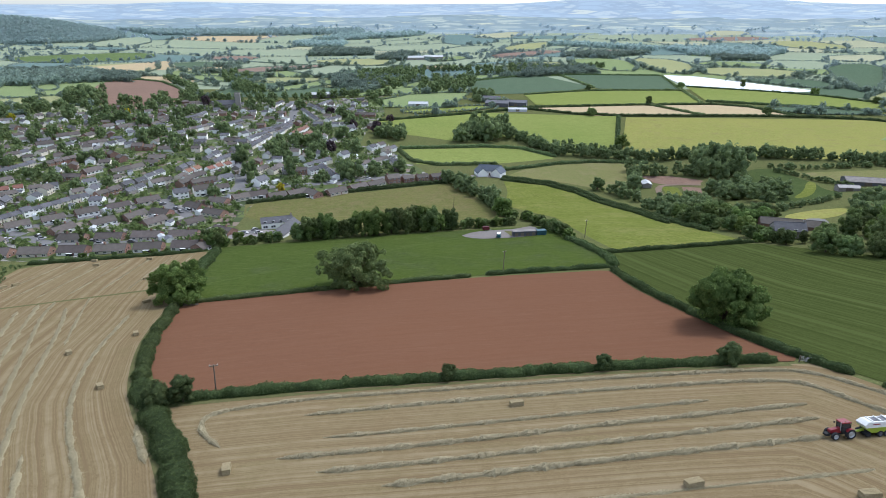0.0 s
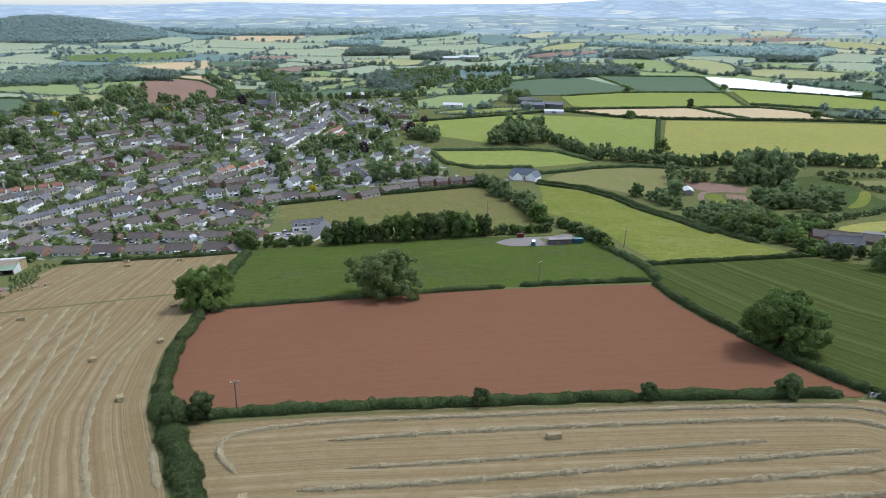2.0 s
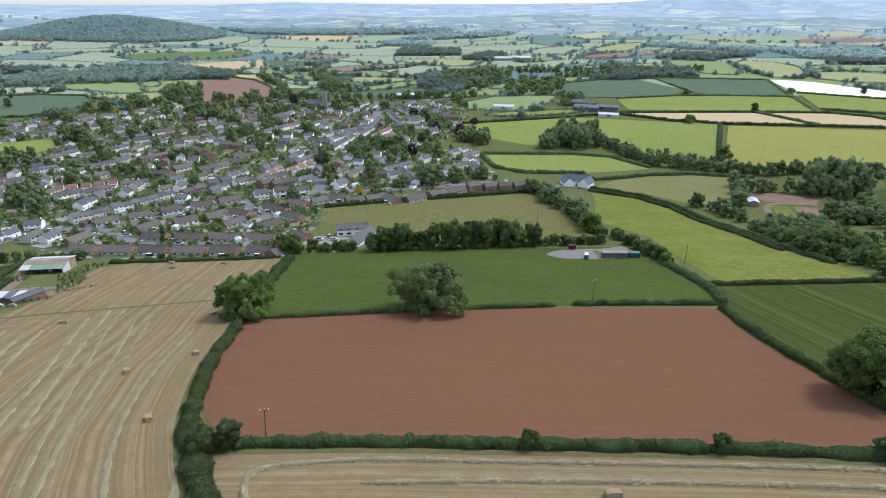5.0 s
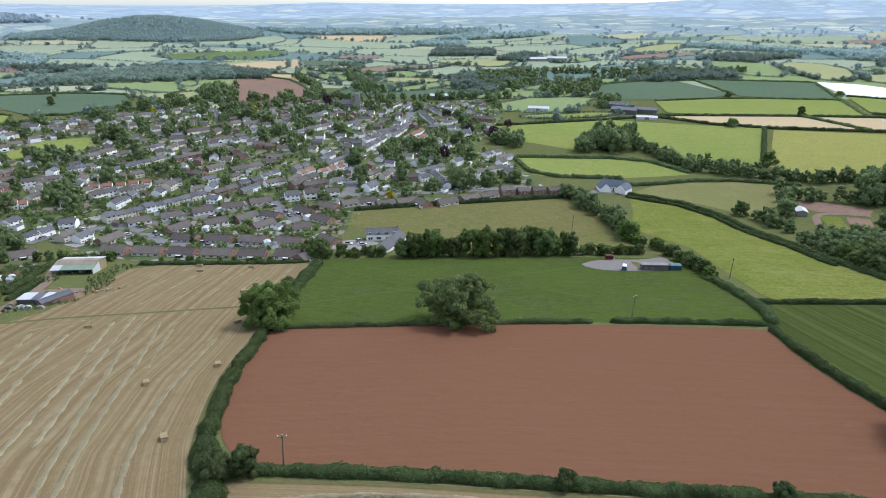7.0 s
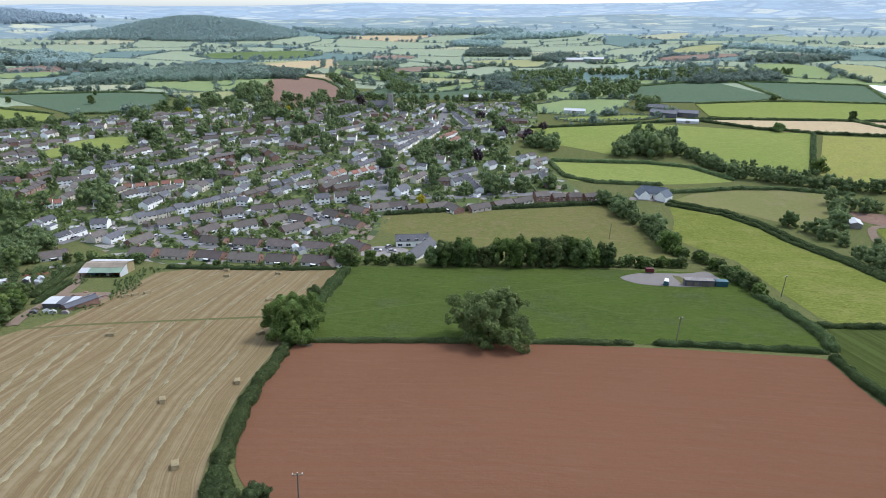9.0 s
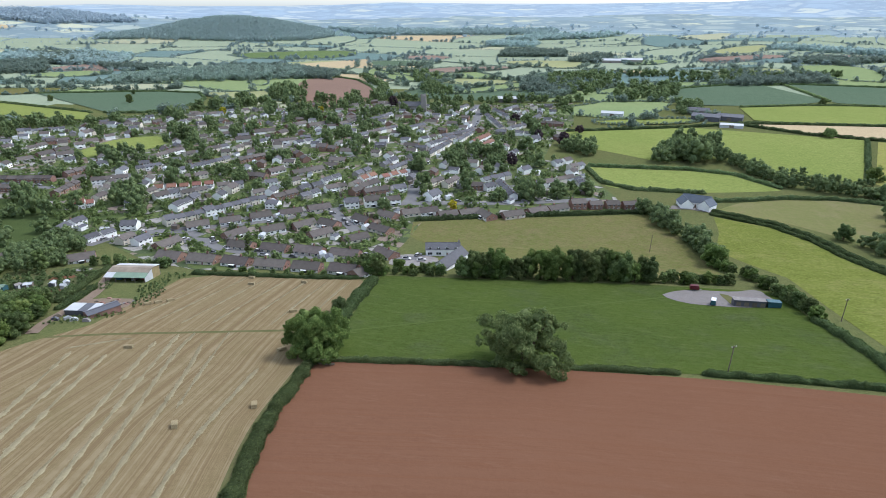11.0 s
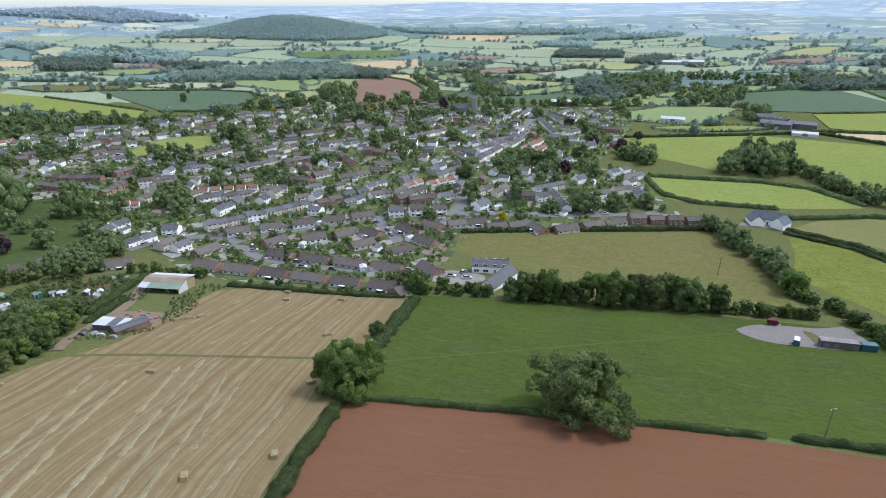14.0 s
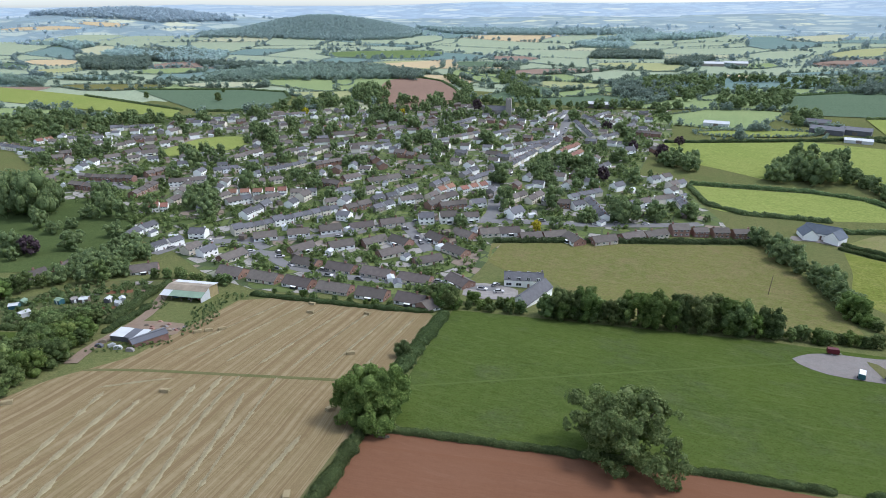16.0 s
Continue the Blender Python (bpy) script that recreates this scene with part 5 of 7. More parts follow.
def massed(name, places, label):
    """Trees too many to count, each a leafy crown of its own shape, in one mass."""
    rng = np.random.default_rng(77)
    shapes = []
    for k in range(6):
        me, _ = crown(90 + k, (8.5, 10, 7.5, 10, 9, 6.5)[k], (7.5, 8, 8.5, 7.5, 7, 8.5)[k], 0.2, 12, 270, 0.58, LEAF_MID, small=0.3, large=0.46, sprays=4, core=0.86)
        co = np.array([v.co for v in me.vertices])
        tri = np.array([tuple(f.vertices) for f in me.polygons if len(f.vertices) == 3])
        n = tri.max() + 1
        shapes.append((co[:n], tri, co[n:]))
        bpy.data.meshes.remove(me)
    cores, tris, out, base = [], [], [], 0
    for x, y, size, tall in places:
        core, tri, leaves = shapes[rng.integers(6)]
        a = rng.uniform(0, 6.3)
        c, s = math.cos(a) * size, math.sin(a) * size
        z = ground_at(x, y)
        for k, into in ((core, cores), (leaves, out)):
            into.append(np.column_stack([k[:, 0] * c - k[:, 1] * s + x, k[:, 0] * s + k[:, 1] * c + y, k[:, 2] * size * tall + z]))
        tris.append(tri + base)
        base += len(core)
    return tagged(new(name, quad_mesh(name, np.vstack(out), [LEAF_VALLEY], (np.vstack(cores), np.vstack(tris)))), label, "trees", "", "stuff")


# ---- houses ----
def box_into(v, f, x0, x1, y0, y1, z0, z1):
    b = len(v)
    v += [(x0, y0, z0), (x1, y0, z0), (x1, y1, z0), (x0, y1, z0), (x0, y0, z1), (x1, y0, z1), (x1, y1, z1), (x0, y1, z1)]
    f += [(b, b + 3, b + 2, b + 1), (b + 4, b + 5, b + 6, b + 7), (b, b + 1, b + 5, b + 4), (b + 1, b + 2, b + 6, b + 5), (b + 2, b + 3, b + 7, b + 6), (b + 3, b, b + 4, b + 7)]


def boxes(name, mats, *list_):
    """One mesh of boxes; each box may name its material's number as a seventh value."""
    v, f, k = [], [], []
    for c in list_:
        n = len(f)
        box_into(v, f, *c[:6])
        k += [c[6] if len(c) > 6 else 0] * (len(f) - n)
    me = mesh_of(name, v, f, mats)
    me.polygons.foreach_set("material_index", k)
    return me


def gable_walls(name, L, W, h, peak, mat):
    x, y = L / 2, W / 2
    v = [(-x, -y, -1.2), (x, -y, -1.2), (x, y, -1.2), (-x, y, -1.2), (-x, -y, h), (x, -y, h), (x, y, h), (-x, y, h), (-x, 0, peak), (x, 0, peak)]
    f = [(0, 1, 5, 4), (2, 3, 7, 6), (1, 2, 6, 9, 5), (3, 0, 4, 8, 7), (0, 3, 2, 1), (4, 5, 9, 8), (6, 7, 8, 9)]
    return mesh_of(name, v, f, [mat])


def gable_roof(name, L, W, h, peak, mat, over=0.35, thick=0.16):
    """Two slabs that meet at a ridge, with eaves and verges that stand proud of the walls."""
    x, y = L / 2 + over * 0.6, W / 2 + over
    drop = (peak - h) / (W / 2) * over
    v, f = [], []
    for s in (-1, 1):
        b = len(v)
        v += [(-x, s * y, h - drop + 0.02), (x, s * y, h - drop + 0.02), (x, 0, peak + 0.02), (-x, 0, peak + 0.02)]
        v += [(a, c, z + thick) for a, c, z in v[b:b + 4]]
        q = [(0, 1, 2, 3), (7, 6, 5, 4), (4, 5, 1, 0), (5, 6, 2, 1), (7, 4, 0, 3)]
        f += [tuple(b + i for i in (g if s > 0 else g[::-1])) for g in q]
    box_into(v, f, -x, x, -0.13, 0.13, peak + thick - 0.03, peak + thick + 0.09)
    return mesh_of(name, v, f, [mat])


def window_mesh(w, h):
    """A frame with two sunk panes, in one piece."""
    t = 0.09
    xs = (-w / 2, -w / 2 + t, -t / 2, t / 2, w / 2 - t, w / 2)
    zs = (0, t, h - t, h)
    v, f, k = [], [], []

    def face(mat, *p):
        b = len(v)
        v.extend(p)
        f.append(tuple(range(b, b + 4)))
        k.append(mat)

    for i in range(5):
        for j in range(3):
            x0, x1, z0, z1 = xs[i], xs[i + 1], zs[j], zs[j + 1]
            pane = j == 1 and i in (1, 3)
            y = 0.02 if pane else 0.06
            face(int(pane), (x1, y, z0), (x0, y, z0), (x0, y, z1), (x1, y, z1))
            if pane:
                face(0, (x0, 0.06, z0), (x0, y, z0), (x0, y, z1), (x0, 0.06, z1))
                face(0, (x1, 0.06, z1), (x1, y, z1), (x1, y, z0), (x1, 0.06, z0))
                face(0, (x0, 0.06, z1), (x0, y, z1), (x1, y, z1), (x1, 0.06, z1))
                face(0, (x0, y, z0), (x0, 0.06, z0), (x1, 0.06, z0), (x1, y, z0))
    for p, q in (((xs[0], zs[0]), (xs[5], zs[0])), ((xs[5], zs[0]), (xs[5], zs[3])), ((xs[5], zs[3]), (xs[0], zs[3])), ((xs[0], zs[3]), (xs[0], zs[0]))):
        face(0, (p[0], 0.06, p[1]), (q[0], 0.06, q[1]), (q[0], -0.02, q[1]), (p[0], -0.02, p[1]))
    bm = bmesh.new()
    vs = [bm.verts.new(p) for p in v]
    for g, m in zip(f, k):
        bm.faces.new([vs[i] for i in g]).material_index = m
    bmesh.ops.remove_doubles(bm, verts=bm.verts, dist=0.0005)
    me = bpy.data.meshes.new("window")
    bm.to_mesh(me)
    bm.free()
    me.materials.append(FRAME)
    me.materials.append(GLASS)
    return me


WIN = window_mesh(1.5, 1.15)
WIN_SMALL = window_mesh(1.05, 1.1)
WIN_WIDE = window_mesh(2.2, 1.25)
DOOR = boxes("door", [PAINT, FRAME], (-0.45, 0.45, -0.02, 0.05, 0, 2.0), (-0.53, -0.45, -0.02, 0.08, 0, 2.08, 1), (0.45, 0.53, -0.02, 0.08, 0, 2.08, 1), (-0.53, 0.53, -0.02, 0.08, 2.0, 2.08, 1))


def chimney_mesh(mat):
    return boxes("chimney", [mat, REDTILE], (-0.35, 0.35, -0.3, 0.3, -0.6, 1.1), (-0.42, 0.42, -0.37, 0.37, 1.1, 1.22), (-0.2, -0.02, -0.1, 0.1, 1.22, 1.55, 1), (0.08, 0.26, -0.1, 0.1, 1.22, 1.55, 1))


CHIMNEYS = {m.name: chimney_mesh(m) for m in (BRICK, STONE, RENDER)}


def at(ob, x, y, z, turn=0.0):
    ob.matrix_basis = pose(x, y, z, 0, 0, turn)
    return ob


def house(name, L, W, h, peak, wall, roof, label, storeys=1, chimney=BRICK, group="", bays=3, detail=True, ends=None, porch=False, far=False):
    top = new(name)
    part("wall", gable_walls("wall", L, W, h, peak, wall), top)
    if ends:
        for s in (-1, 1):
            x = s * (L / 2 + 0.03)
            me = mesh_of("gable", [(x, -W / 2, -1), (x, W / 2, -1), (x, W / 2, h), (x, 0, peak), (x, -W / 2, h), (x - s * 0.06, -W / 2, -1), (x - s * 0.06, W / 2, -1), (x - s * 0.06, W / 2, h), (x - s * 0.06, 0, peak), (x - s * 0.06, -W / 2, h)], [(0, 1, 2, 3, 4) if s > 0 else (4, 3, 2, 1, 0), (0, 5, 6, 1), (1, 6, 7, 2), (4, 9, 5, 0)], [ends])
            g = part("gable", me, top)
            at(part("window", WIN_SMALL, g), x + s * 0.02, -W * 0.18, 0.9, 90 * s)
            at(part("window", WIN_SMALL, g), x + s * 0.02, W * 0.2, 0.9, 90 * s)
    part("roof", gable_roof("roof", L, W, h, peak, roof), top)
    if chimney:
        at(part("chimney", CHIMNEYS[chimney.name], top), L / 2 - 0.55 if not ends else L * 0.18, 0.1, peak)
    for s in (-1, 1):
        for level in range(storeys):
            for k in range(2 if far else bays):
                if far and s > 0:
                    continue
                if far and level != storeys - 1:
                    continue
                bays = 2 if far else bays
                x = (k + 0.5) / bays * L - L / 2
                if s < 0 and level == 0 and k == bays // 2 and not far:
                    at(part("door", DOOR, top), x, s * (W / 2 + 0.01), 0.0, 180 if s > 0 else 0).matrix_basis = pose(x, s * (W / 2 + 0.01), 0.0, 0, 0, 0 if s > 0 else 180)
                    continue
                if not detail and (s > 0 or level == 0) and k % 2:
                    continue
                w = WIN_WIDE if (level == 0 and L / bays > 3.4) else WIN if L / bays > 2.2 else WIN_SMALL
                at(part("window", w, top), x, s * (W / 2 + 0.01), 0.9 + 2.55 * level, 0 if s > 0 else 180)
    if porch:
        part("porch", boxes("porch", [FRAME, GLASS], (-1.2, 1.2, -W / 2 - 1.3, -W / 2, -0.4, 0.6), (-1.2, 1.2, -W / 2 - 1.3, -W / 2, 0.6, 2.1, 1), (-1.3, 1.3, -W / 2 - 1.4, -W / 2, 2.1, 2.25)), top)
    return tagged(top, label, "house", group)


def prototypes(far):
    return {
        "bungalow": [house("bungalow", 12.5, 7.6, 2.4, 4.7, CREAM, TILE, "brick-gabled bungalow with a brown tiled roof", 1, BRICK, "bungalows", 4, True, BRICK, far=far),
                     house("bungalow", 12.0, 7.8, 2.4, 4.8, RENDER, TILE, "white-walled bungalow with brick gables and a brown roof", 1, BRICK, "bungalows", 4, True, BRICK, True, far=far)],
        "semi": [house("house", 9.0, 7.4, 4.9, 7.4, RENDER, SLATE, "white rendered two-storey house with a slate roof", 2, BRICK, "village houses", 3, far=far),
                 house("house", 8.6, 7.2, 4.8, 7.2, CREAM, TILE, "cream rendered two-storey house with a brown roof", 2, RENDER, "village houses", 3, far=far),
                 house("house", 9.2, 7.6, 4.8, 7.4, RENDER, TILE, "white rendered two-storey house with a brown tiled roof", 2, BRICK, "village houses", 3, True, None, True, far=far)],
        "brick_semi": [house("brick_house", 9.2, 7.6, 4.9, 7.4, BRICK, TILE, "red brick two-storey house with a brown tiled roof", 2, BRICK, "brick houses", 3, far=far)],
        "detached": [house("detached_house", 10.0, 8.0, 5.0, 8.0, RENDER, SLATE, "detached white house with a steep slate roof", 2, RENDER, "detached houses", 3, True, None, True, far=far)],
        "cottage": [house("cottage", 9.5, 6.4, 4.3, 6.6, RENDER, SLATE, "whitewashed cottage with a slate roof", 2, STONE, "cottages", 4, False, far=far),
                    house("cottage", 9.0, 6.4, 4.3, 6.7, STONE, SLATE, "grey stone cottage with a slate roof", 2, STONE, "cottages", 4, False, far=far)],
        "terrace": [house("terraced_house", 6.0, 7.0, 4.8, 7.0, RENDER, SLATE, "white terraced house with a slate roof", 2, BRICK, "terraced houses", 2, far=far),
                    house("terraced_house", 6.0, 7.0, 4.6, 6.8, CREAM, SLATE, "cream terraced house with a slate roof", 2, BRICK, "terraced houses", 2, far=far)],
        "brick_terrace": [house("brick_terraced_house", 6.5, 7.2, 4.8, 6.9, BRICK, TILE, "brown brick terraced house with a dark tiled roof", 2, None, "brick terraced houses", 2, far=far)],
        "redroof": [house("red_roofed_house", 7.5, 7.0, 4.6, 7.0, RENDER, REDTILE, "white house with a red tiled roof", 2, BRICK, "red-roofed houses", 3, far=far)],
    }


PROTO, PROTO_FAR = prototypes(False), prototypes(True)
LENGTHS = {"bungalow": 12.3, "semi": 9, "brick_semi": 9.2, "detached": 10, "cottage": 9.3, "terrace": 6, "brick_terrace": 6.5, "redroof": 7.5}
JOINED = ("terrace", "brick_terrace", "redroof", "cottage")
BUILT = []
HR = random.Random(21)
USED = set()


def house_row(kind, x0, y0, x1, y1, n):
    """Houses side by side from one end of their ridge line to the other."""
    length = math.dist((x0, y0), (x1, y1))
    turn = math.atan2(y1 - y0, x1 - x0)
    low = kind == "bungalow"
    small = 1.0 if low else 0.93
    unit = LENGTHS[kind] * small
    n = max(1, min(n, round(length / (unit * 0.9))))
    if kind in JOINED:
        n = max(1, round(length / unit))
    for k in range(n):
        u = (k + 0.5) / n
        x, y = x0 + (x1 - x0) * u, y0 + (y1 - y0) * u
        if any(math.hypot(x - a, y - b) < (4.4 if j == (kind, x0, y0) else 7.2) for a, b, j in BUILT):
            continue
        BUILT.append((x, y, (kind, x0, y0)))
        size = length / n / unit if (kind in JOINED and n > 1) else HR.uniform(0.92, 1.05)
        away = y > 425
        kinds = (PROTO_FAR if away else PROTO)[kind]
        pick = HR.randrange(len(kinds))
        flip = 0 if kind in JOINED else HR.choice((0, math.pi))
        wob = 0 if kind in JOINED else HR.uniform(-0.05, 0.05)
        m = Matrix.LocRotScale((x, y, ground_at(x, y)), Euler((0, 0, turn + flip + wob)), (small * min(1.25, max(0.75, size)), small * 0.96, (0.92 if low else 0.8) * HR.uniform(0.93, 1.05)))
        if (kind, pick, away) in USED:
            copy_thing(kinds[pick], m)
        else:
            USED.add((kind, pick, away))
            kinds[pick].matrix_basis = m


house_row("bungalow", -203, 244, -106, 250, 6)
house_row("bungalow", -186, 270, -116, 273, 4)
house_row("bungalow", -115, 282, -100, 274, 1)
house_row("bungalow", -108, 243, -103, 256, 1)
house_row("bungalow", -214, 256, -211, 269, 1)
house_row("bungalow", -224, 286, -165, 340, 5)
house_row("bungalow", -195, 278, -188, 293, 1)
house_row("bungalow", -182, 291, -172, 302, 1)
house_row("bungalow", -169, 302, -162, 313, 1)
house_row("bungalow", -162, 315, -145, 310, 1)
house_row("bungalow", -156, 290, -146, 306, 1)
house_row("bungalow", -137, 291, -126, 303, 1)
house_row("bungalow", -148, 328, -131, 319, 1)
house_row("bungalow", -132, 316, -117, 310, 1)
house_row("bungalow", -137, 336, -122, 332, 1)
house_row("bungalow", -122, 340, -107, 350, 2)
house_row("bungalow", -104, 342, -84, 357, 2)
house_row("bungalow", -85, 357, -72, 345, 1)
house_row("bungalow", -72, 351, -59, 363, 1)
house_row("bungalow", -59, 365, -39, 383, 2)
house_row("brick_semi", -38, 386, 0, 403, 4)
house_row("semi", -161, 342, -131, 361, 3)
house_row("detached", -119, 367, -114, 380, 1)
house_row("detached", -145, 379, -138, 386, 1)
house_row("terrace", -237, 289, -210, 342, 13)
house_row("detached", -207, 334, -202, 342, 1)
house_row("brick_semi", -205, 343, -198, 356, 2)
house_row("cottage", -248, 309, -250, 332, 2)
house_row("cottage", -255, 255, -252, 271, 2)
house_row("detached", -255, 278, -246, 282, 1)
house_row("semi", -242, 288, -242, 297, 1)
house_row("semi", -282, 271, -281, 282, 2)
house_row("detached", -279, 262, -281, 269, 1)
house_row("semi", -238, 332, -241, 358, 2)
house_row("semi", -223, 346, -217, 354, 1)
house_row("detached", -213, 349, -215, 361, 1)
house_row("redroof", -307, 299, -299, 306, 1)
house_row("brick_terrace", -424, 297, -420, 320, 6)
house_row("brick_terrace", -394, 314, -365, 317, 5)
house_row("brick_terrace", -402, 330, -368, 340, 5)
house_row("semi", -428, 342, -437, 365, 2)
house_row("terrace", -560, 369, -499, 368, 5)
house_row("redroof", -546, 388, -545, 404, 2)
house_row("semi", -506, 381, -515, 396, 1)
house_row("terrace", -530, 407, -520, 425, 4)
house_row("terrace", -538, 455, -512, 482, 6)
house_row("semi", -489, 400, -487, 415, 2)
house_row("semi", -467, 404, -465, 420, 2)
house_row("brick_terrace", -474, 428, -465, 443, 3)
house_row("semi", -470, 460, -473, 486, 3)
house_row("semi", -495, 505, -455, 516, 5)
house_row("bungalow", -477, 385, -473, 398, 1)
house_row("bungalow", -442, 372, -436, 385, 1)
house_row("bungalow", -441, 389, -440, 405, 1)
house_row("bungalow", -442, 402, -436, 420, 1)
house_row("semi", -432, 491, -417, 509, 3)
house_row("semi", -429, 533, -425, 563, 3)
house_row("semi", -445, 569, -421, 594, 5)
house_row("brick_terrace", -338, 313, -345, 336, 4)
house_row("brick_terrace", -370, 350, -368, 369, 3)
house_row("semi", -338, 342, -323, 356, 4)
house_row("semi", -313, 324, -326, 347, 2)
house_row("semi", -298, 339, -309, 362, 2)
house_row("semi", -305, 309, -307, 323, 1)
house_row("semi", -287, 324, -285, 337, 2)
house_row("semi", -340, 364, -344, 378, 1)
house_row("terrace", -339, 372, -325, 390, 4)
house_row("semi", -348, 406, -345, 436, 5)
house_row("semi", -329, 420, -318, 457, 6)
house_row("terrace", -303, 381, -291, 421, 8)
house_row("semi", -295, 356, -284, 370, 4)
house_row("semi", -283, 370, -277, 379, 2)
house_row("redroof", -288, 339, -257, 359, 8)
house_row("semi", -253, 355, -239, 364, 4)
house_row("semi", -273, 324, -267, 336, 3)
house_row("semi", -263, 334, -255, 347, 3)
house_row("semi", -307, 450, -300, 483, 4)
house_row("brick_terrace", -280, 416, -261, 459, 6)
house_row("semi", -291, 479, -276, 493, 3)
house_row("bungalow", -308, 510, -307, 534, 1)
house_row("semi", -271, 481, -264, 498, 2)
house_row("bungalow", -298, 556, -288, 572, 2)
house_row("semi", -257, 494, -253, 512, 2)
house_row("brick_semi", -245, 472, -227, 472, 2)
house_row("semi", -235, 485, -232, 507, 2)
house_row("semi", -216, 472, -215, 492, 1)
house_row("bungalow", -244, 393, -235, 410, 1)
house_row("bungalow", -223, 398, -212, 415, 2)
house_row("brick_semi", -255, 454, -229, 429, 2)
house_row("cottage", -195, 383, -189, 398, 2)
house_row("semi", -183, 368, -176, 377, 2)
house_row("cottage", -200, 362, -192, 379, 3)
house_row("cottage", -191, 348, -186, 363, 2)
house_row("semi", -228, 369, -222, 375, 1)
house_row("brick_semi", -248, 383, -235, 382, 2)
house_row("semi", -214, 375, -211, 384, 1)
house_row("cottage", -181, 403, -178, 421, 2)
house_row("redroof", -173, 393, -168, 408, 1)
house_row("semi", -174, 373, -171, 389, 2)
house_row("semi", -166, 376, -159, 390, 2)
house_row("brick_semi", -166, 365, -162, 374, 1)
house_row("brick_semi", -158, 368, -148, 378, 2)
house_row("redroof", -354, 533, -345, 546, 1)
house_row("bungalow", -331, 513, -321, 529, 2)
house_row("bungalow", -318, 548, -310, 569, 2)
house_row("bungalow", -305, 601, -299, 625, 2)
house_row("bungalow", -276, 574, -269, 593, 2)
house_row("semi", -235, 520, -217, 570, 7)
house_row("terrace", -164, 506, -152, 542, 5)
house_row("terrace", -154, 471, -150, 520, 5)
house_row("terrace", -146, 520, -143, 562, 4)
house_row("cottage", -163, 459, -153, 477, 3)
house_row("terrace", -165, 422, -158, 446, 4)
house_row("redroof", -162, 402, -151, 421, 4)
house_row("cottage", -174, 435, -170, 450, 2)
house_row("cottage", -164, 539, -144, 574, 5)
house_row("brick_semi", -141, 549, -138, 590, 2)
house_row("redroof", -132, 526, -126, 558, 3)
house_row("redroof", -122, 505, -118, 535, 2)
house_row("terrace", -151, 659, -119, 588, 6)
house_row("terrace", -151, 695, -126, 650, 4)
house_row("terrace", -119, 583, -104, 612, 4)
house_row("cottage", -106, 576, -88, 572, 3)
house_row("cottage", -145, 676, -132, 722, 4)
house_row("semi", -120, 653, -113, 693, 2)
house_row("cottage", -108, 628, -98, 665, 2)
house_row("semi", -117, 728, -97, 696, 2)
house_row("brick_semi", -94, 625, -69, 625, 3)
house_row("brick_semi", -72, 571, -61, 561, 1)
house_row("detached", -88, 546, -81, 552, 1)
house_row("terrace", -194, 673, -186, 712, 3)
house_row("cottage", -173, 664, -173, 705, 2)
house_row("cottage", -255, 599, -247, 637, 3)
house_row("cottage", -204, 570, -196, 590, 2)
house_row("semi", -177, 524, -168, 539, 2)
house_row("semi", -128, 395, -123, 411, 2)
house_row("semi", -117, 399, -114, 414, 2)
house_row("cottage", -111, 403, -101, 403, 2)
house_row("brick_semi", -101, 402, -93, 404, 2)
house_row("terrace", -97, 417, -83, 436, 4)
house_row("semi", -92, 401, -87, 407, 1)
house_row("terrace", -86, 418, -71, 389, 5)
house_row("cottage", -70, 420, -62, 406, 2)
house_row("semi", -63, 420, -54, 429, 3)
house_row("semi", -52, 435, -42, 446, 2)
house_row("detached", -79, 446, -72, 458, 1)
house_row("detached", -95, 454, -89, 453, 1)
house_row("semi", -60, 477, -48, 493, 2)
house_row("semi", -47, 470, -39, 483, 2)
house_row("semi", -47, 454, -41, 468, 1)
house_row("terrace", -38, 445, -31, 424, 3)
house_row("cottage", -96, 490, -91, 505, 1)
house_row("bungalow", -259, 195, -257, 208, 1)
house_row("bungalow", -259, 214, -262, 222, 1)
house_row("bungalow", -236, 226, -225, 237, 2)
house_row("semi", -228, 257, -226, 267, 1)
house_row("semi", -236, 259, -236, 264, 1)
# the gaps between the measured rows are built up in the same way, row by row
VILLAGE = [(-440, 340), (-560, 400), (-520, 500), (-460, 590), (-321, 720), (-204, 705), (-90, 740), (-85, 640), (-110, 560), (-90, 480), (-60, 420), (-140, 390), (-200, 330), (-260, 300), (-330, 320)]
for k in range(2400):
    if len(BUILT) > 600:
        break
    x, y = HR.uniform(-560, -60), HR.uniform(300, 740)
    if not inside([x], [y], VILLAGE)[0] or inside([x], [y], [(-438, 463), (-405, 490), (-372, 449), (-396, 410), (-418, 387), (-430, 424)])[0]:
        continue
    if any(math.hypot(x - a, y - b) < 13.0 for a, b, _ in BUILT):
        continue
    a = 0.5 + 0.5 * math.sin(x / 90) + HR.choice((0, 0, 1.57))
    kind = HR.choice(("semi", "semi", "cottage", "bungalow", "brick_semi", "semi"))
    house_row(kind, x - 5 * math.cos(a), y - 5 * math.sin(a), x + 5 * math.cos(a), y + 5 * math.sin(a), 1)

for away, protos in ((False, PROTO), (True, PROTO_FAR)):
    for kind, kinds in protos.items():
        for k, proto in enumerate(kinds):
            if (kind, k, away) not in USED:
                for o in (*proto.children_recursive, proto):
                    bpy.data.objects.remove(o)

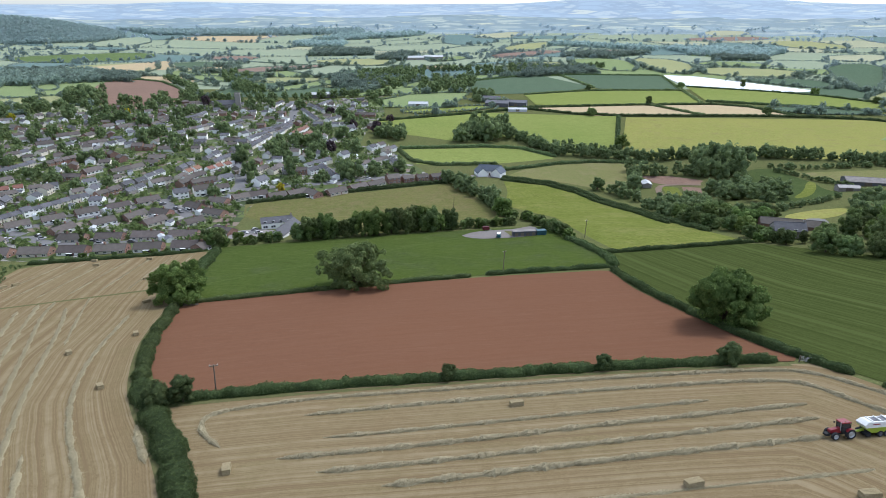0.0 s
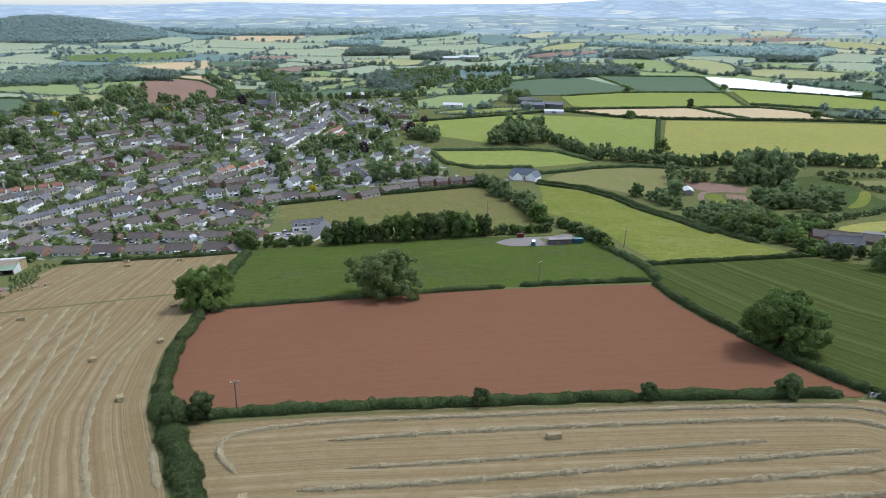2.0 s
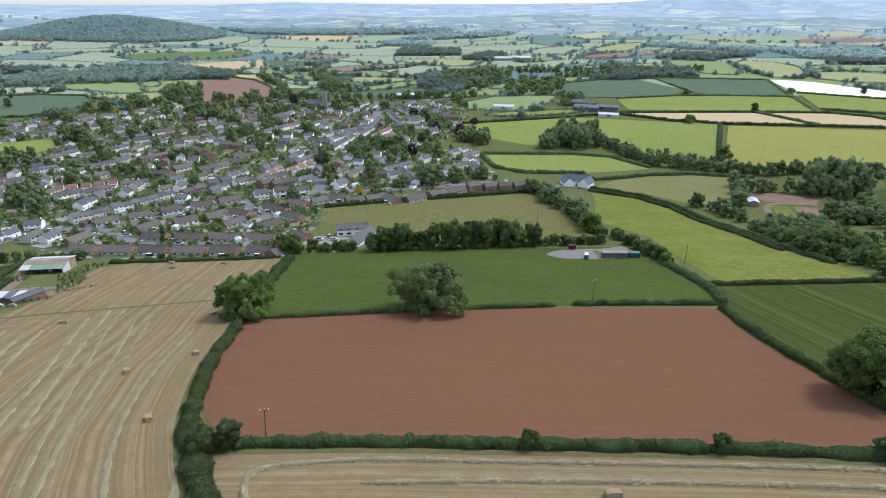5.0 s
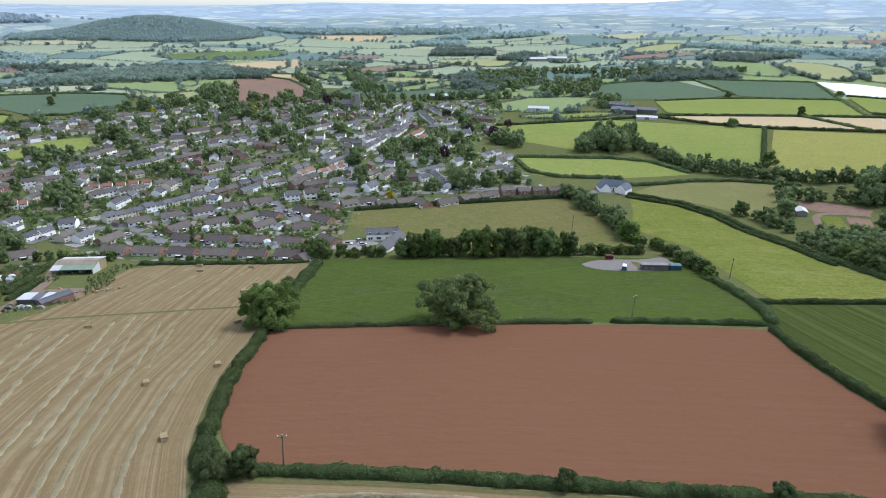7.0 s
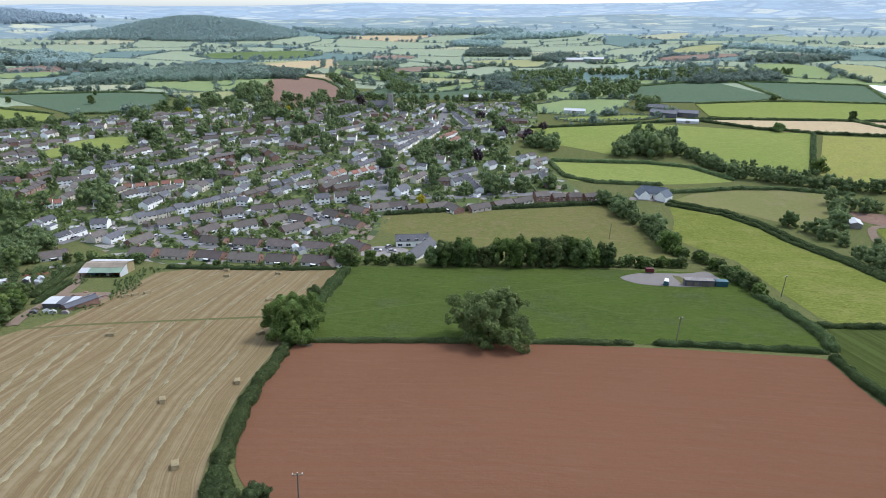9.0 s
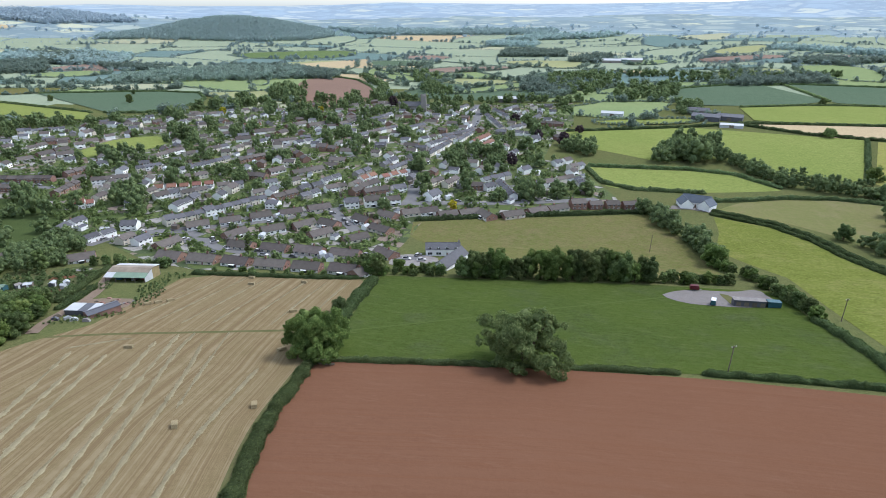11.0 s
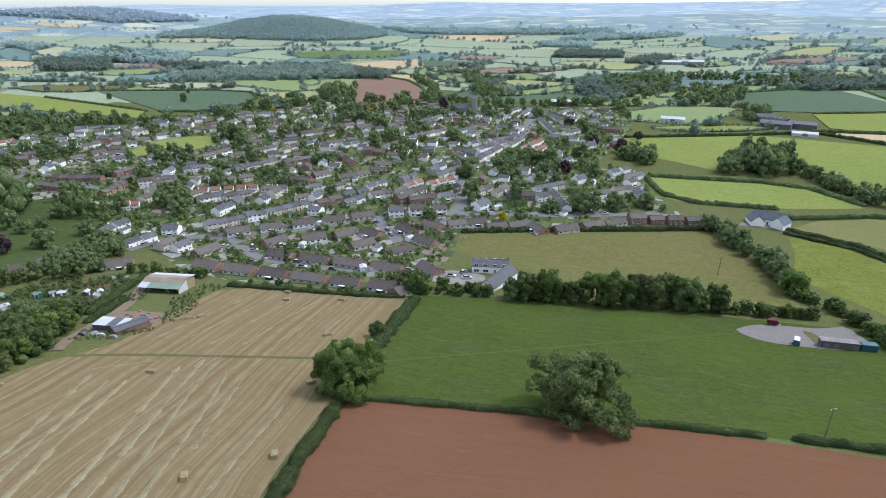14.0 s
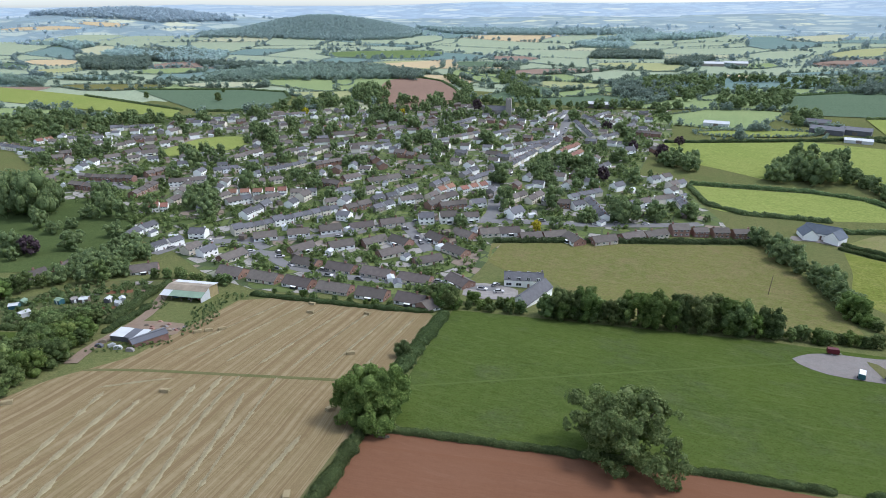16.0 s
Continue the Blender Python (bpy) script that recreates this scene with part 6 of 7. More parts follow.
# garden trees and shrubs between the houses
GR = random.Random(4)
VILLAGE_ALL = [(-426, 288), (-463, 334), (-589, 385), (-604, 420), (-543, 527), (-481, 612), (-321, 746), (-204, 727), (-75, 760), (-61, 637), (-70, 560), (-69, 494), (-46, 491), (-20, 415), (-60, 380), (-118, 345), (-104, 260), (-190, 246), (-251, 262), (-282, 265), (-327, 295)]
shrubs = []
garden = 0
ROAD_POINTS = np.vstack([stations(line, 2.0)[0] for line in ROADS])


def by_road(x, y, reach):
    return np.hypot(ROAD_POINTS[:, 0] - x, ROAD_POINTS[:, 1] - y).min() < reach


for k in range(15000):
    x, y = GR.uniform(-600, -20), GR.uniform(246, 760)
    if not inside([x], [y], VILLAGE_ALL)[0]:
        continue
    near = min(math.hypot(x - a, y - b) for a, b, _ in BUILT)
    if near < 4.8 or inside([x], [y], [(-438, 463), (-405, 490), (-372, 449), (-396, 410), (-418, 387), (-430, 424)])[0]:
        continue
    if by_road(x, y, 4.2):
        continue
    if near > 6.5 and GR.random() < 0.35 and garden < 260 and (y < 440 or GR.random() < 0.7):
        garden += 1
        size = GR.uniform(0.2, 0.45) if y < 340 else GR.uniform(1.1, 1.6) if near > 8 and GR.random() < 0.22 else GR.uniform(0.45, 0.9)
        if y < 345 and garden < 70:
            planted(GR.choice(KINDS + [CONIFER]), x, y, GR.uniform(0, 6), size, "leafy green garden tree")
        else:
            MASSED.append((x, y, size, GR.uniform(0.9, 1.3)))
    else:
        if y < 420 or GR.random() < 0.62:
            shrubs.append((x, y, GR.uniform(0.7, 2.2)))
GROVES = (
    ([(-144, 473), (-123, 510), (-94, 497), (-85, 445), (-114, 425)], 26, 1.15), ([(-262, 525), (-238, 561), (-207, 506), (-229, 476)], 16, 1.1), ([(-360, 436), (-344, 448), (-382, 500), (-410, 502)], 10, 1.5),
    ([(-330, 484), (-323, 512), (-358, 554), (-362, 523)], 10, 1.2), ([(-259, 423), (-246, 428), (-257, 450), (-271, 445)], 6, 1.1), ([(-370, 374), (-356, 380), (-356, 408), (-379, 428), (-404, 418)], 9, 1.35),
    ([(-366, 342), (-374, 355), (-386, 346)], 3, 1.3), ([(-247, 370), (-269, 376), (-276, 402), (-262, 398)], 7, 0.9), ([(-157, 430), (-170, 450), (-139, 440)], 5, 1.0), ([(-76, 382), (-56, 392), (-66, 402), (-84, 394)], 7, 0.8),
    ([(-270, 683), (-207, 695), (-190, 641), (-280, 640)], 16, 1.15), ([(-480, 381), (-465, 390), (-450, 353), (-500, 336)], 10, 1.0), ([(-300, 560), (-260, 600), (-230, 590), (-280, 540)], 9, 1.0),
)
for poly, n, size in GROVES:
    xs, ys = [q[0] for q in poly], [q[1] for q in poly]
    placed = 0
    for _ in range(n * 14):
        x, y = GR.uniform(min(xs), max(xs)), GR.uniform(min(ys), max(ys))
        if placed < n and inside([x], [y], list(poly))[0] and min(math.hypot(x - a, y - b) for a, b, _ in BUILT) > 6.8:
            MASSED.append((x, y, size * GR.uniform(0.6, 1.0), GR.uniform(0.9, 1.2)))
            placed += 1
far_trees("garden_shrubs", shrubs, LEAF_MID, "clipped shrubs and hedges in the village gardens", False, "shrubs")
massed("valley_trees", MASSED, "mixed leafy trees of the village and the valley")

# sheds and conservatories behind the houses
SHEDS = []
for k, (wall_, roof_, what) in enumerate(((WOOD, TILE, "brown timber garden shed"), (FRAME, WHITESHEET, "white framed garden conservatory"), (RENDER, DARKSHEET, "white flat-roofed garage"))):
    top = tagged(new("garden_outhouse"), what + " behind a house", "shed", "garden outhouses")
    part("wall", gable_walls("wall", 3.2 + k * 0.8, 2.6 + k * 0.3, 2.0, 2.5, wall_), top)
    part("roof", gable_roof("roof", 3.2 + k * 0.8, 2.6 + k * 0.3, 2.0, 2.5, roof_, 0.12, 0.06), top)
    SHEDS.append(top)
count = 0
for x0, y0, _ in list(BUILT):
    a = GR.uniform(0, 6.3)
    x, y = x0 + 9 * math.cos(a), y0 + 9 * math.sin(a)
    if y < 480 and GR.random() < 0.6 and inside([x], [y], VILLAGE_ALL)[0] and y > 262 and all(math.hypot(x - b, y - c) > 7 for b, c, _ in BUILT):
        m = Matrix.LocRotScale((x, y, ground_at(x, y)), Euler((0, 0, GR.uniform(0, 6))), (1, 1, 1))
        if count < 3:
            SHEDS[count].matrix_basis = m
        else:
            copy_thing(SHEDS[count % 3], m)
        count += 1


# ---- straw, bales and machines ----
def windrow(pts, wide=1.3, high=0.42, seed=1, breaks=0.0):
    rng = np.random.default_rng(seed)
    q, way = stations(softened(pts, 2, False), 0.55)
    side = np.stack([-way[:, 1], way[:, 0]], 1)
    n = len(q)
    size = np.clip(1 + 0.25 * np.sin(np.arange(n) * 0.5 + seed) + rng.normal(0, 0.12, n), 0.5, 1.5)
    if breaks:
        size = np.where(np.sin(np.arange(n) * 0.11 + seed * 1.7) + 0.5 * np.sin(np.arange(n) * 0.31 + seed) > 1 - breaks * 2, size, size * 0.5)
    size *= np.minimum(1, np.minimum(np.arange(n), np.arange(n)[::-1]) * 0.25 + 0.1)
    rows_ = []
    for a, b in ((-0.5, -0.05), (-0.34, 0.6), (-0.1, 0.95), (0.12, 1.0), (0.36, 0.55), (0.5, -0.05)):
        xy = q + side * (wide * 0.82 * size * (a + rng.normal(0, 0.05, n)))[:, None]
        rows_.append(np.column_stack([xy, height(xy[:, 0], xy[:, 1]) + high * 1.15 * size * b * rng.uniform(0.8, 1.15, n)]))
    v = np.stack(rows_, 1).reshape(-1, 3)
    f = []
    for i in range(n - 1):
        for j in range(5):
            a = i * 6 + j
            f.append((a, a + 1, a + 7, a + 6))
    ridge = new("straw_windrow", mesh_of("straw_windrow", v, f, [STRAW]))
    m = int(n * (60 if not breaks else 36))
    i = rng.integers(0, n - 1, m)
    at_ = q[i] + way[i] * rng.uniform(-0.4, 0.4, (m, 1)) + side[i] * (rng.normal(0, 0.24, m) * wide * size[i])[:, None]
    off = np.abs(((at_ - q[i]) * side[i]).sum(1)) / (wide * size[i] * 0.5 + 1e-3)
    z = height(at_[:, 0], at_[:, 1]) + high * size[i] * np.clip(1 - off ** 2, 0, 1) + rng.uniform(0, 0.08, m)
    c = np.column_stack([at_, z])
    d = rng.normal(0, 1, (m, 3)) * (1, 1, 0.35)
    d /= np.linalg.norm(d, axis=1)[:, None]
    w = np.cross(d, rng.normal(0, 0.3, (m, 3)) + (0, 0, 1))
    w /= np.linalg.norm(w, axis=1)[:, None] + 1e-9
    d, w = d * rng.uniform(0.08, 0.2, (m, 1)), w * rng.uniform(0.012, 0.032, (m, 1))
    strands = np.stack([c - d - w, c + d - w, c + d + w, c - d + w], 1).reshape(-1, 3)
    loose = part("loose_straw", quad_mesh("loose_straw", strands, [STRAW]), ridge)
    loose["kind"] = "stuff"
    return tagged(ridge, "loose ridge of pale cut straw on stubble", "straw", "straw windrows")


windrow([(-36, 78), (-41, 83), (-43, 89), (-38, 92), (-24, 95), (0, 96.3), (34, 98.6), (62, 99.2), (70, 97), (76, 86), (84, 74)], 1.3, 0.4, 1)
windrow([(-24, 88), (0, 91), (33, 93.5), (60, 94.5), (66, 92), (69, 84), (76, 70)], 1.3, 0.42, 2)
windrow([(-19, 79.5), (0, 81.3), (21, 84), (46, 87)], 1.1, 0.34, 3)
windrow([(-25, 73.5), (0, 76), (29, 80.3), (61, 84)], 1.35, 0.45, 4)
windrow([(-18, 69.2), (0, 71), (27, 74.5), (60, 79)], 1.35, 0.45, 5)
windrow([(-8, 65), (0, 66), (26, 69.5), (57, 73)], 1.4, 0.48, 6)
windrow([(-20, 56), (10, 59), (40, 62), (58, 64)], 0.9, 0.15, 7, 0.6)
windrow([(-46, 74), (-48.5, 78), (-51.5, 82.5), (-54, 87)], 1.5, 0.3, 31)
windrow([(-45, 55), (-51, 66), (-70, 92), (-83, 120), (-92, 157)], 1.25, 0.24, 41)
windrow([(-62, 60), (-72, 79), (-86, 104), (-107, 149), (-117, 167)], 1.25, 0.24, 42)
windrow([(-76, 80), (-89, 102), (-105, 132), (-119, 158), (-125, 174)], 1.25, 0.22, 43)
windrow([(-92, 98), (-101, 115), (-113, 138), (-129, 172)], 1.5, 0.15, 44, 0.8)
windrow([(-95, 93), (-105, 114), (-115, 133), (-131, 165)], 1.5, 0.15, 45, 0.8)
windrow([(-104, 92), (-114, 111), (-125, 130), (-136, 153)], 1.5, 0.14, 46, 0.8)
windrow([(-110, 94), (-120, 113), (-130, 131), (-140, 151)], 1.5, 0.14, 47, 0.8)
windrow([(-117, 98), (-127, 117), (-137, 134), (-147, 152)], 1.4, 0.12, 49, 0.7)
windrow([(-96, 133), (-104, 150), (-116, 178)], 1.1, 0.08, 50, 0.6)
windrow([(-150, 153), (-145, 159), (-139, 165)], 1.0, 0.12, 51, 0.8)
windrow([(-55, 55), (-61, 66), (-68, 78)], 1.3, 0.26, 48, 0.8)
for k in range(7):
    windrow([(-99 - 9 * k, 190 - 2.5 * k), (-103 - 8.6 * k, 212 - 1.5 * k), (-106 - 8.2 * k, 236 - 1.2 * k)], 1.0, 0.08, 60 + k, 0.6)


def bale_mesh():
    bm = bmesh.new()
    bmesh.ops.create_cube(bm, size=1, matrix=Matrix.Diagonal((2.3, 1.2, 0.9, 1)))
    bmesh.ops.subdivide_edges(bm, edges=bm.edges, cuts=3, use_grid_fill=True)
    for v in bm.verts:
        v.co += Vector([noise.noise(v.co * 3.1 + Vector((k * 9, 0, 0))) * 0.09 for k in range(3)])
        v.co.x += 0.02 * math.sin(v.co.z * 9)
        v.co.z += 0.45
    me = bpy.data.meshes.new("bale")
    bm.to_mesh(me)
    bm.free()
    me.materials.append(BALE)
    return me


BALE_MESH = bale_mesh()
TWINE = boxes("twine", [STRAW], *[(-1.19, 1.19, y - 0.012, y + 0.012, 0.925, 0.94) for y in (-0.4, -0.13, 0.13, 0.4)])
BR = random.Random(2)
first = None
for x, y, a in ((13, 88.4, 4), (33, 62, 6), (53, 58, 10), (-32, 70.5, 112), (-70.5, 104.5, 122), (-90.5, 126, 125), (-140, 223.5, 10), (-122, 231.5, 0), (-80.5, 138.5, 120), (-134, 158.5, 15), (-154.5, 197.5, 60), (-157, 194.5, 60), (-159, 192, 55), (-145, 231, 5), (-108, 200, 40), (-98.5, 215, 100), (-93.2, 169.5, 60), (-160, 137.5, 50)):
    if first is None:
        first = new("straw_bale")
        part("block", BALE_MESH, first)
        part("twine", TWINE, first)
        tagged(first, "oblong straw bale lying on the stubble", "bale", "straw bales")
        bale = first
    else:
        bale = copy_thing(first, Matrix())
    slope = Vector((0.047, -0.19, 0))
    e = Euler((0, 0, radians(a + BR.uniform(-8, 8)))).to_matrix()
    up = Vector((-0.047, 0.19, 1)).normalized()
    tilt = Vector((0, 0, 1)).rotation_difference(up).to_matrix()
    bale.matrix_basis = Matrix.Translation((x, y, ground_at(x, y) - 0.03)) @ (tilt @ e).to_4x4()


def turned(name, radius, profile, mats, sides=20):
    """A wheel or tank turned about the y axis; profile: y and share of the radius, with a material's number."""
    v, f, k = [], [], []
    for y, r, m in profile:
        for s in range(sides):
            a = 2 * math.pi * s / sides
            v.append((math.cos(a) * r * radius, y, math.sin(a) * r * radius))
    for i in range(len(profile) - 1):
        for s in range(sides):
            f.append((i * sides + s, i * sides + (s + 1) % sides, (i + 1) * sides + (s + 1) % sides, (i + 1) * sides + s))
            k.append(profile[i][2])
    me = mesh_of(name, v, f, mats)
    me.polygons.foreach_set("material_index", k)
    return me


def wheel(parent, x, y, r, w, rim=STEEL):
    t = part("tyre", turned("tyre", r, ((-w / 2, 0.62, 0), (-w / 2, 0.9, 0), (-w * 0.35, 1.0, 0), (w * 0.35, 1.0, 0), (w / 2, 0.9, 0), (w / 2, 0.62, 0)), [BLACK], 22), parent)
    at(t, x, y, r)
    part("rim", turned("rim", r * 0.63, ((-w * 0.42, 0.0, 0), (-w * 0.42, 0.45, 0), (-w * 0.25, 0.75, 0), (-w * 0.5, 1.0, 0), (w * 0.5, 1.0, 0), (w * 0.25, 0.75, 0), (w * 0.42, 0.45, 0), (w * 0.42, 0.0, 0)), [rim], 18), t)


def shaped(name, mat, outline, half, taper=1.0):
    """A body from its side outline (x and z), with rounded long edges."""
    bm = bmesh.new()
    f0 = bm.faces.new([bm.verts.new((x, -half, z)) for x, z in outline])
    r = bmesh.ops.extrude_face_region(bm, geom=[f0])
    top = max(z for _, z in outline)
    low = min(z for _, z in outline)
    for v in [g for g in r["geom"] if isinstance(g, bmesh.types.BMVert)]:
        v.co.y = half
    for v in bm.verts:
        v.co.y *= 1 - (1 - taper) * (v.co.z - low) / (top - low)
    bmesh.ops.recalc_face_normals(bm, faces=bm.faces)
    bmesh.ops.bevel(bm, geom=[e for e in bm.edges], offset=0.05, segments=2, affect="EDGES")
    me = bpy.data.meshes.new(name)
    bm.to_mesh(me)
    bm.free()
    me.materials.append(mat)
    return me


def on_slope(ob, x, y, turn):
    up = Vector((-0.047, 0.19, 1)).normalized()
    tilt = Vector((0, 0, 1)).rotation_difference(up).to_matrix()
    ob.matrix_basis = Matrix.Translation((x, y, ground_at(x, y))) @ (tilt @ Euler((0, 0, radians(turn))).to_matrix()).to_4x4()


tractor = tagged(new("tractor"), "red tractor with a glazed cab on the stubble", "tractor")
part("bonnet", shaped("bonnet", REDPAINT, ((0.3, 0.95), (2.25, 1.0), (2.4, 1.25), (2.3, 1.6), (0.3, 1.85)), 0.42, 0.85), tractor)
part("chassis", shaped("chassis", BLACK, ((-1.3, 0.6), (2.2, 0.6), (2.2, 1.0), (-1.3, 1.05)), 0.3), tractor)
cab = part("cab", shaped("cab", GLASS, ((-1.15, 1.2), (0.45, 1.2), (0.35, 2.75), (-1.0, 2.75)), 0.75, 0.86), tractor)
for x, y, lean in ((-1.1, -0.74, 1), (-1.1, 0.74, 1), (0.42, -0.74, 1), (0.42, 0.74, 1)):
    part("pillar", boxes("pillar", [BLACK], (x - 0.05, x + 0.05, y * 0.93 - 0.05, y * 0.93 + 0.05, 1.2, 2.78)), cab)
part("roof", shaped("roof", REDPAINT, ((-1.2, 2.74), (0.6, 2.74), (0.55, 2.95), (-1.1, 2.98)), 0.8), tractor)
for s in (-1, 1):
    part("mudguard", shaped("mudguard", REDPAINT, ((-1.75, 1.35), (-1.2, 1.86), (-0.5, 1.86), (-0.1, 1.4), (-0.2, 1.35), (-0.6, 1.72), (-1.15, 1.72), (-1.6, 1.3)), 0.28), tractor).matrix_basis = pose(0, s * 0.95, 0)
    wheel(tractor, -0.95, s * 0.95, 0.92, 0.6)
    wheel(tractor, 1.75, s * 0.9, 0.68, 0.48)
    part("mirror", boxes("mirror", [BLACK], (0.5, 0.56, s * 1.15 - 0.1, s * 1.15 + 0.1, 2.0, 2.4), (0.5, 0.54, min(s * 0.7, s * 1.15), max(s * 0.7, s * 1.15), 2.4, 2.44)), tractor)
part("exhaust", turned("exhaust", 0.07, ((0, 1, 0), (1.5, 1, 0), (1.5, 0.7, 0), (0, 0.7, 0)), [STEEL], 10), tractor).matrix_basis = pose(0.62, 0.55, 1.5, 90)
part("front_weight", shaped("front_weight", BLACK, ((2.4, 0.55), (3.1, 0.6), (3.15, 0.95), (2.4, 1.1)), 0.45), tractor)
part("beacon", boxes("beacon", [YELLOWWALL], (-0.3, -0.14, 0.4, 0.56, 2.95, 3.13)), tractor)
on_slope(tractor, 59.3, 73.0, 186)
tractor.matrix_basis = tractor.matrix_basis @ Matrix.Diagonal((0.86, 0.86, 0.86, 1))

baler = tagged(new("baler"), "lime-green and white square baler behind the tractor", "baler")
part("body", shaped("body", WHITEPAINT, ((-3.4, 1.5), (2.1, 1.5), (2.5, 2.2), (1.6, 2.75), (-3.4, 2.6)), 1.15, 0.92), baler)
part("skirt", shaped("skirt", LIMEPAINT, ((-3.3, 0.8), (1.2, 0.8), (2.3, 1.6), (2.1, 1.72), (-3.3, 1.72)), 1.2), baler)
part("knotter_deck", boxes("knotter_deck", [DARKSHEET], (-2.2, 1.2, -0.7, 0.7, 2.6, 2.72)), baler)
for k in range(3):
    part("brace", boxes("brace", [WHITEPAINT], (-2.2 + k * 1.5, -2.0 + k * 1.5, -0.9, 0.9, 2.72, 2.9)), baler)
part("drawbar", shaped("drawbar", LIMEPAINT, ((1.8, 0.75), (4.3, 0.6), (4.3, 0.75), (1.8, 1.2)), 0.22, 0.8), baler)
part("pickup", shaped("pickup", BLACK, ((1.3, 0.2), (2.2, 0.25), (2.3, 0.7), (1.3, 0.9)), 1.25), baler)
part("chute", shaped("chute", LIMEPAINT, ((-5.2, 0.7), (-3.3, 0.8), (-3.3, 0.95), (-5.2, 0.8)), 0.7), baler)
for s in (-1, 1):
    for x in (-1.5, -0.4):
        wheel(baler, x, s * 1.05, 0.55, 0.5, DARKSHEET)
    part("stripe", boxes("stripe", [REDPAINT], (-0.3, 1.0, s * 1.13 - 0.02, s * 1.13 + 0.02, 2.25, 2.4)), baler)
on_slope(baler, 64.3, 73.5, 186)
baler.matrix_basis = baler.matrix_basis @ Matrix.Diagonal((0.86, 0.86, 0.86, 1))


# ---- poles, gates and small things about the fields ----
def pole(x, y, tall, turn, arms=True):
    top = tagged(new("utility_pole"), "weathered wooden utility pole with a crossarm", "pole", "utility poles")
    part("post", turned("post", 0.15, ((-1.0, 1.0, 0), (0, 1.0, 0), (tall, 0.72, 0), (tall, 0.0, 0)), [WOOD], 10), top).matrix_basis = pose(0, 0, 0, 90)
    if arms:
        part("crossarm", boxes("crossarm", [WOOD], (-0.8, 0.8, -0.07, 0.07, tall - 0.45, tall - 0.3)), top)
        for x_ in (-0.7, 0.0, 0.7):
            part("insulator", turned("insulator", 0.1, ((0, 0.6, 0), (0.1, 1, 0), (0.25, 0.8, 0), (0.28, 0, 0)), [FRAME], 8), top).matrix_basis = pose(x_, 0, tall - 0.3 + (0.1 if x_ == 0 else 0), 90)
    top.matrix_basis = pose(x, y, ground_at(x, y), 0, 3, turn)


pole(-44.5, 99.3, 6.6, 20)
pole(20.6, 189.5, 8.0, 40)
pole(62, 247, 8.0, 40)
pole(6, 329, 8.5, 30, False)


def gate(x, y, turn, wide=3.4):
    top = tagged(new("field_gate"), "galvanised steel field gate between hedges", "gate", "field gates")
    for z in (0.2, 0.4, 0.62, 0.86, 1.12):
        part("rail", boxes("rail", [STEEL], (0, wide, -0.025, 0.025, z, z + 0.05)), top)
    for k in (0, wide * 0.5, wide - 0.05):
        part("upright", boxes("upright", [STEEL], (k, k + 0.05, -0.03, 0.03, 0.15, 1.2)), top)
    for k in (-0.2, wide + 0.1):
        part("gate_post", boxes("gate_post", [WOOD], (k - 0.09, k + 0.09, -0.09, 0.09, -0.5, 1.35)), top)
    top.matrix_basis = pose(x, y, ground_at(x, y), 0, 0, turn)


gate(70.6, 102.3, -14)
sheet("worn_ground", [(64.5, 104.4), (67, 102.4), (71, 102.8), (70.5, 107), (68, 110), (65, 107.5)], SOIL, 0.05, 1.5, None, "worn red dirt in the field gateway", "dirt", soft=2)
hut = tagged(new("field_hut"), "small dark timber hut at the hedge corner", "hut")
part("wall", gable_walls("wall", 2.2, 1.8, 1.7, 2.2, WOOD), hut)
part("roof", gable_roof("roof", 2.2, 1.8, 1.7, 2.2, RUSTY, 0.15, 0.06), hut)
at(hut, -78.2, 165.2, ground_at(-78.2, 165.2), 12)
for x, y, a in ((-76.6, 164.4, 10), (-75.4, 164.8, 40)):
    log = tagged(new("timber_stack", boxes("timber_stack", [WOOD], (-0.6, 0.6, -0.3, 0.3, -0.1, 0.25), (-0.5, 0.5, -0.2, 0.2, 0.25, 0.45))), "heap of old timber beside the hut", "timber", "timber heaps")
    at(log, x, y, ground_at(x, y), a)

# the gravel yard in the meadow
box_ = tagged(new("storage_shed"), "long low shed with a pale roof on gravel", "shed")
part("wall", gable_walls("wall", 10.5, 2.6, 2.0, 2.35, DARKSHEET), box_)
part("roof", boxes("roof", [CONCRETE, DARKSHEET], (-5.4, 5.4, -1.5, 1.5, 2.36, 2.44), (-5.45, 5.45, -1.56, -1.5, 2.2, 2.5, 1), *[(-5.3 + k * 2.6, -5.24 + k * 2.6, -1.5, 1.5, 2.44, 2.47, 1) for k in range(1, 5)]), box_)
for k in range(4):
    part("door", boxes("door", [WOOD], (-4.4 + k * 2.6, -2.9 + k * 2.6, -1.36, -1.3, 0, 1.7)), box_)
at(box_, 36.6, 256.2, ground_at(36.6, 256.2) + 0.1, 8)
cont = tagged(new("shipping_container", boxes("shipping_container", [BLUEBOX], (-2.2, 2.2, -1.2, 1.2, -0.3, 2.3), *[(-2.2 + k * 0.4, -2.02 + k * 0.4, -1.24, 1.24, -0.2, 2.2) for k in range(11)])), "blue-green steel container beside the shed", "container")
at(cont, 44.6, 257.6, ground_at(44.6, 257.6), 10)
